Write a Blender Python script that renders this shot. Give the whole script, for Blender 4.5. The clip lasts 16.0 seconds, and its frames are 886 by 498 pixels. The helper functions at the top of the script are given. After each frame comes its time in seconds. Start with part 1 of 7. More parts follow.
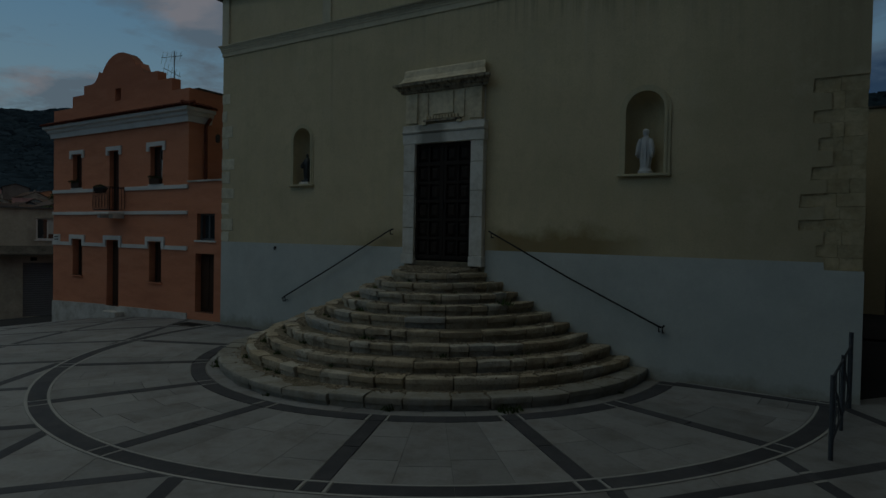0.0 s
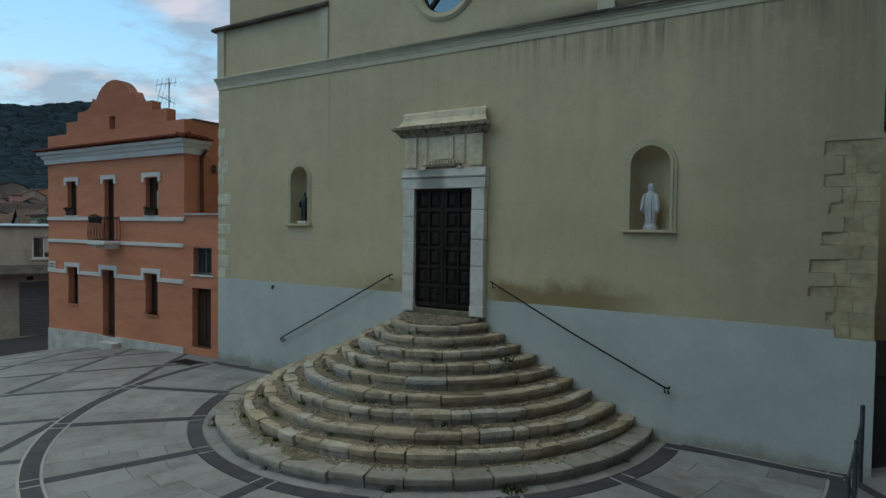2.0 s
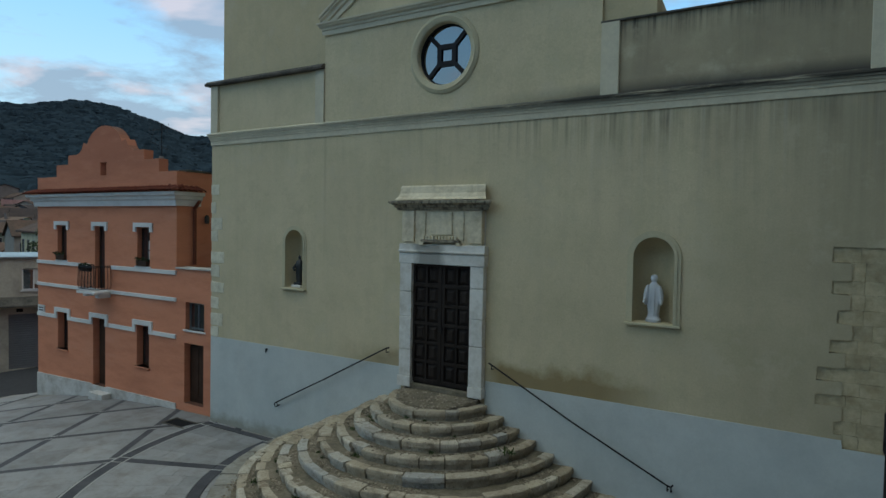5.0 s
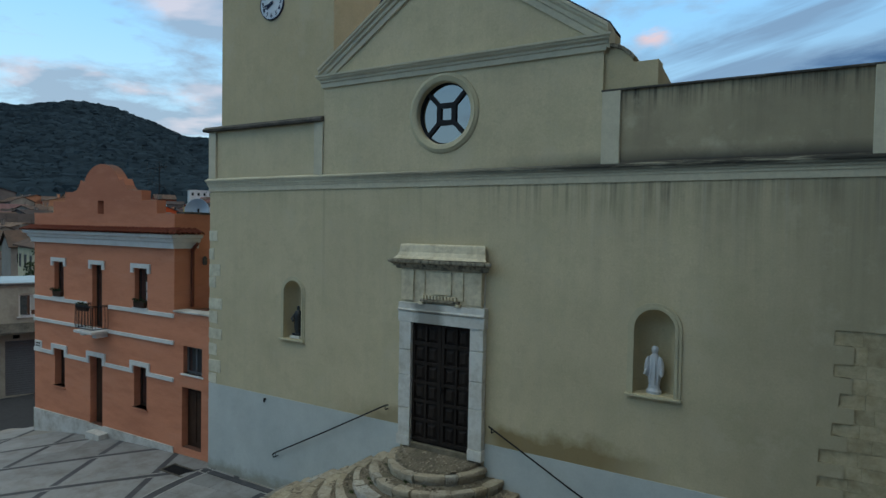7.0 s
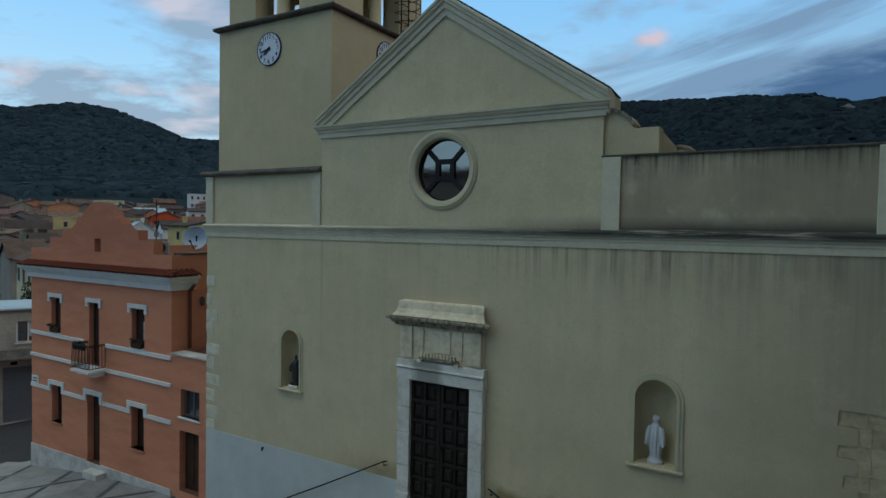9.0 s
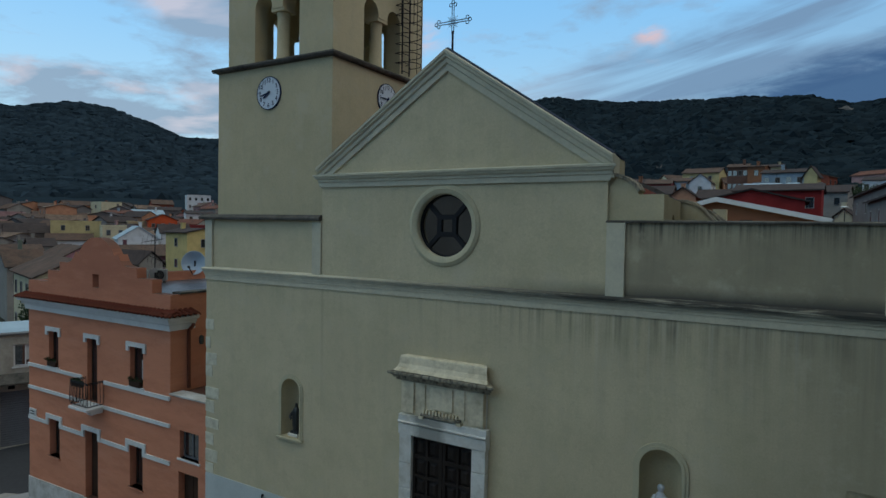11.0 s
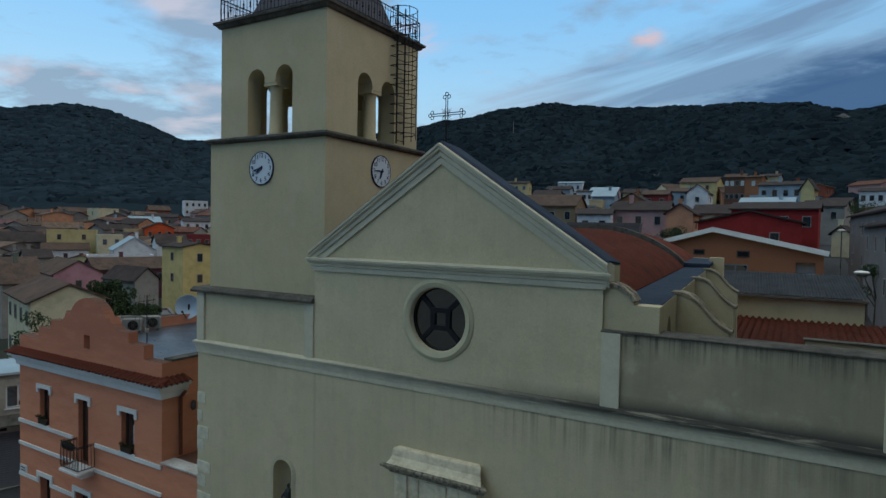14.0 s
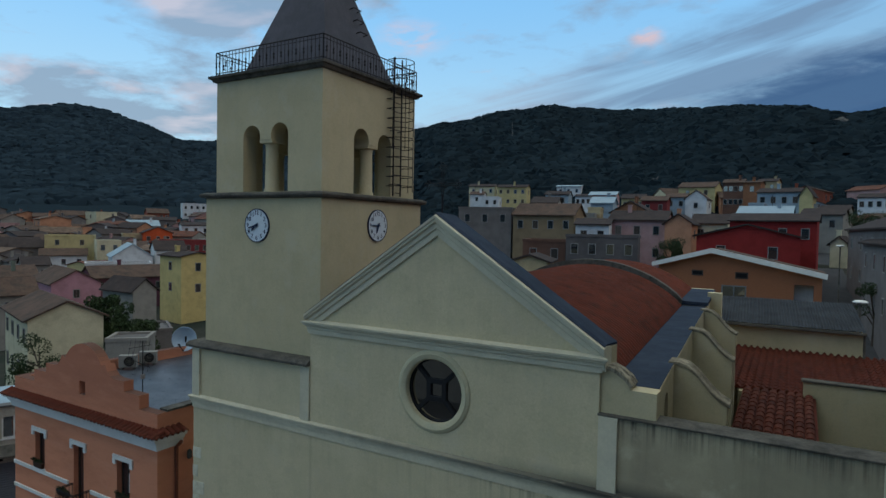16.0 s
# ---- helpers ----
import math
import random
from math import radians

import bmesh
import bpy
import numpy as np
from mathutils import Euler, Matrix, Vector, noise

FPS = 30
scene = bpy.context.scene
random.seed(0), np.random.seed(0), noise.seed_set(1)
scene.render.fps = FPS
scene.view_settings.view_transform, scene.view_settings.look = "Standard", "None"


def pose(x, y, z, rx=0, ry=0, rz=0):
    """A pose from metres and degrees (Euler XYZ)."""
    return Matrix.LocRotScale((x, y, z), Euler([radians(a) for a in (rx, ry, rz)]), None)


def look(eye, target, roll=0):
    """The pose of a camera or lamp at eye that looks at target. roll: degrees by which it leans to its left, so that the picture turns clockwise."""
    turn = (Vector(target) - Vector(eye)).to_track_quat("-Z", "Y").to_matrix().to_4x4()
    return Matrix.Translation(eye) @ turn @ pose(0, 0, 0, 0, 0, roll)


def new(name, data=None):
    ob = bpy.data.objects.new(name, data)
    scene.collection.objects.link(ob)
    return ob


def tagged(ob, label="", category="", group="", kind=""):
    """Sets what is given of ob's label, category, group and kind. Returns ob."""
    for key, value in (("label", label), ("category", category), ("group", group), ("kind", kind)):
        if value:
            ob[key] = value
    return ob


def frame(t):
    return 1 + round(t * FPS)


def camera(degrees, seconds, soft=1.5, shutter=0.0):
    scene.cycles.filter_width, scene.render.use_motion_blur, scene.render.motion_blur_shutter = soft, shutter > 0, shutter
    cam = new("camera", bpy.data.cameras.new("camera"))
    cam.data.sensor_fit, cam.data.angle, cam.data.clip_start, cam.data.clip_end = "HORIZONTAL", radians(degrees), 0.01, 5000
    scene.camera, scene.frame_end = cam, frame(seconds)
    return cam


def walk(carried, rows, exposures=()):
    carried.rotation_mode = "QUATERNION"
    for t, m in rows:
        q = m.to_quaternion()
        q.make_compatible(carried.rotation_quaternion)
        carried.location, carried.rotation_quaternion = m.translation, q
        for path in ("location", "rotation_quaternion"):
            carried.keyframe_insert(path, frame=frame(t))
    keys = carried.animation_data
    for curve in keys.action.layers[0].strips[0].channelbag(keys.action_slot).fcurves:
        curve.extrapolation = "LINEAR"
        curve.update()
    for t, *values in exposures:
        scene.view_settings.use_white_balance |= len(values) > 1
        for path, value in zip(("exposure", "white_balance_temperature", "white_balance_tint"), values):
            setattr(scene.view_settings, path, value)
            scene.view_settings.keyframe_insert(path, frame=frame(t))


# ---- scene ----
cam = camera(72.3, 16.0)
PATH = [
    (0, (6.92, -11.173, 2.526), (5.872, -9.47, 2.486), 1.1),
    (0.5, (6.862, -11.15, 2.839), (5.815, -9.447, 2.791), 1.1),
    (1, (6.808, -11.084, 3.179), (5.761, -9.381, 3.122), 0.9),
    (1.5, (6.768, -11.029, 3.419), (5.721, -9.326, 3.358), 0.9),
    (2, (6.739, -10.967, 3.692), (5.694, -9.263, 3.627), 0.8),
    (2.5, (6.739, -10.913, 3.909), (5.694, -9.209, 3.844), 0.8),
    (3, (6.721, -10.865, 4.219), (5.678, -9.16, 4.147), 0.8),
    (3.5, (6.669, -10.799, 4.52), (5.626, -9.094, 4.443), 0.7),
    (4, (6.59, -10.793, 4.764), (5.553, -9.084, 4.692), 0.9),
    (6.5, (6.435, -10.68, 6.172), (5.409, -8.965, 6.108), 1.1),
    (7, (6.398, -10.691, 6.499), (5.374, -8.975, 6.434), 1.1),
    (7.5, (6.363, -10.691, 6.838), (5.341, -8.973, 6.768), 1.0),
    (8, (6.357, -10.664, 7.113), (5.334, -8.946, 7.047), 1.1),
    (8.5, (6.343, -10.623, 7.385), (5.319, -8.906, 7.321), 1.0),
    (9, (6.32, -10.556, 7.662), (5.296, -8.839, 7.598), 1.0),
    (11.5, (6.133, -10.474, 9.112), (5.117, -8.753, 9.042), 1.0),
    (12, (6.124, -10.475, 9.4), (5.11, -8.752, 9.334), 1.0),
    (12.5, (6.117, -10.423, 9.719), (5.104, -8.7, 9.654), 1.0),
    (13, (6.11, -10.365, 10.025), (5.098, -8.642, 9.962), 1.0),
    (13.5, (6.107, -10.315, 10.35), (5.095, -8.591, 10.284), 1.0),
    (14, (6.097, -10.267, 10.661), (5.085, -8.544, 10.596), 1.1),
    (14.5, (6.084, -10.22, 11.004), (5.072, -8.496, 10.937), 1.1),
    (15, (6.064, -10.189, 11.299), (5.054, -8.465, 11.231), 1.1),
    (15.5, (6.047, -10.149, 11.656), (5.037, -8.424, 11.589), 1.1),
    (16, (6.057, -10.144, 12.075), (5.048, -8.419, 12.007), 1.1),
]
walk(cam, [(t, look(eye, target, roll)) for t, eye, target, roll in PATH], [(0, -1.9, 6700, 8), (0.3, -1.2, 6700, 8), (0.5, -0.75, 6700, 8), (0.8, -0.08, 6700, 8), (1.0, 0.20, 6700, 8),
      (4, 0.22, 6550, 9), (6.5, 0.25, 6430, 9), (8, 0.13, 6400, 9), (12, -0.02, 6300, 10), (16, 0.0, 6300, 10)])

# ---- sky and light ----
world = bpy.data.worlds.new("dusk_sky")
scene.world = world
world.use_nodes = True


def node(tree, kind, at=None, **values):
    n = tree.nodes.new(kind)
    for key, value in values.items():
        n.inputs[key].default_value = value
    return n


def sky_nodes():
    t = world.node_tree
    t.nodes.clear()
    L = t.links.new
    out = t.nodes.new("ShaderNodeOutputWorld")
    bg = t.nodes.new("ShaderNodeBackground")
    L(bg.outputs[0], out.inputs[0])
    sky = t.nodes.new("ShaderNodeTexSky")
    sky.sky_type = 'NISHITA'
    sky.sun_disc = False
    sky.sun_elevation = radians(7)
    sky.sun_rotation = radians(115)
    sky.air_density, sky.dust_density, sky.ozone_density = 1.0, 0.6, 2.5
    co = t.nodes.new("ShaderNodeTexCoord")
    sep = t.nodes.new("ShaderNodeSeparateXYZ")
    L(co.outputs["Generated"], sep.inputs[0])

    def math_(op, a, b=None, clamp=False):
        n = t.nodes.new("ShaderNodeMath")
        n.operation, n.use_clamp = op, clamp
        for i, v in enumerate((a, b)):
            if v is None:
                continue
            if isinstance(v, (int, float)):
                n.inputs[i].default_value = v
            else:
                L(v, n.inputs[i])
        return n.outputs[0]

    def mix(f, a, b):
        n = t.nodes.new("ShaderNodeMix")
        n.data_type = 'RGBA'
        for i, v in ((0, f), (6, a), (7, b)):
            if isinstance(v, (int, float, tuple)):
                n.inputs[i].default_value = v
            else:
                L(v, n.inputs[i])
        return n.outputs[2]

    def ramp(f, *stops):
        n = t.nodes.new("ShaderNodeValToRGB")
        while len(n.color_ramp.elements) < len(stops):
            n.color_ramp.elements.new(0.5)
        for e, (p, v) in zip(n.color_ramp.elements, stops):
            e.position, e.color = p, (v, v, v, 1)
        L(f, n.inputs[0])
        return n.outputs[0]

    # flat cloud layer: direction divided by its height
    up = math_('MAXIMUM', sep.outputs[2], 0.03)
    low = math_('ADD', up, 0.12)
    px, py = math_('DIVIDE', sep.outputs[0], low), math_('DIVIDE', sep.outputs[1], low)
    comb = t.nodes.new("ShaderNodeCombineXYZ")
    L(px, comb.inputs[0]), L(py, comb.inputs[1])

    def clouds(scale, detail, rough, turn, stretch, seed, warp=0.3):
        m = t.nodes.new("ShaderNodeMapping")
        m.inputs["Rotation"].default_value = (0, 0, radians(turn))
        m.inputs["Scale"].default_value = (stretch, 1, 1)
        m.inputs["Location"].default_value = (seed, seed * 0.7, 0)
        L(comb.outputs[0], m.inputs[0])
        n = t.nodes.new("ShaderNodeTexNoise")
        n.inputs["Scale"].default_value, n.inputs["Detail"].default_value = scale, detail
        n.inputs["Roughness"].default_value, n.inputs["Distortion"].default_value = rough, warp
        L(m.outputs[0], n.inputs[0])
        return n.outputs[0]

    az = math_('MULTIPLY', math_('ARCTAN2', math_('MULTIPLY', sep.outputs[0], -1.0), sep.outputs[1]), 57.2958)
    el = math_('MULTIPLY', math_('ARCSINE', sep.outputs[2]), 57.2958)

    def fade(v, a, b):
        n = t.nodes.new("ShaderNodeMapRange")
        n.interpolation_type = 'SMOOTHSTEP'
        n.inputs[1].default_value, n.inputs[2].default_value = a, b
        L(v, n.inputs[0])
        return n.outputs[0]

    def lump(a0, e0, ra, re):
        u = math_('DIVIDE', math_('SUBTRACT', az, a0), ra)
        v = math_('DIVIDE', math_('SUBTRACT', el, e0), re)
        return math_('SUBTRACT', 1.0, fade(math_('SQRT', math_('ADD', math_('MULTIPLY', u, u), math_('MULTIPLY', v, v))), 0.2, 1.25))

    def total(*parts):
        s = parts[0]
        for p in parts[1:]:
            s = math_('ADD', s, p)
        return s

    billow = clouds(1.9, 8, 0.58, 20, 1.0, 3.1)
    fluff = clouds(5.0, 7, 0.62, 35, 0.8, 9.4)
    base_ = math_('ADD', math_('MULTIPLY', billow, 0.65), math_('MULTIPLY', fluff, 0.35))
    # cloud banks: one high and one along the hill toward -x, small sunlit puffs
    banks = math_('MULTIPLY', total(lump(51, 18.5, 11, 4.5), lump(57, 9.6, 17, 3.8)), 0.23)
    puffs = ramp(math_('ADD', base_, banks), (0.53, 0), (0.67, 1))
    tint = ramp(clouds(3.1, 5, 0.5, 0, 0.7, 12.3), (0.52, 0), (0.70, 1))
    glow = math_('MULTIPLY', math_('MAXIMUM', lump(33.6, 17.2, 3.4, 1.6), lump(12.3, 16.9, 1.6, 1.0)), ramp(fluff, (0.40, 0), (0.58, 1)))
    # long slanting streaks toward +x over a dark bank
    slant = math_('ADD', el, math_('MULTIPLY', az, 0.25))
    sv = t.nodes.new("ShaderNodeCombineXYZ")
    L(math_('MULTIPLY', az, 0.045), sv.inputs[0]), L(math_('MULTIPLY', slant, 0.42), sv.inputs[1])
    sn = t.nodes.new("ShaderNodeTexNoise")
    sn.inputs["Scale"].default_value, sn.inputs["Detail"].default_value, sn.inputs["Distortion"].default_value = 1.3, 5, 0.4
    L(sv.outputs[0], sn.inputs[0])
    wob = math_('ADD', slant, math_('MULTIPLY', math_('SUBTRACT', fluff, 0.5), 5.0))
    veil = math_('MULTIPLY', math_('MULTIPLY', fade(wob, 20.6, 17.8), fade(az, 37, 29)), math_('ADD', 0.30, math_('MULTIPLY', ramp(sn.outputs[0], (0.40, 0), (0.60, 1)), 0.62)))
    bank = math_('MULTIPLY', fade(wob, 14.6, 11.2), fade(az, 17, 1))
    # clear sky: light at the skyline, deeper blue above
    height = fade(sep.outputs[2], 0.08, 0.40)
    clear = mix(height, (0.325, 0.50, 0.60, 1), (0.165, 0.385, 0.63, 1))
    gain = t.nodes.new("ShaderNodeVectorMath")
    gain.operation = 'SCALE'
    L(sky.outputs[0], gain.inputs[0])
    gain.inputs["Scale"].default_value = SKY_GAIN
    clear = mix(0.12, clear, gain.outputs[0])
    # cloud cover overhead
    clear = mix(ramp(sep.outputs[2], (0.40, 0), (0.72, 1)), clear, (0.64, 0.69, 0.645, 1))
    shade = mix(tint, (0.175, 0.23, 0.30, 1), (0.40, 0.365, 0.395, 1))
    colour = mix(math_('MULTIPLY', puffs, 0.80), clear, shade)
    colour = mix(veil, colour, mix(fade(az, 12, 27), (0.12, 0.195, 0.295, 1), (0.24, 0.29, 0.365, 1)))
    colour = mix(math_('MULTIPLY', bank, 0.92), colour, (0.030, 0.072, 0.155, 1))
    colour = mix(math_('MULTIPLY', glow, 0.8), colour, (0.50, 0.36, 0.36, 1))
    # the sky is a little lighter over the square, away from the hills
    lift = t.nodes.new("ShaderNodeVectorMath")
    lift.operation = 'SCALE'
    L(colour, lift.inputs[0])
    L(math_('MULTIPLY_ADD', sep.outputs[1], -0.06), lift.inputs["Scale"])
    t.nodes[-1].inputs[2].default_value = 1.03
    L(lift.outputs[0], bg.inputs[0])
    bg.inputs[1].default_value = SKY_STRENGTH


SKY_GAIN, SKY_STRENGTH = 0.12, 1.55
sky_nodes()

sun = new("sun", bpy.data.lights.new("sun", 'SUN'))
sun.data.energy, sun.data.angle, sun.data.color = 0.38, radians(35), (1.0, 0.84, 0.60)
sun.matrix_world = look((40, -5, 17), (0, 0, 0))

# ---- building blocks ----
from mathutils.geometry import tessellate_polygon


class Form:
    """Gathers corners and faces of one mesh."""

    def __init__(self):
        self.v, self.f = [], []

    def add(self, verts, faces):
        n = len(self.v)
        self.v += [tuple(p) for p in verts]
        self.f += [[i + n for i in f] for f in faces]
        return self

    def box(self, x0, x1, y0, y1, z0, z1, m=None):
        p = [Vector((x, y, z)) for z in (z0, z1) for y in (y0, y1) for x in (x0, x1)]
        if m:
            p = [m @ q for q in p]
        return self.add(p, [(0, 2, 3, 1), (4, 5, 7, 6), (0, 1, 5, 4), (1, 3, 7, 5), (3, 2, 6, 7), (2, 0, 4, 6)])

    def plate(self, outer, holes, a, b, to3=lambda u, v, d: (u, d, v), cut=True):
        """A flat plate with openings: outline and holes in (u, v), from depth a (front) to b."""
        loops = [list(outer)] + [list(h) for h in holes]
        flat = [p for l in loops for p in l]
        tris = tessellate_polygon([[Vector((u, v, 0)) for u, v in l] for l in loops])
        n = len(flat)
        verts = [to3(u, v, a) for u, v in flat] + [to3(u, v, b) for u, v in flat]
        faces = []
        for i, j, k in tris:
            (ax, ay), (bx, by), (cx, cy) = flat[i], flat[j], flat[k]
            if (bx - ax) * (cy - ay) - (by - ay) * (cx - ax) < 0:
                j, k = k, j
            faces += [(i, j, k), (n + i, n + k, n + j)]
        start = 0
        for num, l in enumerate(loops):
            area = sum(l[i][0] * l[(i + 1) % len(l)][1] - l[(i + 1) % len(l)][0] * l[i][1] for i in range(len(l)))
            for i in range(len(l)):
                p, q = start + i, start + (i + 1) % len(l)
                if (area > 0) != (num == 0):
                    p, q = q, p
                faces.append((q, p, n + p, n + q))
            start += len(l)
        return self.add(verts, faces)

    def sweep(self, profile, p0, p1, out, up, m0=0.0, m1=0.0):
        """A moulding: closed profile of (out, up) carried from p0 to p1; m0, m1 mitre its ends along the run."""
        p0, p1, out, up = Vector(p0), Vector(p1), Vector(out), Vector(up)
        run = (p1 - p0).normalized()
        n = len(profile)
        verts = [p0 + out * o + up * u - run * o * m0 for o, u in profile] + [p1 + out * o + up * u + run * o * m1 for o, u in profile]
        faces = [list(range(n)), list(range(2 * n - 1, n - 1, -1))]
        faces += [(i, n + i, n + (i + 1) % n, (i + 1) % n) for i in range(n)]
        return self.add(verts, faces)

    def rod(self, p0, p1, r0, r1=None, n=8):
        p0, p1 = Vector(p0), Vector(p1)
        r1 = r0 if r1 is None else r1
        q = (p1 - p0).to_track_quat("Z", "Y").to_matrix()
        ring = [q @ Vector((math.cos(2 * math.pi * i / n), math.sin(2 * math.pi * i / n), 0)) for i in range(n)]
        verts = [p0 + c * r0 for c in ring] + [p1 + c * r1 for c in ring]
        faces = [list(range(n - 1, -1, -1)), list(range(n, 2 * n))] + [(i, (i + 1) % n, n + (i + 1) % n, n + i) for i in range(n)]
        return self.add(verts, faces)

    def path(self, points, r, n=6):
        for a, b in zip(points, points[1:]):
            self.rod(a, b, r, n=n)
        return self

    def lathe(self, profile, n=16, m=None, squash=1.0):
        """profile: (radius, height) from foot to top, turned about z."""
        verts, faces = [], []
        for r, z in profile:
            for i in range(n):
                a = 2 * math.pi * i / n
                verts.append(Vector((r * math.cos(a), r * squash * math.sin(a), z)))
        if m:
            verts = [m @ p for p in verts]
        for k in range(len(profile) - 1):
            for i in range(n):
                j = (i + 1) % n
                faces.append((k * n + i, k * n + j, k * n + n + j, k * n + n + i))
        faces += [list(range(n - 1, -1, -1)), list(range(len(verts) - n, len(verts)))]
        return self.add(verts, faces)


def mesh_of(form, material, name="piece", bevel=0.0, smooth=False):
    me = bpy.data.meshes.new(name)
    me.from_pydata(form.v, [], form.f)
    if bevel:
        bm = bmesh.new()
        bm.from_mesh(me)
        edges = [e for e in bm.edges if len(e.link_faces) == 2 and e.calc_face_angle(0) > 0.6]
        bmesh.ops.bevel(bm, geom=edges, offset=bevel, segments=2, affect='EDGES', profile=0.6, clamp_overlap=True)
        bm.to_mesh(me)
        bm.free()
    me.materials.append(material)
    if smooth:
        me.shade_smooth()
        me.set_sharp_from_angle(angle=radians(38))
    me.update()
    return me


def part(name, form, material, parent=None, label="", bevel=0.0, smooth=False, at=None):
    ob = new(name, mesh_of(form, material, name, bevel, smooth))
    if at:
        ob.matrix_basis = at
    if parent:
        ob.parent = parent
    return tagged(ob, label)


def thing(name, label, category, group="", at=None):
    ob = new(name)
    if at:
        ob.matrix_basis = at
    return tagged(ob, label, category, group)


def structure(name, form, material, label="", **more):
    return tagged(part(name, form, material, label=label, **more), kind="structure")


def arc(cx, cz, r, a0, a1, n, sz=1.0):
    return [(cx + r * math.cos(radians(a0 + (a1 - a0) * i / n)), cz + r * sz * math.sin(radians(a0 + (a1 - a0) * i / n))) for i in range(n + 1)]


def arch(x0, x1, z0, spring, n=12):
    """Outline of a round-headed opening, counter-clockwise from the foot."""
    r = (x1 - x0) / 2
    return [(x0, z0), (x1, z0)] + arc((x0 + x1) / 2, spring, r, 0, 180, n)


def rect(x0, x1, z0, z1):
    return [(x0, z0), (x1, z0), (x1, z1), (x0, z1)]


# ---- materials ----
def surface(name, colour, rough=0.85, spread=0.12, grain=18.0, patch=0.6, bump=0.25, metal=0.0, second=None, amount=0.5, stretch=(1, 1, 1), island=0.0, object_random=0.0, spec=0.12, detail=None):
    """A weathered surface: fine grain, broad patches, a second colour in blotches, relief. detail adds nodes of its own."""
    m = bpy.data.materials.new(name)
    m.use_nodes = True
    t = m.node_tree
    L = t.links.new
    b = t.nodes["Principled BSDF"]
    co = t.nodes.new("ShaderNodeTexCoord").outputs["Object"]
    mp = t.nodes.new("ShaderNodeMapping")
    mp.inputs["Scale"].default_value = stretch
    L(co, mp.inputs[0])

    def noise_(scale, det=4, rough_=0.6, vec=None):
        n = t.nodes.new("ShaderNodeTexNoise")
        n.inputs["Scale"].default_value, n.inputs["Detail"].default_value, n.inputs["Roughness"].default_value = scale, det, rough_
        L(vec or mp.outputs[0], n.inputs[0])
        return n.outputs[0]

    def remap(f, a, b_, c, d):
        n = t.nodes.new("ShaderNodeMapRange")
        n.inputs[1].default_value, n.inputs[2].default_value, n.inputs[3].default_value, n.inputs[4].default_value = a, b_, c, d
        L(f, n.inputs[0])
        return n.outputs[0]

    def mul(a, f):
        n = t.nodes.new("ShaderNodeVectorMath")
        n.operation = 'SCALE'
        if isinstance(a, tuple):
            n.inputs[0].default_value = a[:3]
        else:
            L(a, n.inputs[0])
        L(f, n.inputs["Scale"])
        return n.outputs[0]

    def blend(f, a, b_):
        n = t.nodes.new("ShaderNodeMix")
        n.data_type = 'RGBA'
        for i, v in ((0, f), (6, a), (7, b_)):
            if isinstance(v, (int, float, tuple)):
                n.inputs[i].default_value = v
            else:
                L(v, n.inputs[i])
        return n.outputs[2]

    base = (*colour, 1.0)
    fine, broad = noise_(grain, 5, 0.65), noise_(patch, 5, 0.6)
    col = base
    if second:
        col = blend(remap(noise_(patch * 2.3, 6, 0.68), 0.45, 0.68, 0, amount), base, (*second, 1.0))
    col = mul(col, remap(fine, 0.25, 0.75, 1 - spread, 1 + spread))
    col = mul(col, remap(broad, 0.25, 0.75, 1 - spread * 1.2, 1 + spread * 1.2))
    if island:
        g = t.nodes.new("ShaderNodeNewGeometry")
        col = mul(col, remap(g.outputs["Random Per Island"], 0, 1, 1 - island, 1 + island))
    if object_random:
        g = t.nodes.new("ShaderNodeObjectInfo")
        col = mul(col, remap(g.outputs["Random"], 0, 1, 1 - object_random, 1 + object_random))
    if detail:
        col = detail(t, L, co, col, noise_, remap, blend)
    L(col, b.inputs["Base Color"])
    L(remap(fine, 0.3, 0.7, rough - 0.06, min(1.0, rough + 0.06)), b.inputs["Roughness"])
    b.inputs["Metallic"].default_value = metal
    b.inputs["Specular IOR Level"].default_value = spec
    if bump:
        bp = t.nodes.new("ShaderNodeBump")
        bp.inputs["Strength"].default_value, bp.inputs["Distance"].default_value = bump, 0.02
        L(noise_(grain * 1.7, 6, 0.7), bp.inputs["Height"])
        L(bp.outputs[0], b.inputs["Normal"])
    return m


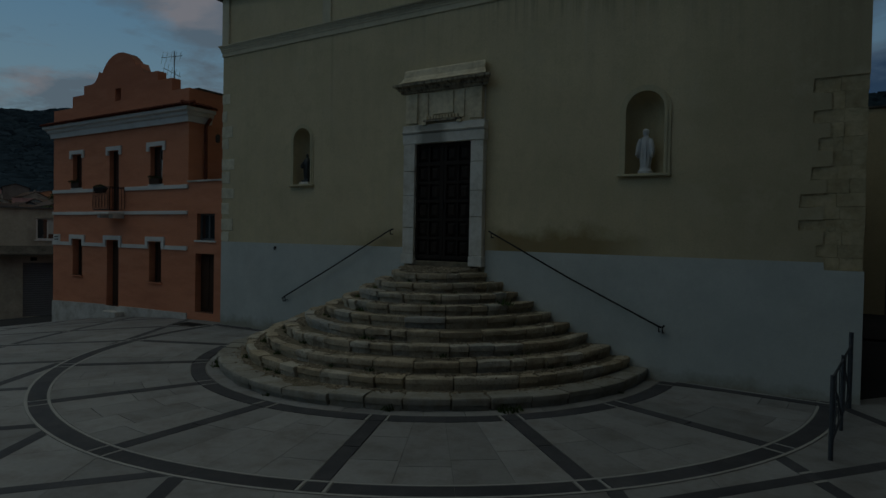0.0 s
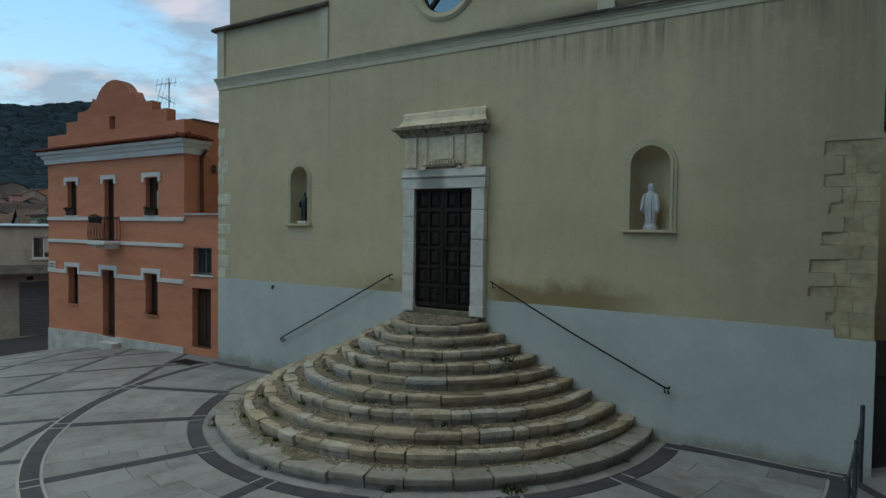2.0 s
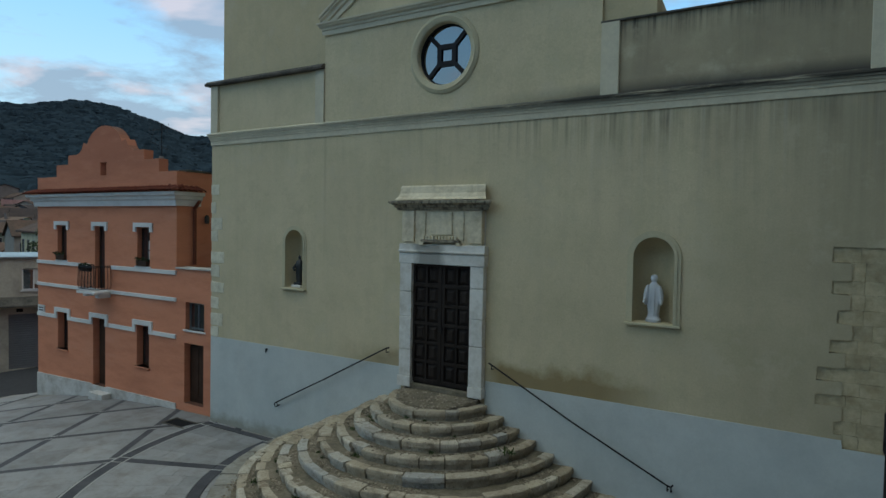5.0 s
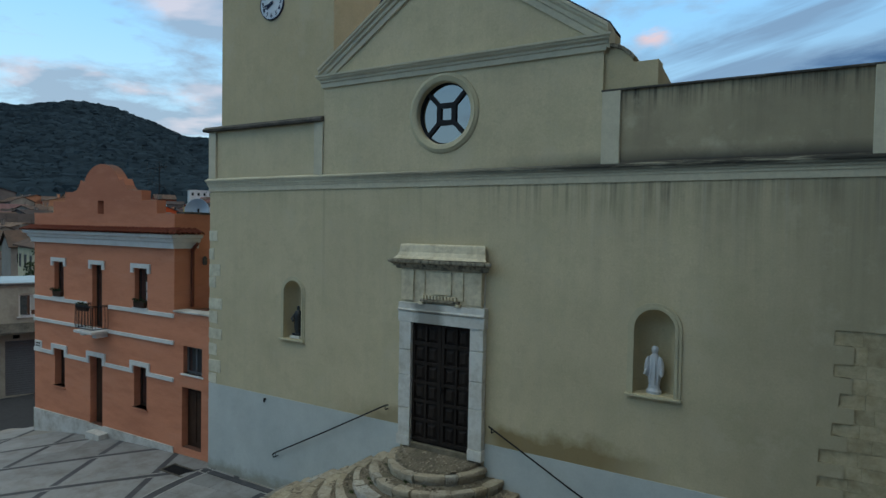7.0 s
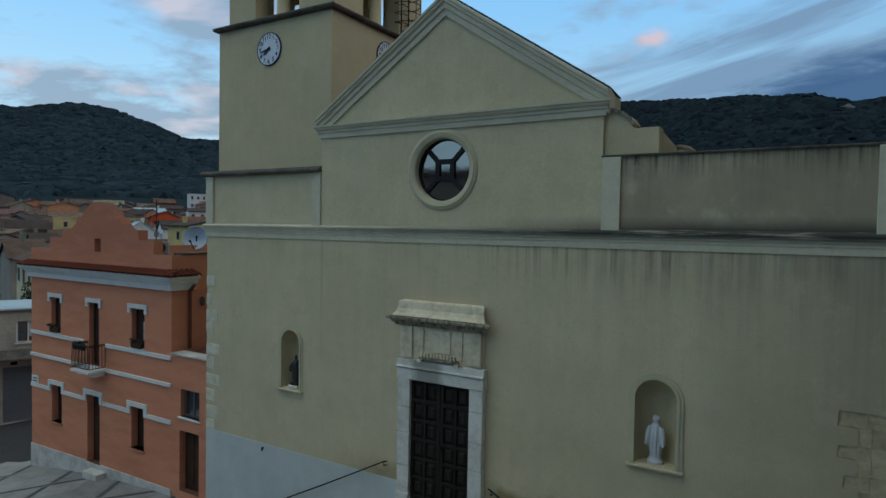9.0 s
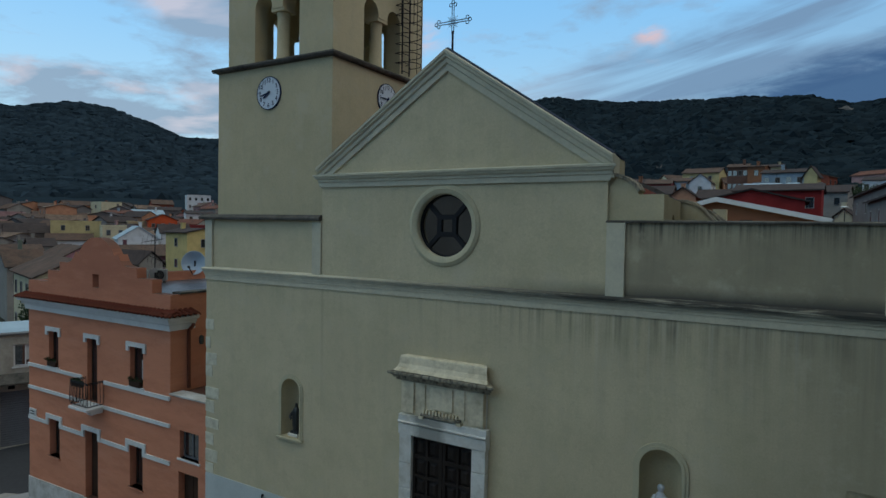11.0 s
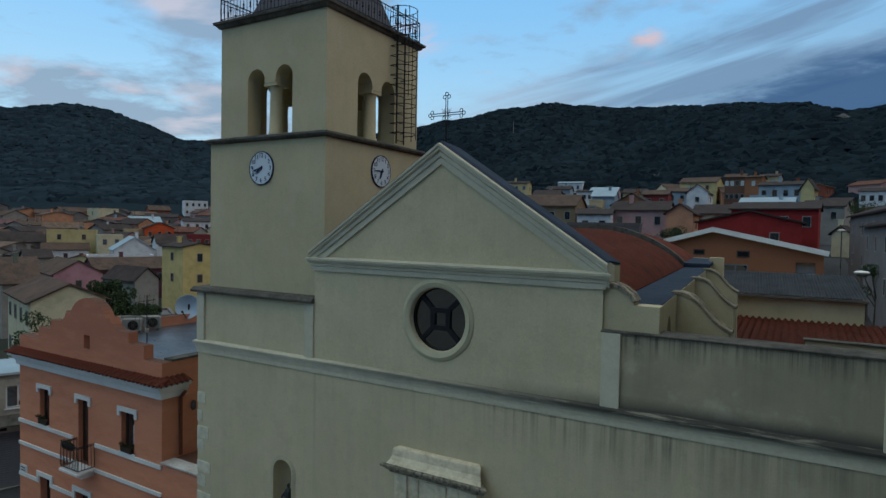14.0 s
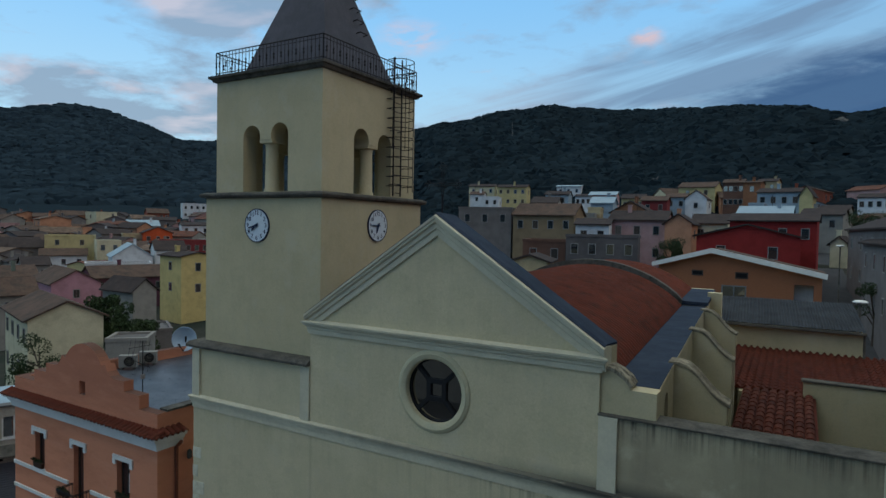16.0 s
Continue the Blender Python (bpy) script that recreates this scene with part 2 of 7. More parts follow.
def facade_stains(t, L, co, col, noise_, remap, blend):
    """Rain streaks under the ledges and a damp mark beside the door."""
    sep = t.nodes.new("ShaderNodeSeparateXYZ")
    L(co, sep.inputs[0])
    x, z = sep.outputs[0], sep.outputs[2]

    def times(a, b):
        n = t.nodes.new("ShaderNodeMath")
        n.operation = 'MULTIPLY'
        L(a, n.inputs[0]), L(b, n.inputs[1])
        return n.outputs[0]

    def runs_of(wide, tall, scale, lo, hi):
        mp = t.nodes.new("ShaderNodeMapping")
        mp.inputs["Scale"].default_value = (wide, wide, tall)
        L(co, mp.inputs[0])
        return remap(noise_(scale, 4, 0.6, mp.outputs[0]), lo, hi, 0, 1)

    runs, fine_runs, lime = runs_of(3.2, 0.12, 1.6, 0.44, 0.66), runs_of(7.0, 0.16, 1.4, 0.46, 0.64), runs_of(4.6, 0.10, 1.3, 0.52, 0.66)
    under = remap(z, 7.38, 7.42, 1, 0)
    broken = remap(noise_(0.75, 4, 0.6), 0.36, 0.58, 0.1, 1)
    # long soft dark runs, short sharp ones and pale lime runs below the ledge
    col = blend(times(times(times(runs, remap(z, 4.8, 7.4, 0, 1)), under), times(broken, remap(x, 1.8, 5.0, 0.03, 0.70))), col, (0.17, 0.155, 0.125, 1))
    col = blend(times(times(times(fine_runs, remap(z, 6.5, 7.38, 0, 1)), under), times(broken, remap(x, -1.0, 3.5, 0.12, 0.75))), col, (0.12, 0.11, 0.09, 1))
    col = blend(times(times(times(lime, remap(z, 5.6, 7.2, 0, 1)), under), remap(x, 0.5, 4.0, 0.0, 0.45)), col, (0.60, 0.56, 0.45, 1))
    # browner and darker toward the corner, with ragged edges
    corner = t.nodes.new("ShaderNodeMath")
    corner.operation = 'MULTIPLY_ADD'
    L(noise_(0.8, 6, 0.65), corner.inputs[0])
    corner.inputs[1].default_value = 2.2
    L(x, corner.inputs[2])
    col = blend(remap(corner.outputs[0], 5.6, 8.9, 0, 0.62), col, (0.27, 0.235, 0.165, 1))
    # old vertical seam in the plaster below the shoulder
    seam = times(times(remap(x, -3.27, -3.24, 0, 1), remap(x, -3.20, -3.17, 1, 0)), remap(z, 4.2, 6.5, 0, 0.26))
    col = blend(times(seam, under), col, (0.30, 0.25, 0.16, 1))
    # parapet: dirt, dark runs from its coping, soot at its foot
    over = remap(x, 3.3, 3.6, 0, 1)
    high = remap(z, 7.6, 7.7, 0, 1)
    grime = times(times(high, over), remap(noise_(0.9, 5, 0.6), 0.3, 0.7, 0.30, 0.80))
    col = blend(grime, col, (0.235, 0.20, 0.145, 1))
    col = blend(times(times(runs, times(remap(z, 7.9, 8.95, 0.0, 1), over)), times(broken, remap(x, 3.0, 7.0, 0.55, 0.8))), col, (0.085, 0.078, 0.066, 1))
    col = blend(times(times(fine_runs, times(remap(z, 8.55, 8.95, 0.0, 0.9), over)), over), col, (0.055, 0.05, 0.045, 1))
    col = mottle(t, L, co, col, noise_, remap, blend)
    col = blend(times(times(remap(z, 7.66, 7.70, 0, 1), remap(z, 7.73, 7.95, 1, 0)), remap(x, 0.5, 4.5, 0, 0.9)), col, (0.06, 0.058, 0.055, 1))
    # damp mark over the white dado
    wob = noise_(1.7, 4, 0.6)
    damp = times(remap(x, 1.0, 1.4, 0, 1), remap(x, 3.4, 4.6, 1, 0))
    edge = t.nodes.new("ShaderNodeMath")
    edge.operation = 'MULTIPLY_ADD'
    L(wob, edge.inputs[0])
    edge.inputs[1].default_value = -0.9
    L(z, edge.inputs[2])
    damp = times(damp, remap(edge.outputs[0], 2.10, 2.36, 0.75, 0))
    col = blend(damp, col, (0.225, 0.155, 0.06, 1))
    left = times(times(remap(x, -2.9, -1.5, 0, 1), remap(x, -1.0, -0.9, 1, 0)), remap(edge.outputs[0], 2.0, 2.3, 0.5, 0))
    return blend(left, col, (0.22, 0.165, 0.08, 1))




def mottle(t, L, co, col, noise_, remap, blend):
    """Blotches, faint rain runs and small repairs on old plaster."""
    mp = t.nodes.new("ShaderNodeMapping")
    mp.inputs["Scale"].default_value = (2.6, 2.6, 0.22)
    L(co, mp.inputs[0])
    col = blend(remap(noise_(1.5, 5, 0.65, mp.outputs[0]), 0.48, 0.74, 0, 0.20), col, (0.36, 0.33, 0.245, 1))
    col = blend(remap(noise_(2.2, 7, 0.72), 0.50, 0.66, 0, 0.34), col, (0.38, 0.335, 0.215, 1))
    col = blend(remap(noise_(1.1, 6, 0.7), 0.54, 0.66, 0, 0.40), col, (0.60, 0.54, 0.40, 1))
    return blend(remap(noise_(9.0, 5, 0.7), 0.56, 0.70, 0, 0.30), col, (0.36, 0.33, 0.24, 1))


PLASTER = surface("ochre_plaster", (0.57, 0.494, 0.33), 0.92, 0.09, 30, 0.45, 0.22, second=(0.485, 0.437, 0.28), amount=0.7, detail=facade_stains)
TOWER_PLASTER = surface("tower_plaster", (0.52, 0.445, 0.285), 0.92, 0.08, 30, 0.5, 0.22, second=(0.46, 0.395, 0.25), amount=0.6, detail=mottle)
def dado_dirt(t, L, co, col, noise_, remap, blend):
    """Splashed earth along the paving and grey scuffs on the limewash."""
    sep = t.nodes.new("ShaderNodeSeparateXYZ")
    L(co, sep.inputs[0])
    edge = t.nodes.new("ShaderNodeMath")
    edge.operation = 'MULTIPLY_ADD'
    L(noise_(2.2, 6, 0.7), edge.inputs[0])
    edge.inputs[1].default_value = -0.55
    L(sep.outputs[2], edge.inputs[2])
    col = blend(remap(noise_(0.55, 6, 0.7), 0.42, 0.66, 0, 0.45), col, (0.36, 0.41, 0.41, 1))
    return blend(remap(edge.outputs[0], -0.22, 0.02, 0.7, 0), col, (0.26, 0.24, 0.18, 1))


WHITE = surface("white_limewash", (0.53, 0.57, 0.55), 0.9, 0.05, 30, 0.4, 0.15, second=(0.44, 0.47, 0.455), amount=0.6, detail=dado_dirt)
TRIM = surface("pale_trim", (0.58, 0.54, 0.41), 0.9, 0.07, 26, 0.7, 0.25, second=(0.46, 0.43, 0.33), amount=0.7)


def ledge_soot(t, L, co, col, noise_, remap, blend):
    """Black lichen along the top of the big ledge, heavier toward +x."""
    sep = t.nodes.new("ShaderNodeSeparateXYZ")
    L(co, sep.inputs[0])
    mp = t.nodes.new("ShaderNodeMapping")
    mp.inputs["Scale"].default_value = (0.35, 1, 5)
    L(co, mp.inputs[0])

    def times(a, b):
        n = t.nodes.new("ShaderNodeMath")
        n.operation = 'MULTIPLY'
        L(a, n.inputs[0]), L(b, n.inputs[1])
        return n.outputs[0]

    run = times(remap(noise_(3.0, 5, 0.65, mp.outputs[0]), 0.22, 0.46, 0, 1), remap(sep.outputs[0], -4.0, 3.2, 0.06, 0.95))
    return blend(times(run, remap(sep.outputs[2], 7.50, 7.64, 0.05, 1)), col, (0.05, 0.048, 0.044, 1))


LEDGE = surface("weathered_ledge", (0.60, 0.55, 0.41), 0.93, 0.08, 20, 1.1, 0.3, second=(0.48, 0.44, 0.33), amount=0.6, detail=ledge_soot)
NICHE_TRIM = surface("beige_niche_trim", (0.50, 0.455, 0.31), 0.92, 0.07, 26, 0.7, 0.2, second=(0.38, 0.36, 0.27), amount=0.6)
COPING = surface("dark_coping", (0.115, 0.105, 0.09), 0.95, 0.28, 14, 1.2, 0.7, second=(0.05, 0.048, 0.044), amount=0.9)
MARBLE = surface("old_limestone", (0.66, 0.65, 0.60), 0.75, 0.07, 16, 1.3, 0.3, second=(0.44, 0.41, 0.34), amount=0.7)
def lintel_stain(t, L, co, col, noise_, remap, blend):
    """Grey trickle stain under the small shelf."""
    sep = t.nodes.new("ShaderNodeSeparateXYZ")
    L(co, sep.inputs[0])
    wob = t.nodes.new("ShaderNodeMath")
    wob.operation = 'MULTIPLY_ADD'
    L(noise_(3.0, 4, 0.6), wob.inputs[0])
    wob.inputs[1].default_value = 0.35
    L(sep.outputs[0], wob.inputs[2])
    f = t.nodes.new("ShaderNodeMath")
    f.operation = 'MULTIPLY'
    L(remap(wob.outputs[0], -0.44, -0.30, 0, 0.8), f.inputs[0])
    L(remap(wob.outputs[0], 0.22, 0.38, 1, 0), f.inputs[1])
    return blend(f.outputs[0], col, (0.24, 0.235, 0.205, 1))


LINTEL = surface("stained_lintel_stone", (0.66, 0.65, 0.60), 0.75, 0.07, 16, 1.3, 0.3, second=(0.48, 0.45, 0.38), amount=0.6, detail=lintel_stain)
FRIEZE = surface("worn_frieze_stone", (0.71, 0.63, 0.46), 0.85, 0.12, 14, 1.6, 0.5, second=(0.46, 0.39, 0.26), amount=0.8)
CORNICE_STONE = surface("stained_cornice", (0.34, 0.30, 0.225), 0.9, 0.25, 14, 1.5, 0.9, second=(0.03, 0.027, 0.023), amount=1.0, stretch=(3.0, 3.0, 0.8))
QUOIN = surface("quoin_stone", (0.47, 0.405, 0.265), 0.95, 0.14, 11, 1.6, 0.9, second=(0.36, 0.295, 0.18), amount=0.9, object_random=0.09)


def stone_hues(t, L, co, col, noise_, remap, blend):
    """Each stone leans to tan, ochre or grey; dark dirt and pale worn spots."""
    g = t.nodes.new("ShaderNodeObjectInfo")
    r = t.nodes.new("ShaderNodeValToRGB")
    stops = ((0.0, (0.30, 0.235, 0.15)), (0.22, (0.40, 0.335, 0.235)), (0.42, (0.36, 0.31, 0.23)), (0.58, (0.50, 0.46, 0.38)), (0.74, (0.34, 0.36, 0.365)), (0.88, (0.40, 0.315, 0.185)), (1.0, (0.60, 0.57, 0.49)))
    while len(r.color_ramp.elements) < len(stops):
        r.color_ramp.elements.new(0.5)
    for e, (p, v) in zip(r.color_ramp.elements, stops):
        e.position, e.color = p, (*v, 1)
    L(g.outputs["Random"], r.inputs[0])
    col = blend(0.62, col, r.outputs[0])
    col = blend(remap(noise_(2.6, 6, 0.72), 0.50, 0.66, 0, 0.75), col, (0.17, 0.14, 0.10, 1))
    col = blend(remap(noise_(7.0, 5, 0.7), 0.55, 0.72, 0, 0.6), col, (0.62, 0.58, 0.49, 1))
    worn = t.nodes.new("ShaderNodeNewGeometry")
    col = blend(remap(worn.outputs["Pointiness"], 0.51, 0.58, 0, 0.55), col, (0.62, 0.59, 0.52, 1))
    return blend(remap(noise_(24.0, 4, 0.7), 0.56, 0.68, 0, 0.6), col, (0.10, 0.085, 0.06, 1))


STEP = surface("step_stone", (0.48, 0.435, 0.35), 0.93, 0.20, 9, 1.4, 1.0, second=(0.24, 0.21, 0.155), amount=0.8, detail=stone_hues)
PALE_STEP = surface("pale_step_stone", (0.295, 0.29, 0.262), 0.9, 0.12, 12, 1.4, 0.6, second=(0.205, 0.185, 0.145), amount=0.9, object_random=0.12)
EARTH = surface("step_joint_earth", (0.20, 0.172, 0.128), 0.98, 0.3, 14, 1.5, 1.0, second=(0.11, 0.10, 0.065), amount=0.8)
OLDWOOD = surface("dark_door_wood", (0.024, 0.019, 0.017), 0.6, 0.35, 7, 1.0, 0.4, second=(0.055, 0.043, 0.03), amount=0.35, stretch=(6, 6, 0.5))
IRON = surface("black_iron", (0.014, 0.014, 0.016), 0.6, 0.2, 30, 2, 0.15, spec=0.2)
PAVER = surface("pale_paver", (0.252, 0.256, 0.258), 0.7, 0.10, 16, 0.8, 0.2, second=(0.185, 0.175, 0.168), amount=0.9, object_random=0.14)
BAND = surface("dark_paver", (0.062, 0.064, 0.072), 0.7, 0.15, 20, 1.0, 0.2, second=(0.095, 0.095, 0.10), amount=0.6, object_random=0.12)
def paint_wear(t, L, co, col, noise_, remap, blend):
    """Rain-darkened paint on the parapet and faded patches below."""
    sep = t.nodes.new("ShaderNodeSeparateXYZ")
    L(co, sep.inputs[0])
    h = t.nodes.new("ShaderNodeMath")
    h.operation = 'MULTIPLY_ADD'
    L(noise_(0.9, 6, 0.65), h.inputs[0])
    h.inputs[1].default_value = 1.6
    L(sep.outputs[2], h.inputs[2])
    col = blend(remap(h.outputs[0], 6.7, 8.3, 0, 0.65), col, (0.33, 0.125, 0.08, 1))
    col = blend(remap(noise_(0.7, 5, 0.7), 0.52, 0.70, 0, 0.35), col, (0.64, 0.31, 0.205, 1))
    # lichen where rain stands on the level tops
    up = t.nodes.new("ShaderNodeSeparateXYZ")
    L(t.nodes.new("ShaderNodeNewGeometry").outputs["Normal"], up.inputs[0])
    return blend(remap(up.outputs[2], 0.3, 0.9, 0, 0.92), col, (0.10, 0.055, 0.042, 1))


MEMBRANE = surface("wet_roof_membrane", (0.045, 0.052, 0.066), 0.32, 0.15, 6, 0.6, 0.15, second=(0.10, 0.11, 0.125), amount=0.8)
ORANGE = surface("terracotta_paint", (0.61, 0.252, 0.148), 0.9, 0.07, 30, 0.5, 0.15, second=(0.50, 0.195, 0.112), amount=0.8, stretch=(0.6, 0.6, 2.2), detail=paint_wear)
HOUSE_WHITE = surface("white_trim_paint", (0.68, 0.68, 0.66), 0.85, 0.05, 24, 0.7, 0.15, second=(0.5, 0.49, 0.47), amount=0.5)
PLINTH = surface("pale_plinth", (0.58, 0.57, 0.54), 0.9, 0.12, 12, 0.9, 0.4, second=(0.36, 0.33, 0.28), amount=0.9)
TERRACOTTA = surface("roof_tile_red", (0.105, 0.026, 0.015), 0.9, 0.18, 10, 1.2, 0.5, second=(0.046, 0.019, 0.013), amount=0.8, island=0.2)
OLDTILE = surface("old_roof_tile", (0.095, 0.062, 0.048), 0.95, 0.2, 3, 0.4, 0.4, second=(0.05, 0.042, 0.036), amount=0.9)
LEAD = surface("blue_grey_membrane", (0.032, 0.042, 0.064), 0.75, 0.15, 6, 0.8, 0.25, second=(0.052, 0.065, 0.090), amount=0.6, spec=0.03)
SLATE = surface("spire_slate", (0.060, 0.058, 0.072), 0.6, 0.15, 12, 1.0, 0.3, second=(0.085, 0.08, 0.095), amount=0.6)
DARK = surface("dark_interior", (0.012, 0.012, 0.014), 0.9, 0.1, 10, 1, 0)
ASPHALT = surface("asphalt", (0.048, 0.05, 0.055), 0.9, 0.15, 40, 0.5, 0.4, second=(0.065, 0.065, 0.068), amount=0.7)


def glass(name, tint, rough=0.03, ior=1.7):
    m = bpy.data.materials.new(name)
    m.use_nodes = True
    b = m.node_tree.nodes["Principled BSDF"]
    b.inputs["Base Color"].default_value = (*tint, 1)
    b.inputs["Roughness"].default_value = rough
    b.inputs["Specular IOR Level"].default_value = 1.0
    b.inputs["IOR"].default_value = ior
    n = m.node_tree.nodes.new("ShaderNodeTexNoise")
    n.inputs["Scale"].default_value = 3.0
    bp = m.node_tree.nodes.new("ShaderNodeBump")
    bp.inputs["Strength"].default_value, bp.inputs["Distance"].default_value = 0.04, 0.02
    m.node_tree.links.new(n.outputs[0], bp.inputs["Height"])
    m.node_tree.links.new(bp.outputs[0], b.inputs["Normal"])
    return m


GLASS = glass("dark_window_glass", (0.02, 0.025, 0.03))
ROSE_GLASS = glass("rose_window_glass", (0.012, 0.009, 0.008), 0.04, 2.0)

# ---- the lie of the land ----
def smooth(a, b, x):
    u = min(1.0, max(0.0, (x - a) / (b - a)))
    return u * u * (3 - 2 * u)


def plaza_z(x, y):
    return 0.012 * max(0.0, min(x, 9.0)) + 0.003 * max(min(x, 0.0), -20.0) - 0.0085 * min(13.0, max(0.0, -x - 7.0)) ** 2


RIDGE_AZ = [-180, -90, -30, -5.5, -3.8, -1.5, 0.8, 9.5, 14.3, 20.8, 24.4, 26.5, 29.7, 33, 42, 51.5, 54.2, 56.8, 60.1, 62.9, 66.5, 75, 110, 180]
RIDGE_EL = [6.5, 6.0, 8.5, 9.3, 9.8, 10.6, 10.8, 11.0, 10.9, 11.0, 10.4, 9.95, 9.35, 9.3, 8.0, 7.1, 7.25, 8.2, 8.95, 9.05, 8.5, 7.5, 6, 6.5]


def ridge(az):
    """Distance and elevation (degrees) of the skyline at an azimuth, counted from +y toward -x."""
    el = float(np.interp(az, RIDGE_AZ, RIDGE_EL))
    far = 320 + 680 * smooth(30, 53, az)
    if az > 90 or az < -60:
        far = 500
    return far, el


def climb(y):
    """The village street rises quickly at first, then less."""
    return min(0.125 * max(0.0, y - 12), 8.5 + 0.05 * (y - 80))


def land(x, y):
    r = math.hypot(x, y)
    base = -3.2 * smooth(14, 34, -x) + climb(y) * (1 - 0.6 * smooth(20, 60, -x)) + 0.02 * min(0.0, y + 20)
    base += 0.10 * max(0.0, min(r, 420) - 120) * smooth(-60, -10, y)
    near = plaza_z(x, y) - 0.06
    low = near + (base - near) * smooth(18, 34, r)
    far, el = ridge(math.degrees(math.atan2(-x, y)))
    top = 12 + far * math.tan(radians(el)) - (3.6 if far < 500 else 8.0)
    k = smooth(0.42 * far, far, r)
    rough = noise.noise((x * 0.012, y * 0.012, 0.3)) * 9 + noise.noise((x * 0.05, y * 0.05, 4)) * 2.5
    return low + (top - low) * k ** 0.9 + rough * smooth(0.5 * far, 0.7 * far, r) * (1 - smooth(0.85 * far, far, r) * 0.8)


def hill_cover(t, L, co, col, noise_, remap, blend):
    """Asphalt and dust near by, dry grass in between, dark woods blued for haze on the hills."""
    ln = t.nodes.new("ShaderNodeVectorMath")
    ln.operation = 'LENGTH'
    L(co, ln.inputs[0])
    # blue of the wooded ground is distance haze put into the colour
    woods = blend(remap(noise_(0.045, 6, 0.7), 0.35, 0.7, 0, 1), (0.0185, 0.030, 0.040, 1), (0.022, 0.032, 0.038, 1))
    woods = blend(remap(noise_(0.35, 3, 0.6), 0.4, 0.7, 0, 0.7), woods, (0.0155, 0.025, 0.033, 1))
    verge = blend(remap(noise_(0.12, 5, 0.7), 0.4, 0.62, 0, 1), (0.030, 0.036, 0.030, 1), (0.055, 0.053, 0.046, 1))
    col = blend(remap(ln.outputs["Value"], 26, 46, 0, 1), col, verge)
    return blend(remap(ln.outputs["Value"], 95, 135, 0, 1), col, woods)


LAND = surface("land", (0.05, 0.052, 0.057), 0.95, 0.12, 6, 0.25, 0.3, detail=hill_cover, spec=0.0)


def build_land():
    az = [-180 + 3 * i for i in range(56)] + [-12 + 0.2 * i for i in range(436)] + [78 + 3 * i for i in range(34)]
    rad = [5, 10, 15, 20, 25, 30, 36, 43, 52, 64, 78, 95, 115, 135, 155, 175, 195, 215, 235, 255, 275, 295, 310, 320, 335, 370, 430, 500, 580, 660, 740, 820, 900, 950, 985, 1000, 1030, 1200, 1800, 3200]
    f = Form()
    f.v.append((0, 0, plaza_z(0, 0) - 0.06))
    for a in az:
        for r in rad:
            x, y = -r * math.sin(radians(a)), r * math.cos(radians(a))
            z = land(x, y)
            far = ridge(a)[0]
            z -= max(0, r - far) * 0.09 * smooth(far, far + 200, r)
            z = max(z, -6)
            f.v.append((x, y, z))
    n, k = len(az), len(rad)
    for i in range(n):
        j = (i + 1) % n
        f.f.append((0, 1 + j * k, 1 + i * k)[::-1])
        for m in range(k - 1):
            f.f.append((1 + i * k + m, 1 + i * k + m + 1, 1 + j * k + m + 1, 1 + j * k + m)[::-1])
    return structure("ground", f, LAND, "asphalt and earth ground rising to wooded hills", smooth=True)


build_land()


def street():
    """Asphalt lane that climbs behind the church."""
    f = Form()
    line = [(9.6, 8.0, 1.6), (9.7, 20, 1.6), (9.6, 34, 1.7), (9.3, 48, 1.9), (9.0, 62, 2.1), (9.0, 76, 1.8), (9.6, 90, 1.6), (10.2, 108, 1.5), (10.6, 128, 1.5)]
    for x, y, w in line:
        f.v += [(x + w * u, y, max(land(x + w * v, y) for v in (-1, 0, 1)) + 0.05) for u in (-1, -0.5, 0, 0.5, 1)]
    f.f = [(5 * i + k, 5 * i + k + 1, 5 * i + k + 6, 5 * i + k + 5) for i in range(len(line) - 1) for k in range(4)]
    structure("road", f, ASPHALT, "dark asphalt lane climbing between houses")


street()

# ---- church ----
church = thing("church", "ochre plastered village church with gabled front, bell tower and white dado", "church")
XL, XR = -7.22, 7.55          # ends of the front
CX = 0.0                      # middle of the gable
BACK = 0.45                   # thickness of the front wall

ROSE = arc(-0.02, 8.87, 0.63, 0, 360, 48)[:-1]
NICHE_R, NICHE_L = arch(3.915, 4.59, 3.73, 4.865, 16), arch(-4.46, -3.88, 3.78, 4.90, 16)
DOORWAY = rect(-0.66, 0.76, 1.6, 4.54)

# Notched edge of the plaster, left out where the corner stones show.
NOTCH = [(6.91, 2.32), (6.91, 2.51), (7.01, 2.52), (7.01, 2.74), (6.66, 2.73), (6.67, 2.90), (7.00, 2.91), (7.00, 3.11), (6.67, 3.10), (6.68, 3.31), (7.03, 3.32), (7.03, 3.54),
         (6.82, 3.53), (6.83, 3.73), (7.10, 3.74), (7.10, 3.97), (6.90, 3.98), (6.91, 4.18), (7.06, 4.19), (7.06, 4.41), (6.82, 4.42), (6.83, 4.61), (7.07, 4.62), (7.07, 4.88), (6.81, 4.89), (6.83, 5.12)]
lower = [(XL, -1.2), (XR, -1.2), (XR, 2.12), (7.03, 2.12), (7.02, 2.24), (7.02, 2.32)] + NOTCH + [(XR, 5.12), (XR, 7.55), (XL, 7.55)]
facade = Form()
facade.plate(lower, [DOORWAY, NICHE_R, NICHE_L], 0.0, BACK)
part("facade_wall", facade, PLASTER, church, "ochre plaster with rain streaks and damp marks")
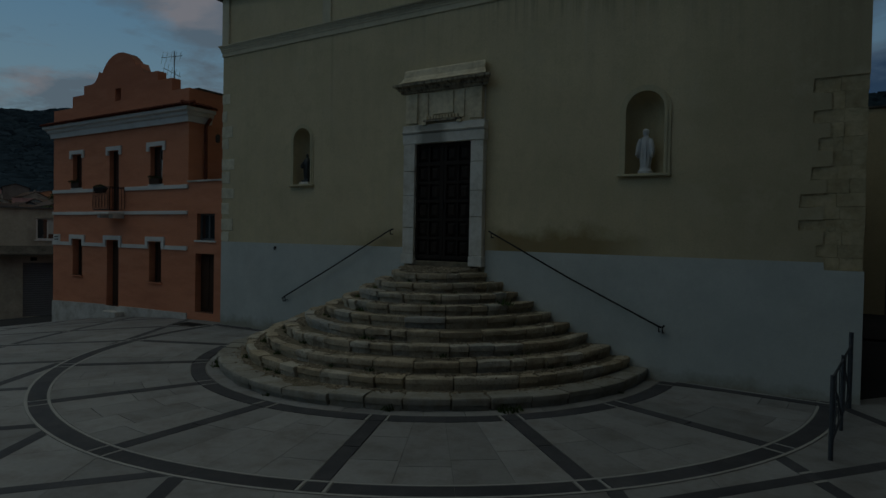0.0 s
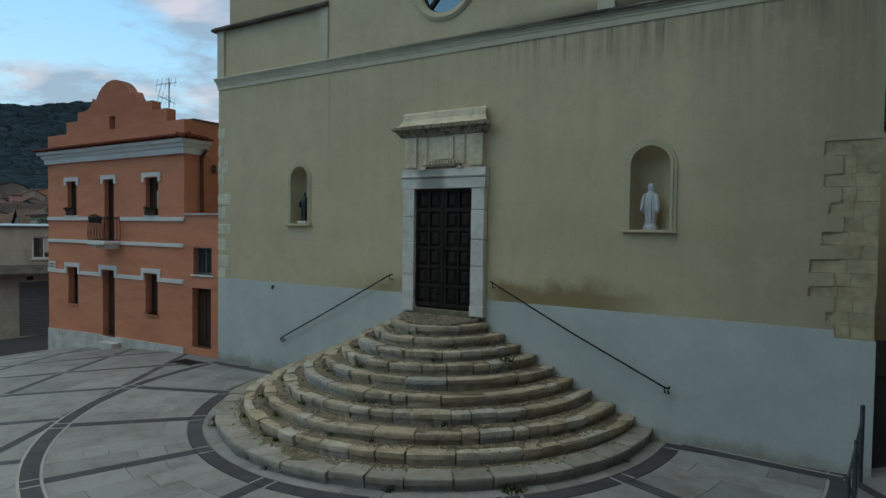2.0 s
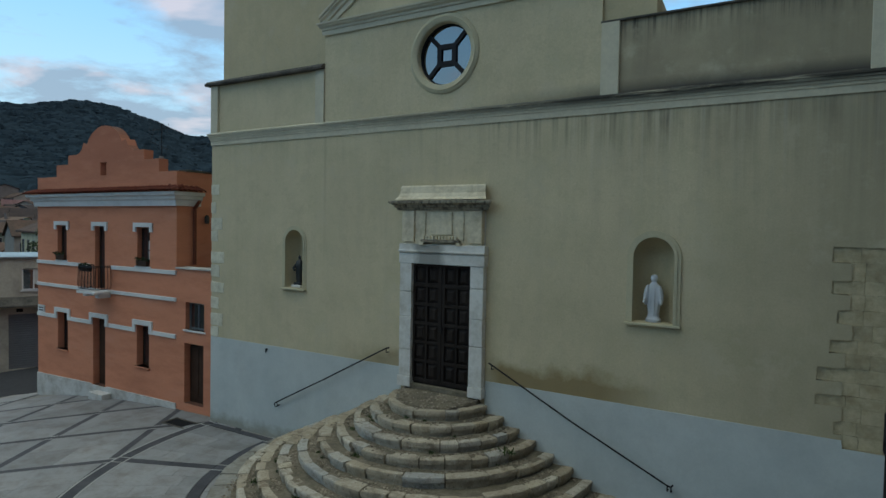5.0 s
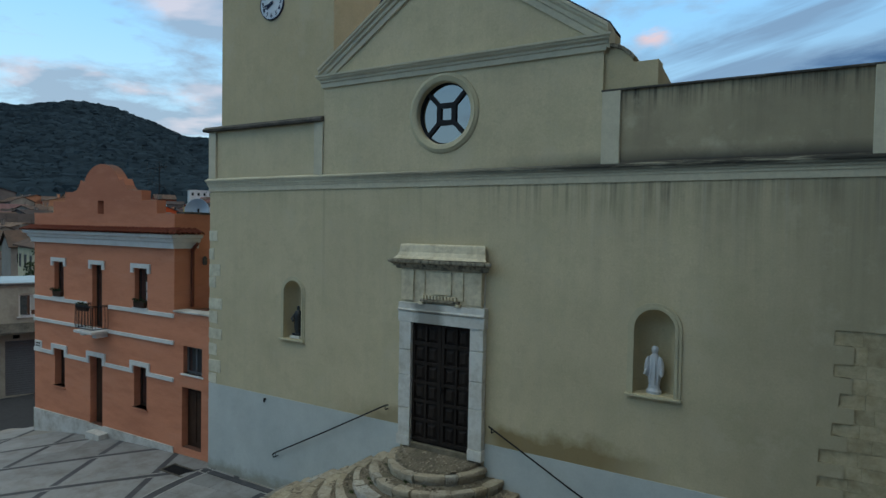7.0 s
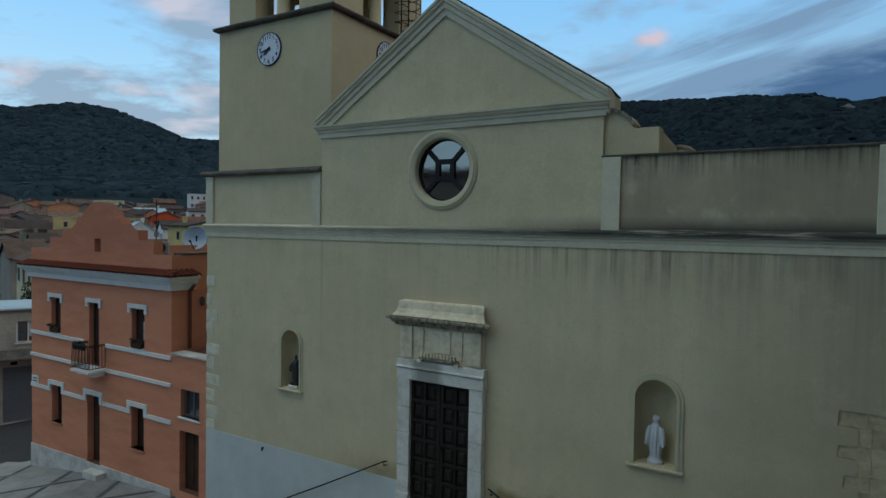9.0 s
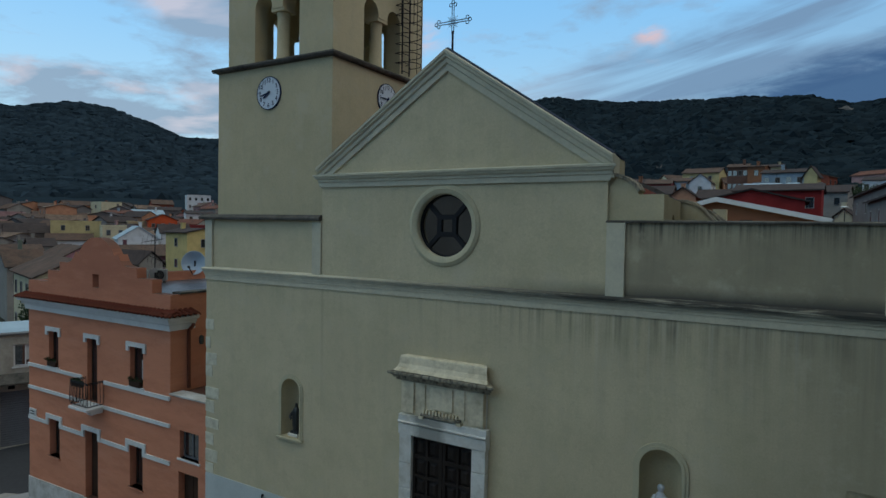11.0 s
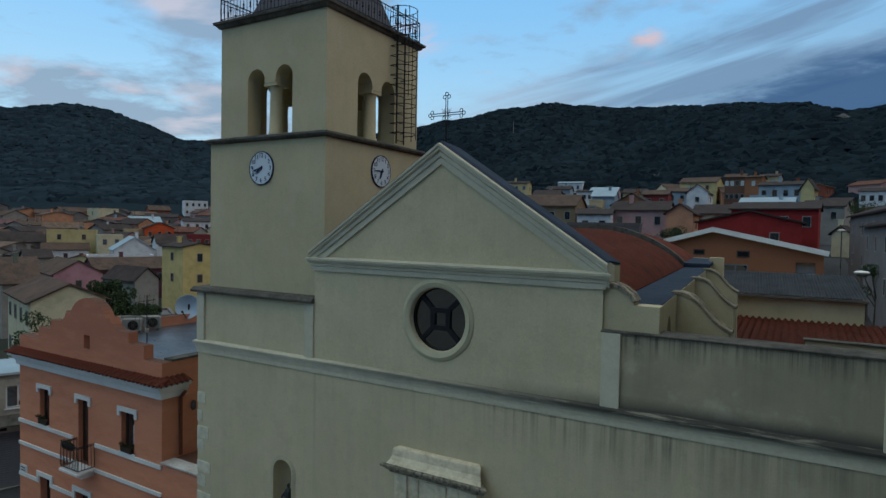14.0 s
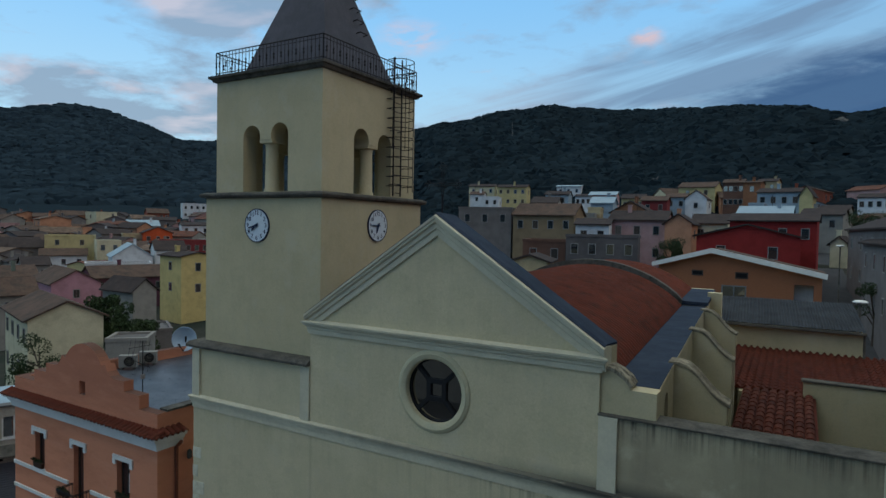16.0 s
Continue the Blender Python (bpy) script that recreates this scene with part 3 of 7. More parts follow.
upper = [(-3.24, 7.55), (3.25, 7.55), (3.25, 9.85), (3.25, 9.97), (0.02, 12.12), (-3.24, 9.97)]
part("gable_wall", Form().plate(upper, [ROSE], -0.02, BACK), PLASTER, church)
part("shoulder_wall", Form().plate(rect(XL + 0.03, -3.24, 7.55, 8.95), [], 0.0, BACK), PLASTER, church)
part("parapet_wall", Form().plate(rect(3.25, XR, 7.55, 8.97), [], 0.0, 0.34), PLASTER, church)

# side walls that close the body behind the front
for b in ((XL, XL + 0.4, BACK, 20.0, -1.2, 7.5), (XR - 0.4, XR, BACK, 13.6, -1.2, 3.6), (XL + 0.0, -3.0, BACK, 4.6, 7.5, 8.98), (XL + 0.4, XR - 0.4, 19.6, 20.0, -1.2, 6.0)):
    part("side_wall", Form().box(*b), TOWER_PLASTER, church)
part("aisle_roof", Form().box(XL + 0.4, -3.2, BACK, 19.6, 7.2, 7.45), LEAD, church)

# white dado, slightly proud
dado = [(XL, -1.2), (XR, -1.2), (XR, 2.12), (7.03, 2.12), (7.02, 2.24), (1.07, 2.265), (1.07, -1.2 + 0.5), (-0.97, -0.7), (-0.97, 2.28), (XL, 2.28)]
part("dado", Form().plate(dado, [], -0.012, 0.005), WHITE, church, "white limewashed dado")

# exposed corner stones
def quoins():
    zs = [2.12, 2.32, 2.52, 2.73, 2.91, 3.11, 3.32, 3.54, 3.74, 3.97, 4.19, 4.42, 4.62, 4.89, 5.12]
    edge = [7.0, 6.88, 7.0, 6.64, 6.98, 6.65, 7.01, 6.80, 7.08, 6.88, 7.04, 6.80, 7.05, 6.79]
    rnd = random.Random(4)
    for k, (a, b) in enumerate(zip(zs, zs[1:])):
        x0 = edge[k]
        cuts = [x0, x0 + (XR - x0) * rnd.uniform(0.35, 0.6), XR - 0.004 + rnd.uniform(-0.02, 0.0)]
        for u, v in zip(cuts, cuts[1:]):
            f = Form().box(u + 0.001, v - 0.001, 0.022 + rnd.uniform(0, 0.008), BACK + 0.02, a + 0.001, b - 0.001)
            f.v = [(x, y + (rnd.uniform(-0.006, 0.006) if y < 0.1 else 0), z + rnd.uniform(-0.002, 0.002)) for x, y, z in f.v]
            part("quoin_stone", f, QUOIN, church, bevel=0.003)
    for z, w, h in ((6.2, 0.3, 0.28), (5.72, 0.18, 0.3), (5.3, 0.42, 0.3), (4.98, 0.25, 0.28), (4.4, 0.5, 0.3), (4.05, 0.32, 0.32), (3.62, 0.5, 0.26), (3.2, 0.3, 0.3), (2.75, 0.46, 0.3), (2.42, 0.3, 0.24)):
        f = Form().box(XL - 0.012, XL + w, -0.012, 0.3, z - h / 2, z + h / 2)
        f.v = [(x, y, zz + rnd.uniform(-0.02, 0.02)) for x, y, zz in f.v]
        part("quoin_stone", f, CORNER_STONE, church, bevel=0.01)


CORNER_STONE = surface("limewashed_quoin", (0.64, 0.61, 0.48), 0.93, 0.1, 14, 1.4, 0.5, second=(0.42, 0.38, 0.27), amount=0.8, object_random=0.06)
quoins()

# ledges and mouldings
LEDGE_PROFILE = [(0, 0), (0.022, 0.0), (0.026, 0.115), (0.040, 0.12), (0.044, 0.165), (0.056, 0.172), (0.06, 0.215), (0.076, 0.222), (0.084, 0.262), (0.10, 0.268), (0.10, 0.30), (0.0, 0.345)]
part("main_ledge", Form().sweep(LEDGE_PROFILE, (XL, 0, 7.38), (XR, 0, 7.38), (0, -1, 0), (0, 0, 1), 1, 1), LEDGE, church, "weathered moulded ledge")
part("main_ledge", Form().sweep(LEDGE_PROFILE, (XL, 6, 7.38), (XL, 0, 7.38), (-1, 0, 0), (0, 0, 1), 0, 1), LEDGE, church)
part("shoulder_coping", Form().sweep([(-0.5, 0), (0.13, 0.0), (0.14, 0.06), (0.05, 0.13), (-0.5, 0.15)], (XL - 0.16, 0, 8.94), (-3.245, 0, 8.94), (0, -1, 0), (0, 0, 1)), COPING, church, "dark lichened coping", bevel=0.012)
part("parapet_coping", Form().sweep([(-0.38, 0), (0.045, 0.0), (0.05, 0.035), (-0.1, 0.055), (-0.38, 0.06)], (3.23, 0, 8.965), (XR + 0.06, 0, 8.965), (0, -1, 0), (0, 0, 1)), COPING, church, "dark lichened coping", bevel=0.008)
for x0, x1, z1 in ((XL + 0.0, -6.95, 8.94), (-3.51, -3.245, 8.94), (3.25, 3.57, 8.965), (7.19, XR, 8.965)):
    part("pilaster", Form().box(x0, x1, -0.055, 0.02, 7.70, z1), TRIM, church, "pale narrow pilaster", bevel=0.008)

# gable cornice
HORIZ = [(0, 0), (0.04, 0), (0.045, 0.10), (0.07, 0.115), (0.075, 0.16), (0.12, 0.19), (0.13, 0.22), (0.155, 0.235), (0.16, 0.275), (0, 0.31)]
part("gable_cornice", Form().sweep(HORIZ, (-3.24, -0.02, 9.69), (3.26, -0.02, 9.69), (0, -1, 0), (0, 0, 1), 1, 1), TRIM, church, "pale moulded gable cornice")
RAKE = [(-0.33, 0.29), (-0.33, 0.05), (0, -0.02), (0.04, -0.02), (0.045, 0.09), (0.08, 0.11), (0.085, 0.18), (0.13, 0.21), (0.135, 0.25), (0.16, 0.265), (0.165, 0.31), (0.02, 0.34)]
for sx in (-1, 1):
    foot, apex = Vector((0.02 + sx * 3.14, -0.02, 9.873)), Vector((0.02, -0.02, 11.955))
    run = (apex - foot).normalized()
    upv = Vector((run.z * sx, 0, abs(run.x)))

    def raked(profile):
        """A sloping moulding cut plumb at the ridge and at its foot."""
        f = Form().sweep(profile, foot, apex, (0, -1, 0), upv)
        n = len(profile)
        f.v = [tuple(Vector(p) + run * (((0.02 + sx * 3.33 if k < n else 0.02) - p[0]) / run.x)) for k, p in enumerate(f.v)]
        return f

    part("raking_cornice", raked(RAKE), TRIM, church)
    cap = raked([(-0.70, 0.285), (0.02, 0.344), (0.10, 0.330), (0.10, 0.342), (0.02, 0.366), (-0.70, 0.32)])
    back = raked([(-0.69, -0.35), (-0.335, -0.35), (-0.335, 0.28), (-0.69, 0.28)])
    part("gable_wall", back, TOWER_PLASTER, church)
    part("gable_flashing", cap, LEAD, church, "blue-grey metal gable flashing")


# rose window
def ring_form(cx, cz, profile, n=48, start=0, end=360):
    """profile of (radius, depth) swept round a horizontal axis."""
    f = Form()
    k = len(profile)
    closed = end - start >= 360
    for i in range(n + (0 if closed else 1)):
        a = radians(start + (end - start) * i / n)
        f.v += [(cx + r * math.cos(a), y, cz + r * math.sin(a)) for r, y in profile]
    for i in range(n):
        j = (i + 1) % n if closed else i + 1
        f.f += [(i * k + m, j * k + m, j * k + (m + 1) % k, i * k + (m + 1) % k) for m in range(k)]
    return f


rose = part("rose_window", ring_form(-0.02, 8.87, [(0.63, 0.14), (0.63, -0.02), (0.645, -0.045), (0.67, -0.055), (0.745, -0.075), (0.755, -0.06), (0.80, -0.05), (0.82, -0.03), (0.825, 0.0), (0.825, 0.03)], 64), NICHE_TRIM, church, "round window with moulded stone rim", smooth=True)
part("pane", Form().plate(ROSE, [], 0.125, 0.135), ROSE_GLASS, rose, "dark reflecting glass")
mun = Form()
mun.plate(rect(-0.245, 0.205, 8.645, 9.095), [rect(-0.145, 0.105, 8.745, 8.995)], 0.08, 0.125)
for sx in (-1, 1):
    for sz in (-1, 1):
        c = Vector((-0.02 + sx * 0.20, 0.1, 8.87 + sz * 0.20))
        e = Vector((-0.02 + sx * 0.44, 0.1, 8.87 + sz * 0.44))
        d = Vector((sx, 0, -sz)).normalized() * 0.042
        near, far = Vector((0, -0.018, 0)), Vector((0, 0.024, 0))
        mun.add([c + d + near, c - d + near, e - d + near, e + d + near, c + d + far, c - d + far, e - d + far, e + d + far],
                [(0, 1, 2, 3), (7, 6, 5, 4), (0, 3, 7, 4), (1, 5, 6, 2), (3, 2, 6, 7), (0, 4, 5, 1)])
part("glazing_bar", mun, IRON, rose, "dark metal cross and square glazing bars")
part("glazing_bar", ring_form(-0.02, 8.87, [(0.63, 0.08), (0.60, 0.08), (0.60, 0.125), (0.63, 0.125)]), IRON, rose)


# niches
def niche(x0, x1, z0, spring, depth, trim, name):
    cx = (x0 + x1) / 2
    line = [(x0, z0)] + arc(cx, spring, (x1 - x0) / 2, 180, 0, 20) + [(x1, z0)]
    f = Form()
    n, rows = len(line), 9
    for k in range(rows):
        a = radians(90 * k / (rows - 1))
        for x, z in line:
            f.v.append((cx + (x - cx) * math.cos(a), depth * math.sin(a), spring + (z - spring) * math.cos(a) if z > spring else z))
    for k in range(rows - 1):
        for i in range(n - 1):
            f.f.append((k * n + i, k * n + i + 1, k * n + n + i + 1, k * n + n + i)[::-1])
    f.box(x0 + 0.002, x1 - 0.002, -0.02, depth, z0 - 0.05, z0 + 0.005)
    body_ = part("niche", f, TOWER_PLASTER, church, "round-headed plaster niche", smooth=True)
    for grow, out in trim:
        ring = [(x0 - grow, z0)] + arc(cx, spring, (x1 - x0) / 2 + grow, 180, 0, 24) + [(x1 + grow, z0), (x1 + grow - trim[0][0], z0)] + arc(cx, spring, (x1 - x0) / 2 + grow - trim[0][0], 0, 180, 24) + [(x0 - grow + trim[0][0], z0)]
        part("niche_surround", Form().plate(ring[::-1], [], -out, 0.01), NICHE_TRIM, body_, "pale raised surround", bevel=0.006)
    g = trim[-1][0] + 0.015
    part("niche_sill", Form().box(x0 - g, x1 + g, -0.085, 0.02, z0 - 0.05, z0 - 0.005), NICHE_TRIM, body_, "projecting sill", bevel=0.012)


niche(3.915, 4.59, 3.73, 4.865, 0.38, ((0.055, 0.045), (0.11, 0.028)), "right")
niche(-4.46, -3.88, 3.78, 4.90, 0.36, ((0.05, 0.03), (0.10, 0.015)), "left")


# door and its stone surround
surround = part("door_surround", Form().plate(rect(-0.90, 1.02, 2.0, 5.64), [rect(-0.655, 0.775, 2.0001, 4.55)], -0.02, 0.17), MARBLE, church, "old pale limestone doorcase")
for x0, x1 in ((-0.965, -0.63), (0.755, 1.075)):
    part("plinth_block", Form().box(x0, x1, -0.17, 0.05, 1.92, 2.14), MARBLE, surround, bevel=0.015)
for x0, x1, zs in ((-0.925, -0.645, (2.14, 2.72, 3.42, 3.95, 4.56)), (0.765, 1.05, (2.14, 2.95, 3.5, 4.1, 4.56))):
    rnd = random.Random(int(x0 * 100))
    for a, b in zip(zs, zs[1:]):
        part("jamb_stone", Form().box(x0 - rnd.uniform(0, 0.012), x1 + rnd.uniform(0, 0.012), -0.148 - rnd.uniform(0, 0.012), 0.0, a + 0.004, b - 0.004), MARBLE, surround, bevel=0.014)
lintel = Form().box(-0.955, 1.085, -0.17, 0.15, 4.545, 4.76)
part("lintel", lintel, LINTEL, surround, bevel=0.015)
part("lintel", Form().sweep([(-0.2, 0), (0.17, 0.0), (0.20, 0.03), (0.20, 0.05), (0.17, 0.06), (0.165, 0.19), (-0.2, 0.19)], (-0.955, 0, 4.765), (1.085, 0, 4.765), (0, -1, 0), (0, 0, 1), 0, 0), LINTEL, surround, bevel=0.006)
frieze = Form().box(-0.89, 0.985, -0.10, 0.1, 4.93, 5.66)
part("frieze", frieze, FRIEZE, surround)
for x0, x1 in ((-0.905, -0.60), (0.70, 1.0)):
    part("frieze_block", Form().box(x0, x1, -0.145, 0.0, 5.0, 5.65), FRIEZE, surround, bevel=0.014)
for x0, x1 in ((-0.47, -0.33), (0.44, 0.58)):
    part("frieze_block", Form().box(x0, x1, -0.125, 0.0, 5.05, 5.65), FRIEZE, surround, bevel=0.014)
part("tablet", Form().box(-0.20, 0.31, -0.135, 0.0, 5.16, 5.62), FRIEZE, surround, bevel=0.012)
shelf_ = part("dentil_shelf", Form().box(-0.40, 0.50, -0.19, -0.02, 5.0, 5.05), CORNICE_STONE, surround, "small toothed stone shelf", bevel=0.006)
for i in range(11):
    x = -0.37 + i * 0.077
    part("dentil", Form().box(x, x + 0.04, -0.18, -0.02, 5.055, 5.13), FRIEZE, shelf_, bevel=0.004)
for x in (-0.44, 0.43):
    part("bracket", Form().box(x, x + 0.11, -0.2, -0.02, 4.94, 4.996), FRIEZE, shelf_, bevel=0.006)
CROWN = [(-0.05, 0), (0.15, 0), (0.17, 0.05), (0.21, 0.06), (0.22, 0.10), (0.27, 0.13), (0.30, 0.135), (0.305, 0.19), (0.28, 0.20), (-0.05, 0.22)]
part("door_cornice", Form().sweep(CROWN, (-0.89, 0, 5.66), (1.01, 0, 5.66), (0, -1, 0), (0, 0, 1), 0.9, 0.9), CORNICE_STONE, surround, "blackened moulded cornice", bevel=0.008)
part("cornice_cap", Form().sweep([(-0.02, 0), (0.28, 0.0), (0.20, 0.06), (0.155, 0.14), (0.14, 0.27), (0.125, 0.30), (-0.02, 0.31)], (-0.87, 0, 5.875), (0.98, 0, 5.875), (0, -1, 0), (0, 0, 1), 0.6, 0.6), FRIEZE, surround, "pale sloping stone cap", bevel=0.01)

door = part("door", Form().box(-0.67, 0.82, -0.03, 0.05, 2.0, 4.58), OLDWOOD, church, "dark brown panelled double door, closed")
for sx, x0, x1 in ((0, -0.65, 0.065), (1, 0.075, 0.80)):
    leaf = Form().plate(rect(x0, x1, 2.04, 4.56), [rect(x0 + 0.07 + c * 0.305, x0 + 0.07 + c * 0.305 + 0.255, z, z + 0.34) for c in (0, 1) for z in (2.12, 2.52, 2.92, 3.32, 3.72, 4.14)], -0.075, -0.02)
    lf = part("door_leaf", leaf, OLDWOOD, door, bevel=0.006)
    for c in (0, 1):
        for z in (2.12, 2.52, 2.92, 3.32, 3.72, 4.14):
            a, b = x0 + 0.07 + c * 0.305 + 0.02, x0 + 0.07 + c * 0.305 + 0.235
            f = Form()
            f.add([(a, -0.032, z + 0.02), (b, -0.032, z + 0.02), (b, -0.032, z + 0.32), (a, -0.032, z + 0.32), (a + 0.06, -0.068, z + 0.08), (b - 0.06, -0.068, z + 0.08), (b - 0.06, -0.068, z + 0.26), (a + 0.06, -0.068, z + 0.26)],
                  [(0, 1, 5, 4), (1, 2, 6, 5), (2, 3, 7, 6), (3, 0, 4, 7), (4, 5, 6, 7)])
            part("panel", f, OLDWOOD, lf)
part("handle", Form().rod((0.1, -0.07, 3.2), (0.1, -0.12, 3.2), 0.02).rod((0.1, -0.12, 3.28), (0.1, -0.12, 3.12), 0.014), IRON, door, "small iron handle")


# ---- bell tower ----
def tower():
    x0, x1, y0, y1 = -7.10, -3.22, 0.26, 4.40
    f = Form().box(x0, x1, y0, y1, 8.8, 12.74)
    part("tower_shaft", f, TOWER_PLASTER, church)
    u0, u1, v0, v1, zb, zt = -6.77, -3.26, 0.30, 4.08, 12.86, 15.70
    def pair(x0, x1, x2, x3, s0, s1):
        return [(x0, 12.88), (x3, 12.88)] + arc((x2 + x3) / 2, s1, (x3 - x2) / 2, 0, 180, 12) + [(x2, 14.12), (x1, 14.12)] + arc((x0 + x1) / 2, s0, (x1 - x0) / 2, 0, 180, 12)

    front = [pair(-5.80, -5.22, -4.86, -4.30, 14.20, 14.22)]
    side = [pair(1.44, 2.02, 2.40, 2.98, 14.19, 14.17)]
    th = 0.42
    part("belfry_wall", Form().plate(rect(u0, u1, zb, zt), front, v0, v0 + th), TOWER_PLASTER, church)
    part("belfry_wall", Form().plate(rect(v0 + th, v1 - th, zb, zt), side, u1, u1 - th, to3=lambda u, v, d: (d, u, v)), TOWER_PLASTER, church)
    back = [[(u, w) for u, w in l] for l in front]
    part("belfry_wall", Form().plate(rect(u0, u1, zb, zt), back, v1 - th, v1), TOWER_PLASTER, church)
    part("belfry_wall", Form().plate(rect(v0 + th, v1 - th, zb, zt), side, u0 + th, u0, to3=lambda u, v, d: (d, u, v)), TOWER_PLASTER, church)
    part("belfry_floor", Form().box(u0 + th, u1 - th, v0 + th, v1 - th, 12.80, 12.875), TOWER_PLASTER, church)
    part("belfry_ceiling", Form().box(u0 + th, u1 - th, v0 + th, v1 - th, 15.5, 15.69), TOWER_PLASTER, church)
    # columns and their caps between the paired arches
    shaft = [(0.19, 12.87), (0.19, 12.93), (0.165, 12.97), (0.15, 13.9), (0.16, 13.98), (0.17, 14.04)]
    for x, y in ((-5.04, v0 + 0.22), (u1 - 0.22, 2.21), (-5.04, v1 - 0.22), (u0 + 0.22, 2.21)):
        col = part("column", Form().lathe(shaft, 18, Matrix.Translation((x, y, 0))), TOWER_PLASTER, church, smooth=True)
        part("capital", Form().box(x - 0.21, x + 0.21, y - 0.21, y + 0.21, 14.04, 14.12), TOWER_PLASTER, col, bevel=0.012)
    string = [(0.0, 0.0), (0.10, 0.02), (0.13, 0.07), (0.12, 0.11), (0.0, 0.15)]
    crown = [(0.0, -0.05), (0.06, -0.04), (0.10, 0.02), (0.15, 0.04), (0.16, 0.10), (0.0, 0.13)]
    for prof, a0, a1, b0, b1, z, nm in ((string, x0, x1, y0, y1, 12.72, "string_course"), (crown, u0, u1, v0, v1, 15.68, "tower_cornice")):
        f = Form()
        f.sweep(prof, (a0, b0, z), (a1, b0, z), (0, -1, 0), (0, 0, 1), 1, 1)
        f.sweep(prof, (a1, b0, z), (a1, b1, z), (1, 0, 0), (0, 0, 1), 1, 1)
        f.sweep(prof, (a1, b1, z), (a0, b1, z), (0, 1, 0), (0, 0, 1), 1, 1)
        f.sweep(prof, (a0, b1, z), (a0, b0, z), (-1, 0, 0), (0, 0, 1), 1, 1)
        f.box(a0 + 0.01, a1 - 0.01, b0 + 0.01, b1 - 0.01, z + 0.02, z + 0.135)
        part(nm, f, COPING, church, "dark weathered string course")
    # spire
    cx, cy = (u0 + u1) / 2, (v0 + v1) / 2
    h = 1.42
    f = Form().add([(cx - h, cy - h, 15.80), (cx + h, cy - h, 15.80), (cx + h, cy + h, 15.80), (cx - h, cy + h, 15.80), (cx, cy, 19.9)], [(0, 1, 4), (1, 2, 4), (2, 3, 4), (3, 0, 4), (3, 2, 1, 0)])
    part("spire", f, SLATE, church, "dark slate-grey pyramid spire")
    for i in range(7):
        z = 17.1 + i * 0.33
        k = (19.9 - z) / (19.9 - 15.8) * h
        part("spire_rung", Form().path([(cx + k, cy + 0.25, z), (cx + k + 0.14, cy + 0.25, z + 0.02), (cx + k + 0.14, cy + 0.55, z + 0.02), (cx + k, cy + 0.55, z)], 0.014, 5), IRON, church)
    # iron railing round the top
    f = Form()
    z0, z1, m = 15.80, 16.36, 0.05
    corners = [(u0 + m, v0 + m - 0.12), (u1 - m + 0.12, v0 + m - 0.12), (u1 - m + 0.12, v1 - m), (u0 + m, v1 - m)]
    for (ax, ay), (bx, by) in zip(corners, corners[1:] + corners[:1]):
        for z, r in ((z1, 0.014), (z0 + 0.05, 0.010), (z1 - 0.09, 0.008)):
            f.rod((ax, ay, z), (bx, by, z), r, n=6)
        n = int(math.hypot(bx - ax, by - ay) / 0.115)
        for i in range(n + 1):
            x, y = ax + (bx - ax) * i / n, ay + (by - ay) * i / n
            f.rod((x, y, z0), (x, y, z1), 0.016 if i in (0, n) else 0.0075, n=5)
            if i % 2:
                zm = (z0 + z1) / 2 - 0.02
                f.lathe([(0.0, -0.09), (0.028, -0.045), (0.012, 0.0), (0.028, 0.045), (0.0, 0.09)], 5, Matrix.Translation((x, y, zm)))
    part("tower_railing", f, IRON, church, "thin wrought-iron railing")


tower()

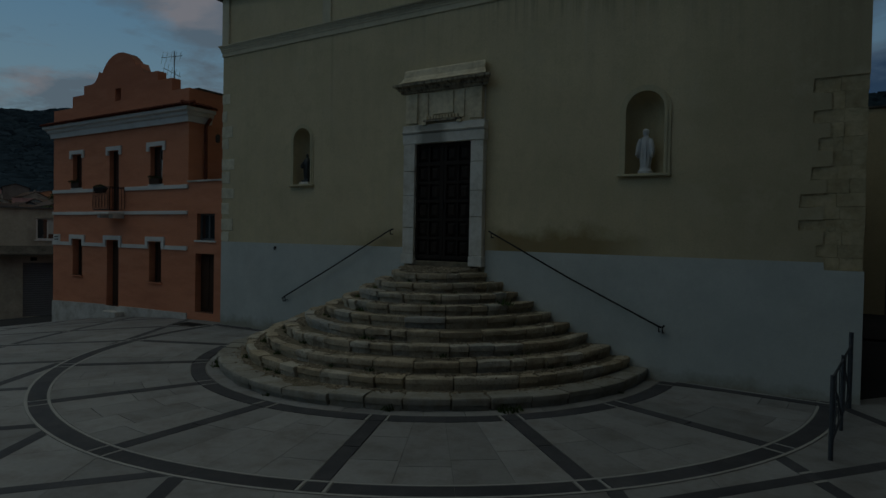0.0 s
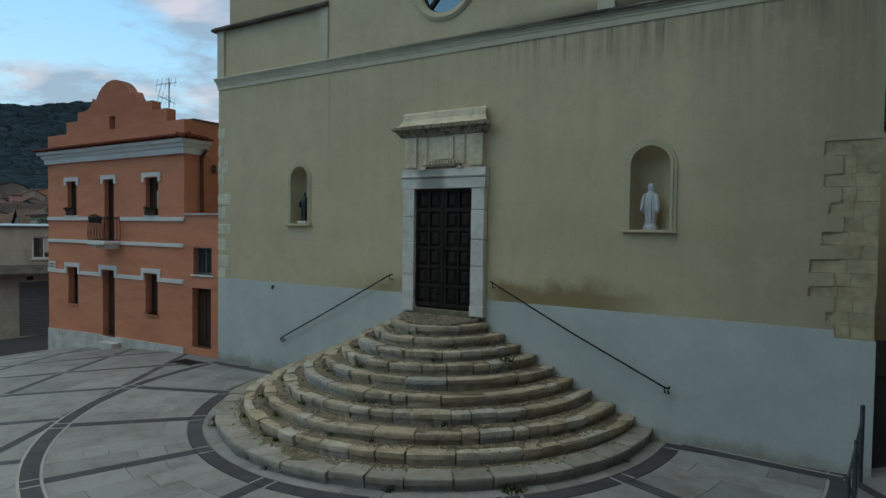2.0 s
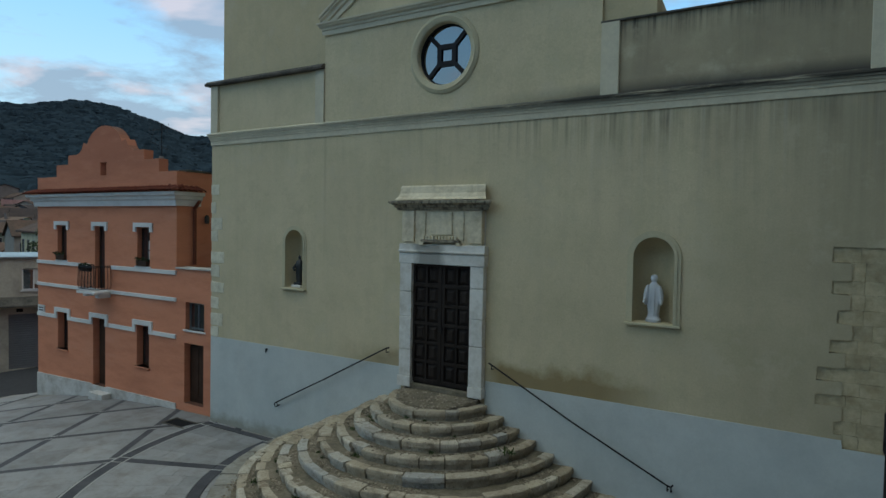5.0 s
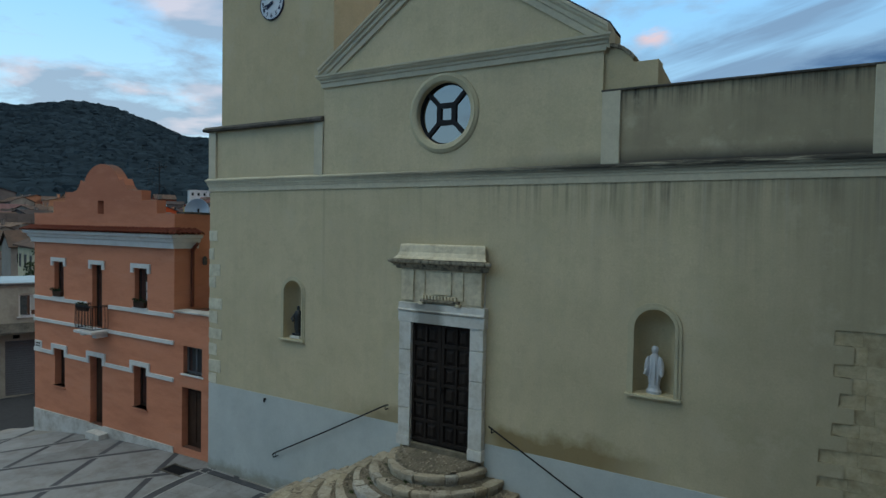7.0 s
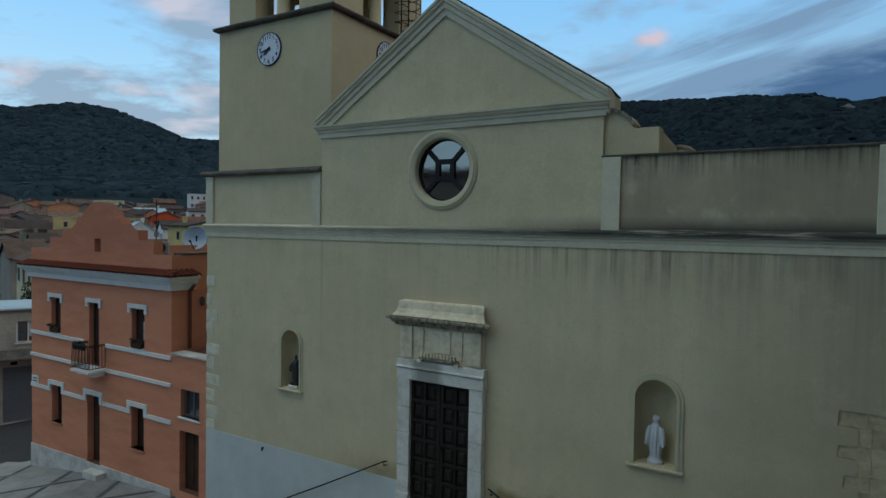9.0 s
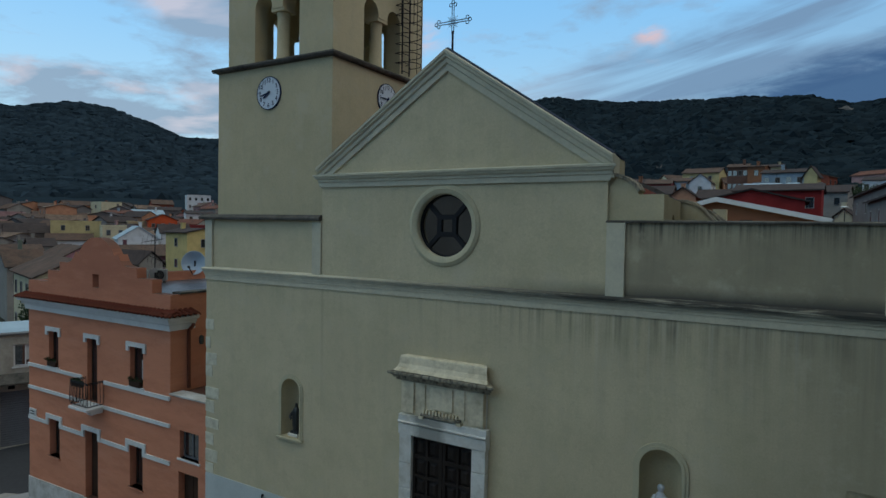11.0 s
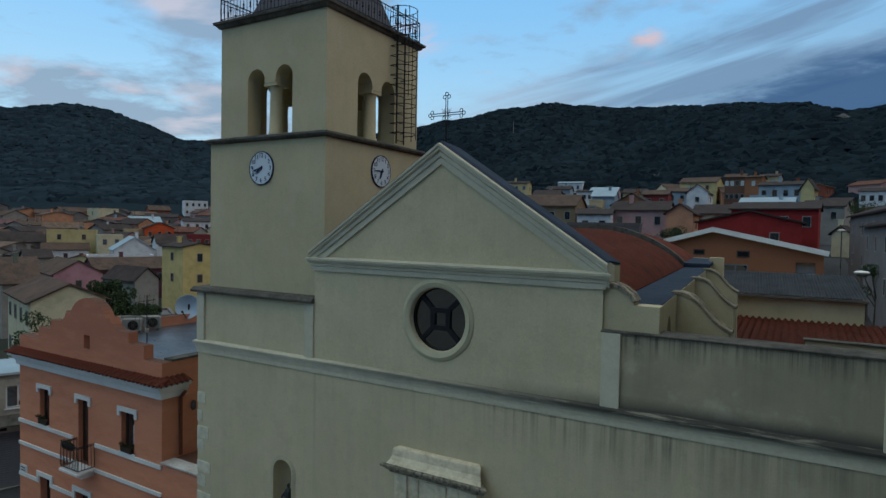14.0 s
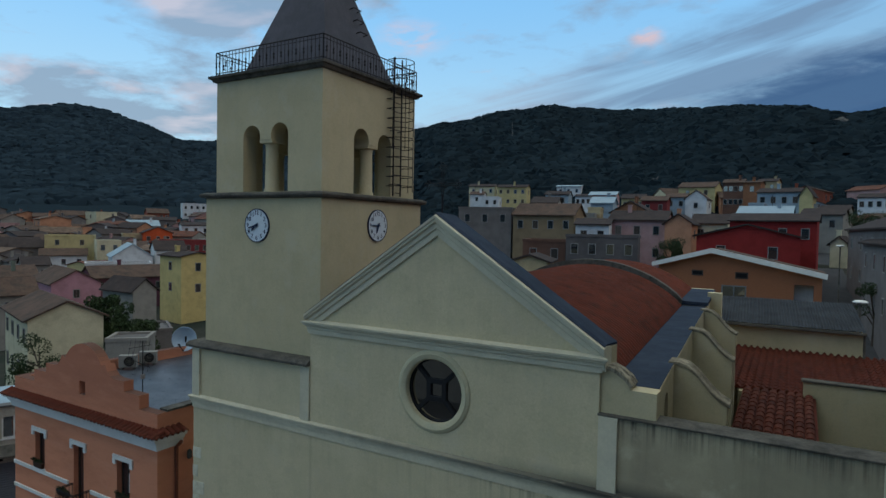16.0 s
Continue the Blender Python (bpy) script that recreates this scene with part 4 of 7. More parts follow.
# ---- orange house ----
def orange_house():
    h = thing("house", "terracotta-orange two-storey house with white bands and curved parapet", "house")
    Y, D, X0, X1 = 0.2, 9.0, -16.75, -9.0
    wins = [(-15.45, -14.86, 3.99, 5.16), (-13.16, -12.61, 3.18, 5.17), (-10.89, -10.26, 3.99, 5.16), (-15.43, -14.80, 0.95, 2.2), (-13.28, -12.58, 0.02, 2.2), (-10.91, -10.28, 0.95, 2.2)]
    c = -12.66
    prof = [(X0, -2.5), (X1, -2.5), (X1, 6.8), (c + 2.83, 6.8), (c + 2.83, 7.19), (c + 2.1, 7.19), (c + 2.1, 7.49), (c + 1.62, 7.49), (c + 1.42, 7.54)]
    right = [(c + 1.28, 7.66), (c + 1.17, 7.86)] + arc(c, 7.42, 1.06, 24, 90, 8, 0.87)
    prof += right + [(2 * c - x, z) for x, z in right[::-1][1:]] + [(2 * c - x, z) for x, z in prof[3:][::-1]] + [(X0, 6.8)]
    front = Form().plate(prof, [rect(*w) for w in wins] + [rect(c - 0.2, c + 0.14, 6.78, 7.19)], Y, Y + 0.3)
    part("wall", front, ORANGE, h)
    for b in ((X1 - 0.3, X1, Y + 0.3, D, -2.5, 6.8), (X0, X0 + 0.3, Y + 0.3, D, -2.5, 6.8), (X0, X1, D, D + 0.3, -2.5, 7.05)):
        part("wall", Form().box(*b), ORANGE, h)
    part("flat_roof", Form().box(X0 + 0.3, X1 - 0.3, Y + 0.3, D, 6.2, 6.42), MEMBRANE, h, "wet blue-grey membrane flat roof")
    part("roof_edge", Form().box(X1 - 0.34, X1 + 0.02, Y + 0.3, D, 6.80, 6.86), COPING, h)
    part("plinth", Form().plate([(X0 - 0.02, -2.5), (X1 + 0.0, -2.5), (X1 + 0.0, 0.11), (-12.5, 0.06), (-12.5, 0.02), (-13.35, 0.02), (-13.35, 0.05), (X0 - 0.02, -0.05)], [], Y - 0.03, Y + 0.01), PLINTH, h, "pale worn stone plinth")
    # bands
    for z0, z1 in ((3.82, 3.94), (3.05, 3.16)):
        for a, b in ((X0, -13.45), (-12.2, X1)) if z0 > 3.5 else ((X0, X1),):
            part("band", Form().box(a - 0.01, b + 0.01, Y - 0.045, Y + 0.02, z0, z1), HOUSE_WHITE, h, bevel=0.01)
    xs = [X0, -15.62, -14.62, -13.48, -12.38, -11.10, -10.10, X1]
    low = Form()
    for a, b in zip(xs[::2], xs[1::2]):
        low.box(a - 0.005, b + 0.005, Y - 0.04, Y + 0.02, 1.98, 2.10)
    for x0, x1, z0, z1 in wins[3:]:
        a, b = x0 - 0.17, x1 + 0.17
        low.plate([(a, 1.98), (a + 0.14, 1.98), (a + 0.14, 2.22), (b - 0.14, 2.22), (b - 0.14, 1.98), (b, 1.98), (b, 2.36), (a, 2.36)], [], Y - 0.045, Y + 0.02)
    part("band", low, HOUSE_WHITE, h)
    for x0, x1, z0, z1 in wins[:3]:
        a, b = x0 - 0.16, x1 + 0.16
        part("window_hood", Form().plate([(a, 5.02), (a + 0.13, 5.02), (a + 0.13, 5.17), (b - 0.13, 5.17), (b - 0.13, 5.02), (b, 5.02), (b, 5.30), (a, 5.30)], [], Y - 0.045, Y + 0.02), HOUSE_WHITE, h)
    frame_m = FRAME_WOOD
    for k, (x0, x1, z0, z1) in enumerate(wins):
        deep = 0.145 if k < 3 else 0.21
        w = part("window" if k not in (1, 4) else "door", Form().plate(rect(x0, x1, z0, z1), [rect(x0 + 0.06, (x0 + x1) / 2 - 0.025, z0 + 0.07, z1 - 0.06), rect((x0 + x1) / 2 + 0.025, x1 - 0.06, z0 + 0.07, z1 - 0.06)] if k != 4 else [], Y + deep, Y + deep + 0.05), frame_m, h, "dark wooden frame deep in the wall")
        if k == 4:
            part("panel", Form().box(x0 + 0.08, x1 - 0.08, Y + deep - 0.02, Y + deep + 0.005, z0 + 0.2, z1 - 0.2), frame_m, w, bevel=0.01)
        else:
            part("pane", Form().box(x0 + 0.05, x1 - 0.05, Y + deep + 0.02, Y + deep + 0.03, z0 + 0.06, z1 - 0.05), GLASS, w)
        if k in (0, 2, 3, 5):
            part("sill", Form().box(x0 - 0.06, x1 + 0.06, Y - 0.05, Y + deep, z0 - 0.05, z0), ORANGE if k > 2 else HOUSE_WHITE, w, bevel=0.01)
        if k in (0, 2, 1):
            zc = z0 + 0.2 if k != 1 else z0 + 0.8
            for half in (0, 1):
                part("curtain", Form().box((x0 + x1) / 2 + 0.03, x1 - 0.07, Y + deep + 0.008, Y + deep + 0.016, zc + 0.30 * half, zc + 0.30 * half + 0.27), CURTAIN, w, "pale curtain behind glass")
    # cornice and eave tiles
    corn = [(0, 0), (0.08, 0.0), (0.10, 0.16), (0.16, 0.20), (0.17, 0.28), (0.26, 0.31), (0.28, 0.40), (0, 0.42)]
    part("cornice", Form().sweep(corn, (X0, Y, 5.80), (X1, Y, 5.80), (0, -1, 0), (0, 0, 1), 1, 1), HOUSE_WHITE, h, "white moulded cornice")
    part("cornice", Form().sweep(corn, (X1, Y, 5.80), (X1, Y + 0.75, 5.80), (1, 0, 0), (0, 0, 1), 1, 0), HOUSE_WHITE, h)
    n = 46
    ring = [(math.cos(radians(a)) * 0.085, math.sin(radians(a)) * 0.075) for a in range(0, 181, 30)]
    ring += [(c_ * 0.8, s_ * 0.8 - 0.002) for c_, s_ in ring[::-1]]
    bed = part("eave_bed", tilt_bed(Form(), X0, X1, Y), TERRACOTTA, h, "red tiled eave")
    front_tile = mesh_of(Form().sweep(ring, (0, -0.36, 0), (0, 0.02, 0.13), (1, 0, 0), (0, 0, 1)), TERRACOTTA, "eave_tile")
    side_tile = mesh_of(Form().sweep(ring, (0.36, 0, 0), (-0.02, 0, 0.13), (0, 1, 0), (0, 0, 1)), TERRACOTTA, "eave_tile")
    rnd = random.Random(3)
    for i in range(n + 6):
        ob = new("eave_tile", front_tile if i < n else side_tile)
        ob.parent = bed
        x, y = (X0 - 0.3 + (X1 - X0 + 0.6) * (i + 0.5) / n, Y) if i < n else (X1, Y - 0.2 + 0.17 * (i - n))
        ob.matrix_basis = pose(x, y, 6.21 + rnd.uniform(-0.008, 0.008), 0, 0, rnd.uniform(-3, 3))
    part("drainpipe", Form().path([(X1 + 0.28, Y + 0.55, 5.95), (X1 + 0.07, Y + 0.55, 5.75), (X1 + 0.07, Y + 0.55, 4.1)], 0.05, 8), ORANGE_DARK, h, "dark brown drainpipe")
    # lower wing toward the church
    wing = part("wing", Form().plate(rect(X1, -7.42, -2.5, 4.02), [rect(-8.58, -7.77, 2.29, 3.07), rect(-8.63, -7.79, 0.18, 1.9)], Y, Y + 0.3), ORANGE, h)
    part("wing", Form().box(X1, -7.24, Y + 0.3, 6.0, 3.7, 4.0).box(-7.45, -7.24, Y + 0.02, 6.0, -2.5, 3.7), ORANGE, h)
    part("wing_coping", Form().box(X1 + 0.01, -7.23, Y - 0.05, Y + 0.4, 4.0, 4.05), PLINTH, h, "thin pale coping", bevel=0.01)
    w = part("window", Form().plate(rect(-8.58, -7.77, 2.29, 3.07), [rect(-8.52, -8.2, 2.35, 3.02), rect(-8.15, -7.83, 2.35, 3.02)], Y + 0.13, Y + 0.18), ALU, h, "grey aluminium window")
    part("pane", Form().box(-8.54, -7.81, Y + 0.15, Y + 0.16, 2.33, 3.04), GLASS, w)
    part("sill", Form().box(-8.66, -7.7, Y - 0.04, Y + 0.15, 2.24, 2.29), HOUSE_WHITE, w, bevel=0.008)
    d = part("door", Form().box(-8.63, -7.79, Y + 0.2, Y + 0.26, 0.18, 1.9), frame_m, h, "dark wooden door")
    part("panel", Form().box(-8.55, -8.24, Y + 0.18, Y + 0.205, 0.3, 1.78).box(-8.18, -7.87, Y + 0.18, Y + 0.205, 0.3, 1.78), frame_m, d, bevel=0.01)
    # small camera dome on the side wall
    part("wall_lamp", Form().lathe([(0.05, 0), (0.07, 0.05), (0.07, 0.2), (0.03, 0.26)], 10, Matrix.Translation((X1 + 0.1, Y + 0.95, 5.3))), COPING, h, smooth=True)
    step_ = Form().box(-12.95, -12.2, Y - 0.34, Y - 0.03, -1.0, -0.10)
    part("door_step", step_, PLINTH, h, "worn stone step", bevel=0.02)
    sign = part("plaque", Form().box(-16.70, -16.26, Y - 0.03, Y + 0.01, 2.10, 2.36), HOUSE_WHITE, h, "small white wall plaque with dark bars", bevel=0.006)
    for k in (0, 1):
        part("bar", Form().box(-16.62, -16.34, Y - 0.034, Y - 0.03, 2.16 + 0.09 * k, 2.20 + 0.09 * k), COPING, sign)
    # balcony
    b = part("balcony", Form().box(-13.24, -12.22, Y - 0.55, Y, 3.05, 3.13).box(-13.18, -13.0, Y - 0.38, Y, 2.94, 3.06).box(-12.5, -12.28, Y - 0.38, Y, 2.92, 3.06), HOUSE_WHITE, h, "small balcony slab on brackets", bevel=0.015)
    r = Form()
    pts = [(-13.20, Y - 0.02), (-13.20, Y - 0.50), (-12.26, Y - 0.50), (-12.26, Y - 0.02)]
    for (ax, ay), (bx, by) in zip(pts, pts[1:]):
        for z in (3.20, 3.88, 3.92):
            r.rod((ax, ay, z), (bx, by, z), 0.014, n=6)
        n = max(3, int(math.hypot(bx - ax, by - ay) / 0.085))
        for i in range(n + 1):
            x, y = ax + (bx - ax) * i / n, ay + (by - ay) * i / n
            ox, oy = (0, -1) if ay == by else (1 if ax > -13 else -1, 0)
            r.path([(x, y, 3.9), (x + ox * 0.01, y + oy * 0.01, 3.7), (x + ox * 0.02, y + oy * 0.02, 3.45), (x + ox * 0.02, y + oy * 0.02, 3.3), (x, y, 3.22)], 0.009, 5)
    part("balcony_railing", r, IRON, b, "bellied wrought-iron railing")
    return h


def tilt_bed(f, x0, x1, y):
    f.add([(x0 - 0.24, y - 0.26, 6.22), (x1 + 0.24, y - 0.26, 6.22), (x1 + 0.24, y + 0.02, 6.32), (x0 - 0.24, y + 0.02, 6.32), (x0 - 0.24, y - 0.26, 6.24), (x1 + 0.24, y - 0.26, 6.24), (x1 + 0.24, y + 0.02, 6.34), (x0 - 0.24, y + 0.02, 6.34)],
          [(3, 2, 1, 0), (4, 5, 6, 7), (0, 1, 5, 4), (1, 2, 6, 5), (2, 3, 7, 6), (3, 0, 4, 7)])
    return f


FRAME_WOOD = surface("dark_frame_wood", (0.055, 0.032, 0.022), 0.6, 0.2, 14, 2, 0.15)
ORANGE_DARK = surface("brown_pipe", (0.16, 0.055, 0.035), 0.6, 0.15, 14, 1, 0.1)
ALU = surface("grey_aluminium", (0.16, 0.17, 0.18), 0.5, 0.08, 20, 2, 0.05, metal=0.3)
CURTAIN = surface("pale_curtain", (0.5, 0.5, 0.48), 0.9, 0.1, 9, 2, 0.1)
orange_house()


# ---- steps ----
def half_disc(f, cx, cy, r, z0, z1, n=40):
    pts = [(cx + r * math.cos(math.pi + math.pi * i / n), cy + r * math.sin(math.pi + math.pi * i / n)) for i in range(n + 1)]
    k = len(pts)
    f.add([(x, y, z0) for x, y in pts] + [(x, y, z1) for x, y in pts], [list(range(k)), list(range(2 * k - 1, k - 1, -1))] + [(i, k + i, k + (i + 1) % k, (i + 1) % k)[::-1] for i in range(k)])


RING_Y = -0.21                # the lowest step and the paving rings are struck a little in front of the wall
STEP_R = [4.40, 4.06, 3.70, 3.29, 2.91, 2.52, 2.16, 1.83, 1.48, 1.11]
STEP_C = (0.05, -0.005)


def lean(x):
    return 0.013 * max(0.0, x)


def curved(prof, a, e, rnd, wear, cy):
    """A worn stone: closed profile of (radius, height) bent round the centre of the steps."""
    seg = max(2, int((e - a) / 7))
    f = Form()
    n = len(prof)
    for s in range(seg + 1):
        ang = radians(a + (e - a) * s / seg)
        end = s in (0, seg)
        off = rnd.uniform(-wear, wear * 0.6) - (wear if end else 0)
        for k, (q, z) in enumerate(prof):
            inner = k in (0, n - 1)
            q2 = q if inner else q + off + rnd.uniform(-0.5, 0.5) * wear
            z2 = z + (rnd.uniform(-0.6, 0.4) * wear - (0.006 if end else 0) if k > 1 else 0)
            x = STEP_C[0] + q2 * math.cos(ang)
            f.v.append((x, cy + q2 * math.sin(ang), z2 + lean(x)))
    for s in range(seg):
        f.f += [(s * n + k, s * n + (k + 1) % n, s * n + n + (k + 1) % n, s * n + n + k) for k in range(n)]
    f.f += [list(range(n))[::-1], list(range(seg * n, seg * n + n))]
    return f


RUBBLE = surface("crumbled_rubble", (0.24, 0.205, 0.155), 0.97, 0.2, 9, 1.8, 0.3, island=0.45)


def steps():
    rnd = random.Random(11)
    st = thing("church_steps", "semicircular flight of ten worn stone steps with weeds in the joints", "steps")
    for i, r in enumerate(STEP_R):
        z0, z1 = (-0.15 if i == 0 else 0.178 * i - 0.02), 0.178 * (i + 1) + 0.01
        rin = r - rnd.uniform(0.27, 0.31)
        core = Form()
        cy = RING_Y if i == 0 else STEP_C[1]
        half_disc(core, STEP_C[0], cy, r - 0.11, -0.4 if i == 0 else 0.178 * i - 0.1, 0.178 * (i + 1) - 0.004)
        core.v = [(x, y, z + lean(x)) for x, y, z in core.v]
        row = part("step", core, EARTH, st, "earth and rubble bed under worn stones")
        over = 2.7 if i == 0 else 0.0
        a, end = 180.0 - over, 360.0 + over
        while a < end - 0.5:
            w = math.degrees(rnd.uniform(0.55, 1.0) / r) if i == 0 else math.degrees(rnd.uniform(0.26, 0.78) / r)
            e = a + w
            if end - e < math.degrees(0.35 / r):
                e = end
            gap = math.degrees(rnd.choice((0.005, 0.009, 0.014, 0.024)) / r)
            rr = r + rnd.uniform(-0.035, 0.014)
            zz = z1 + rnd.uniform(-0.006, 0.014)
            rin = r - (0.42 if i == 0 else rnd.uniform(0.16, 0.29))
            lip = rnd.uniform(0.085, 0.11)
            back = rnd.uniform(0.02, 0.05)
            prof = [(rin, z0), (rr - back, z0), (rr - back + 0.002, zz - lip - 0.010), (rr - 0.004, zz - lip), (rr, zz - 0.035), (rr - 0.004, zz - 0.012), (rr - 0.016, zz - 0.002), (rr - 0.07, zz), (rin, zz - 0.002)]
            part("step_stone", curved(prof, a + gap, e - gap, rnd, 0.009 if i == 0 else 0.016, cy), PALE_STEP if i == 0 else STEP, row, smooth=True)
            a = e
    # small rubble washed out on the treads
    bm = bmesh.new()
    bmesh.ops.create_icosphere(bm, subdivisions=1, radius=1.0)
    iv, it = [v.co.copy() for v in bm.verts], [[v.index for v in q.verts] for q in bm.faces]
    bm.free()
    rub = Form()
    for i, r in enumerate(STEP_R[:-1]):
        for _ in range(int(520 * r)):
            ang = radians(rnd.uniform(181, 359))
            if noise.noise((ang * 4, i * 3.1, 2.0)) < -0.15:
                continue
            q = STEP_R[i + 1] + abs(rnd.gauss(0, 0.10)) - 0.005
            s = rnd.choice((0.006, 0.008, 0.011, 0.016, 0.026))
            c = Vector((STEP_C[0] + q * math.cos(ang), STEP_C[1] + q * math.sin(ang), 0.178 * (i + 1) + s * 0.1 + lean(STEP_C[0] + q * math.cos(ang))))
            rub.add([c + Vector((v.x * s * rnd.uniform(0.7, 1.3), v.y * s * rnd.uniform(0.7, 1.3), v.z * s * rnd.uniform(0.4, 0.9))) for v in iv], it)
    for _ in range(420):
        ang, q, s = radians(rnd.uniform(182, 358)), 0.95 * math.sqrt(rnd.random()), rnd.choice((0.008, 0.012, 0.018, 0.028))
        y = STEP_C[1] + q * math.sin(ang)
        c = Vector((STEP_C[0] + q * math.cos(ang), y, 1.80 + 0.10 * (1 + y / 0.9)))
        rub.add([c + Vector((v.x * s * rnd.uniform(0.7, 1.3), v.y * s * rnd.uniform(0.7, 1.3), v.z * s * 0.6)) for v in iv], it)
    tagged(part("rubble", rub, RUBBLE, st, "loose pebbles and crumbled mortar"), kind="stuff")
    # landing that rises to the sill
    pts = [(STEP_C[0] + 0.98 * math.cos(math.pi + math.pi * i / 16), STEP_C[1] + 0.98 * math.sin(math.pi + math.pi * i / 16)) for i in range(17)]
    lf = Form()
    lf.add([(x, y, 1.74) for x, y in pts] + [(0.05 + (x - 0.05) * 0.9, y * 0.9, 1.80 + 0.10 * (1 + y / 0.98)) for x, y in pts] + [(-0.9, 0.15, 1.74), (1.0, 0.15, 1.74), (-0.9, 0.15, 1.95), (1.0, 0.15, 1.95)],
           [(i, i + 1, 18 + i, 17 + i) for i in range(16)] + [list(range(17, 34)) + [37, 36]])
    part("landing", lf, EARTH, st, "worn pebbly landing")
    part("threshold", Form().box(-0.72, 0.84, -0.12, 0.22, 1.78, 2.0), EARTH, st, "stone threshold", bevel=0.02)


steps()


# ---- pavement ----
def slab(poly, material, parent, lift=0.0, gap=0.004, name="slab"):
    cx, cy = sum(p[0] for p in poly) / len(poly), sum(p[1] for p in poly) / len(poly)
    pts = []
    for x, y in poly:
        d = math.hypot(x - cx, y - cy) or 1
        k = max(0.0, 1 - gap * 1.3 / d)
        pts.append((cx + (x - cx) * k, cy + (y - cy) * k))
    n = len(pts)
    f = Form().add([(x, y, plaza_z(x, y) + lift) for x, y in pts] + [(x, y, plaza_z(x, y) - 0.05) for x, y in pts], [list(range(n))] + [(i, n + i, n + (i + 1) % n, (i + 1) % n)[::-1] for i in range(n)])
    area = sum(pts[i][0] * pts[(i + 1) % n][1] - pts[(i + 1) % n][0] * pts[i][1] for i in range(n))
    if area < 0:
        f.f = [q[::-1] for q in f.f]
    return part(name, f, material, parent)


def sector(r0, r1, a0, a1, n=5):
    P = lambda r, a: (0.05 + r * math.cos(radians(a)), RING_Y + r * math.sin(radians(a)))
    return [P(r0, a0 + (a1 - a0) * i / n) for i in range(n + 1)] + [P(r1, a1 + (a0 - a1) * i / n) for i in range(n + 1)]


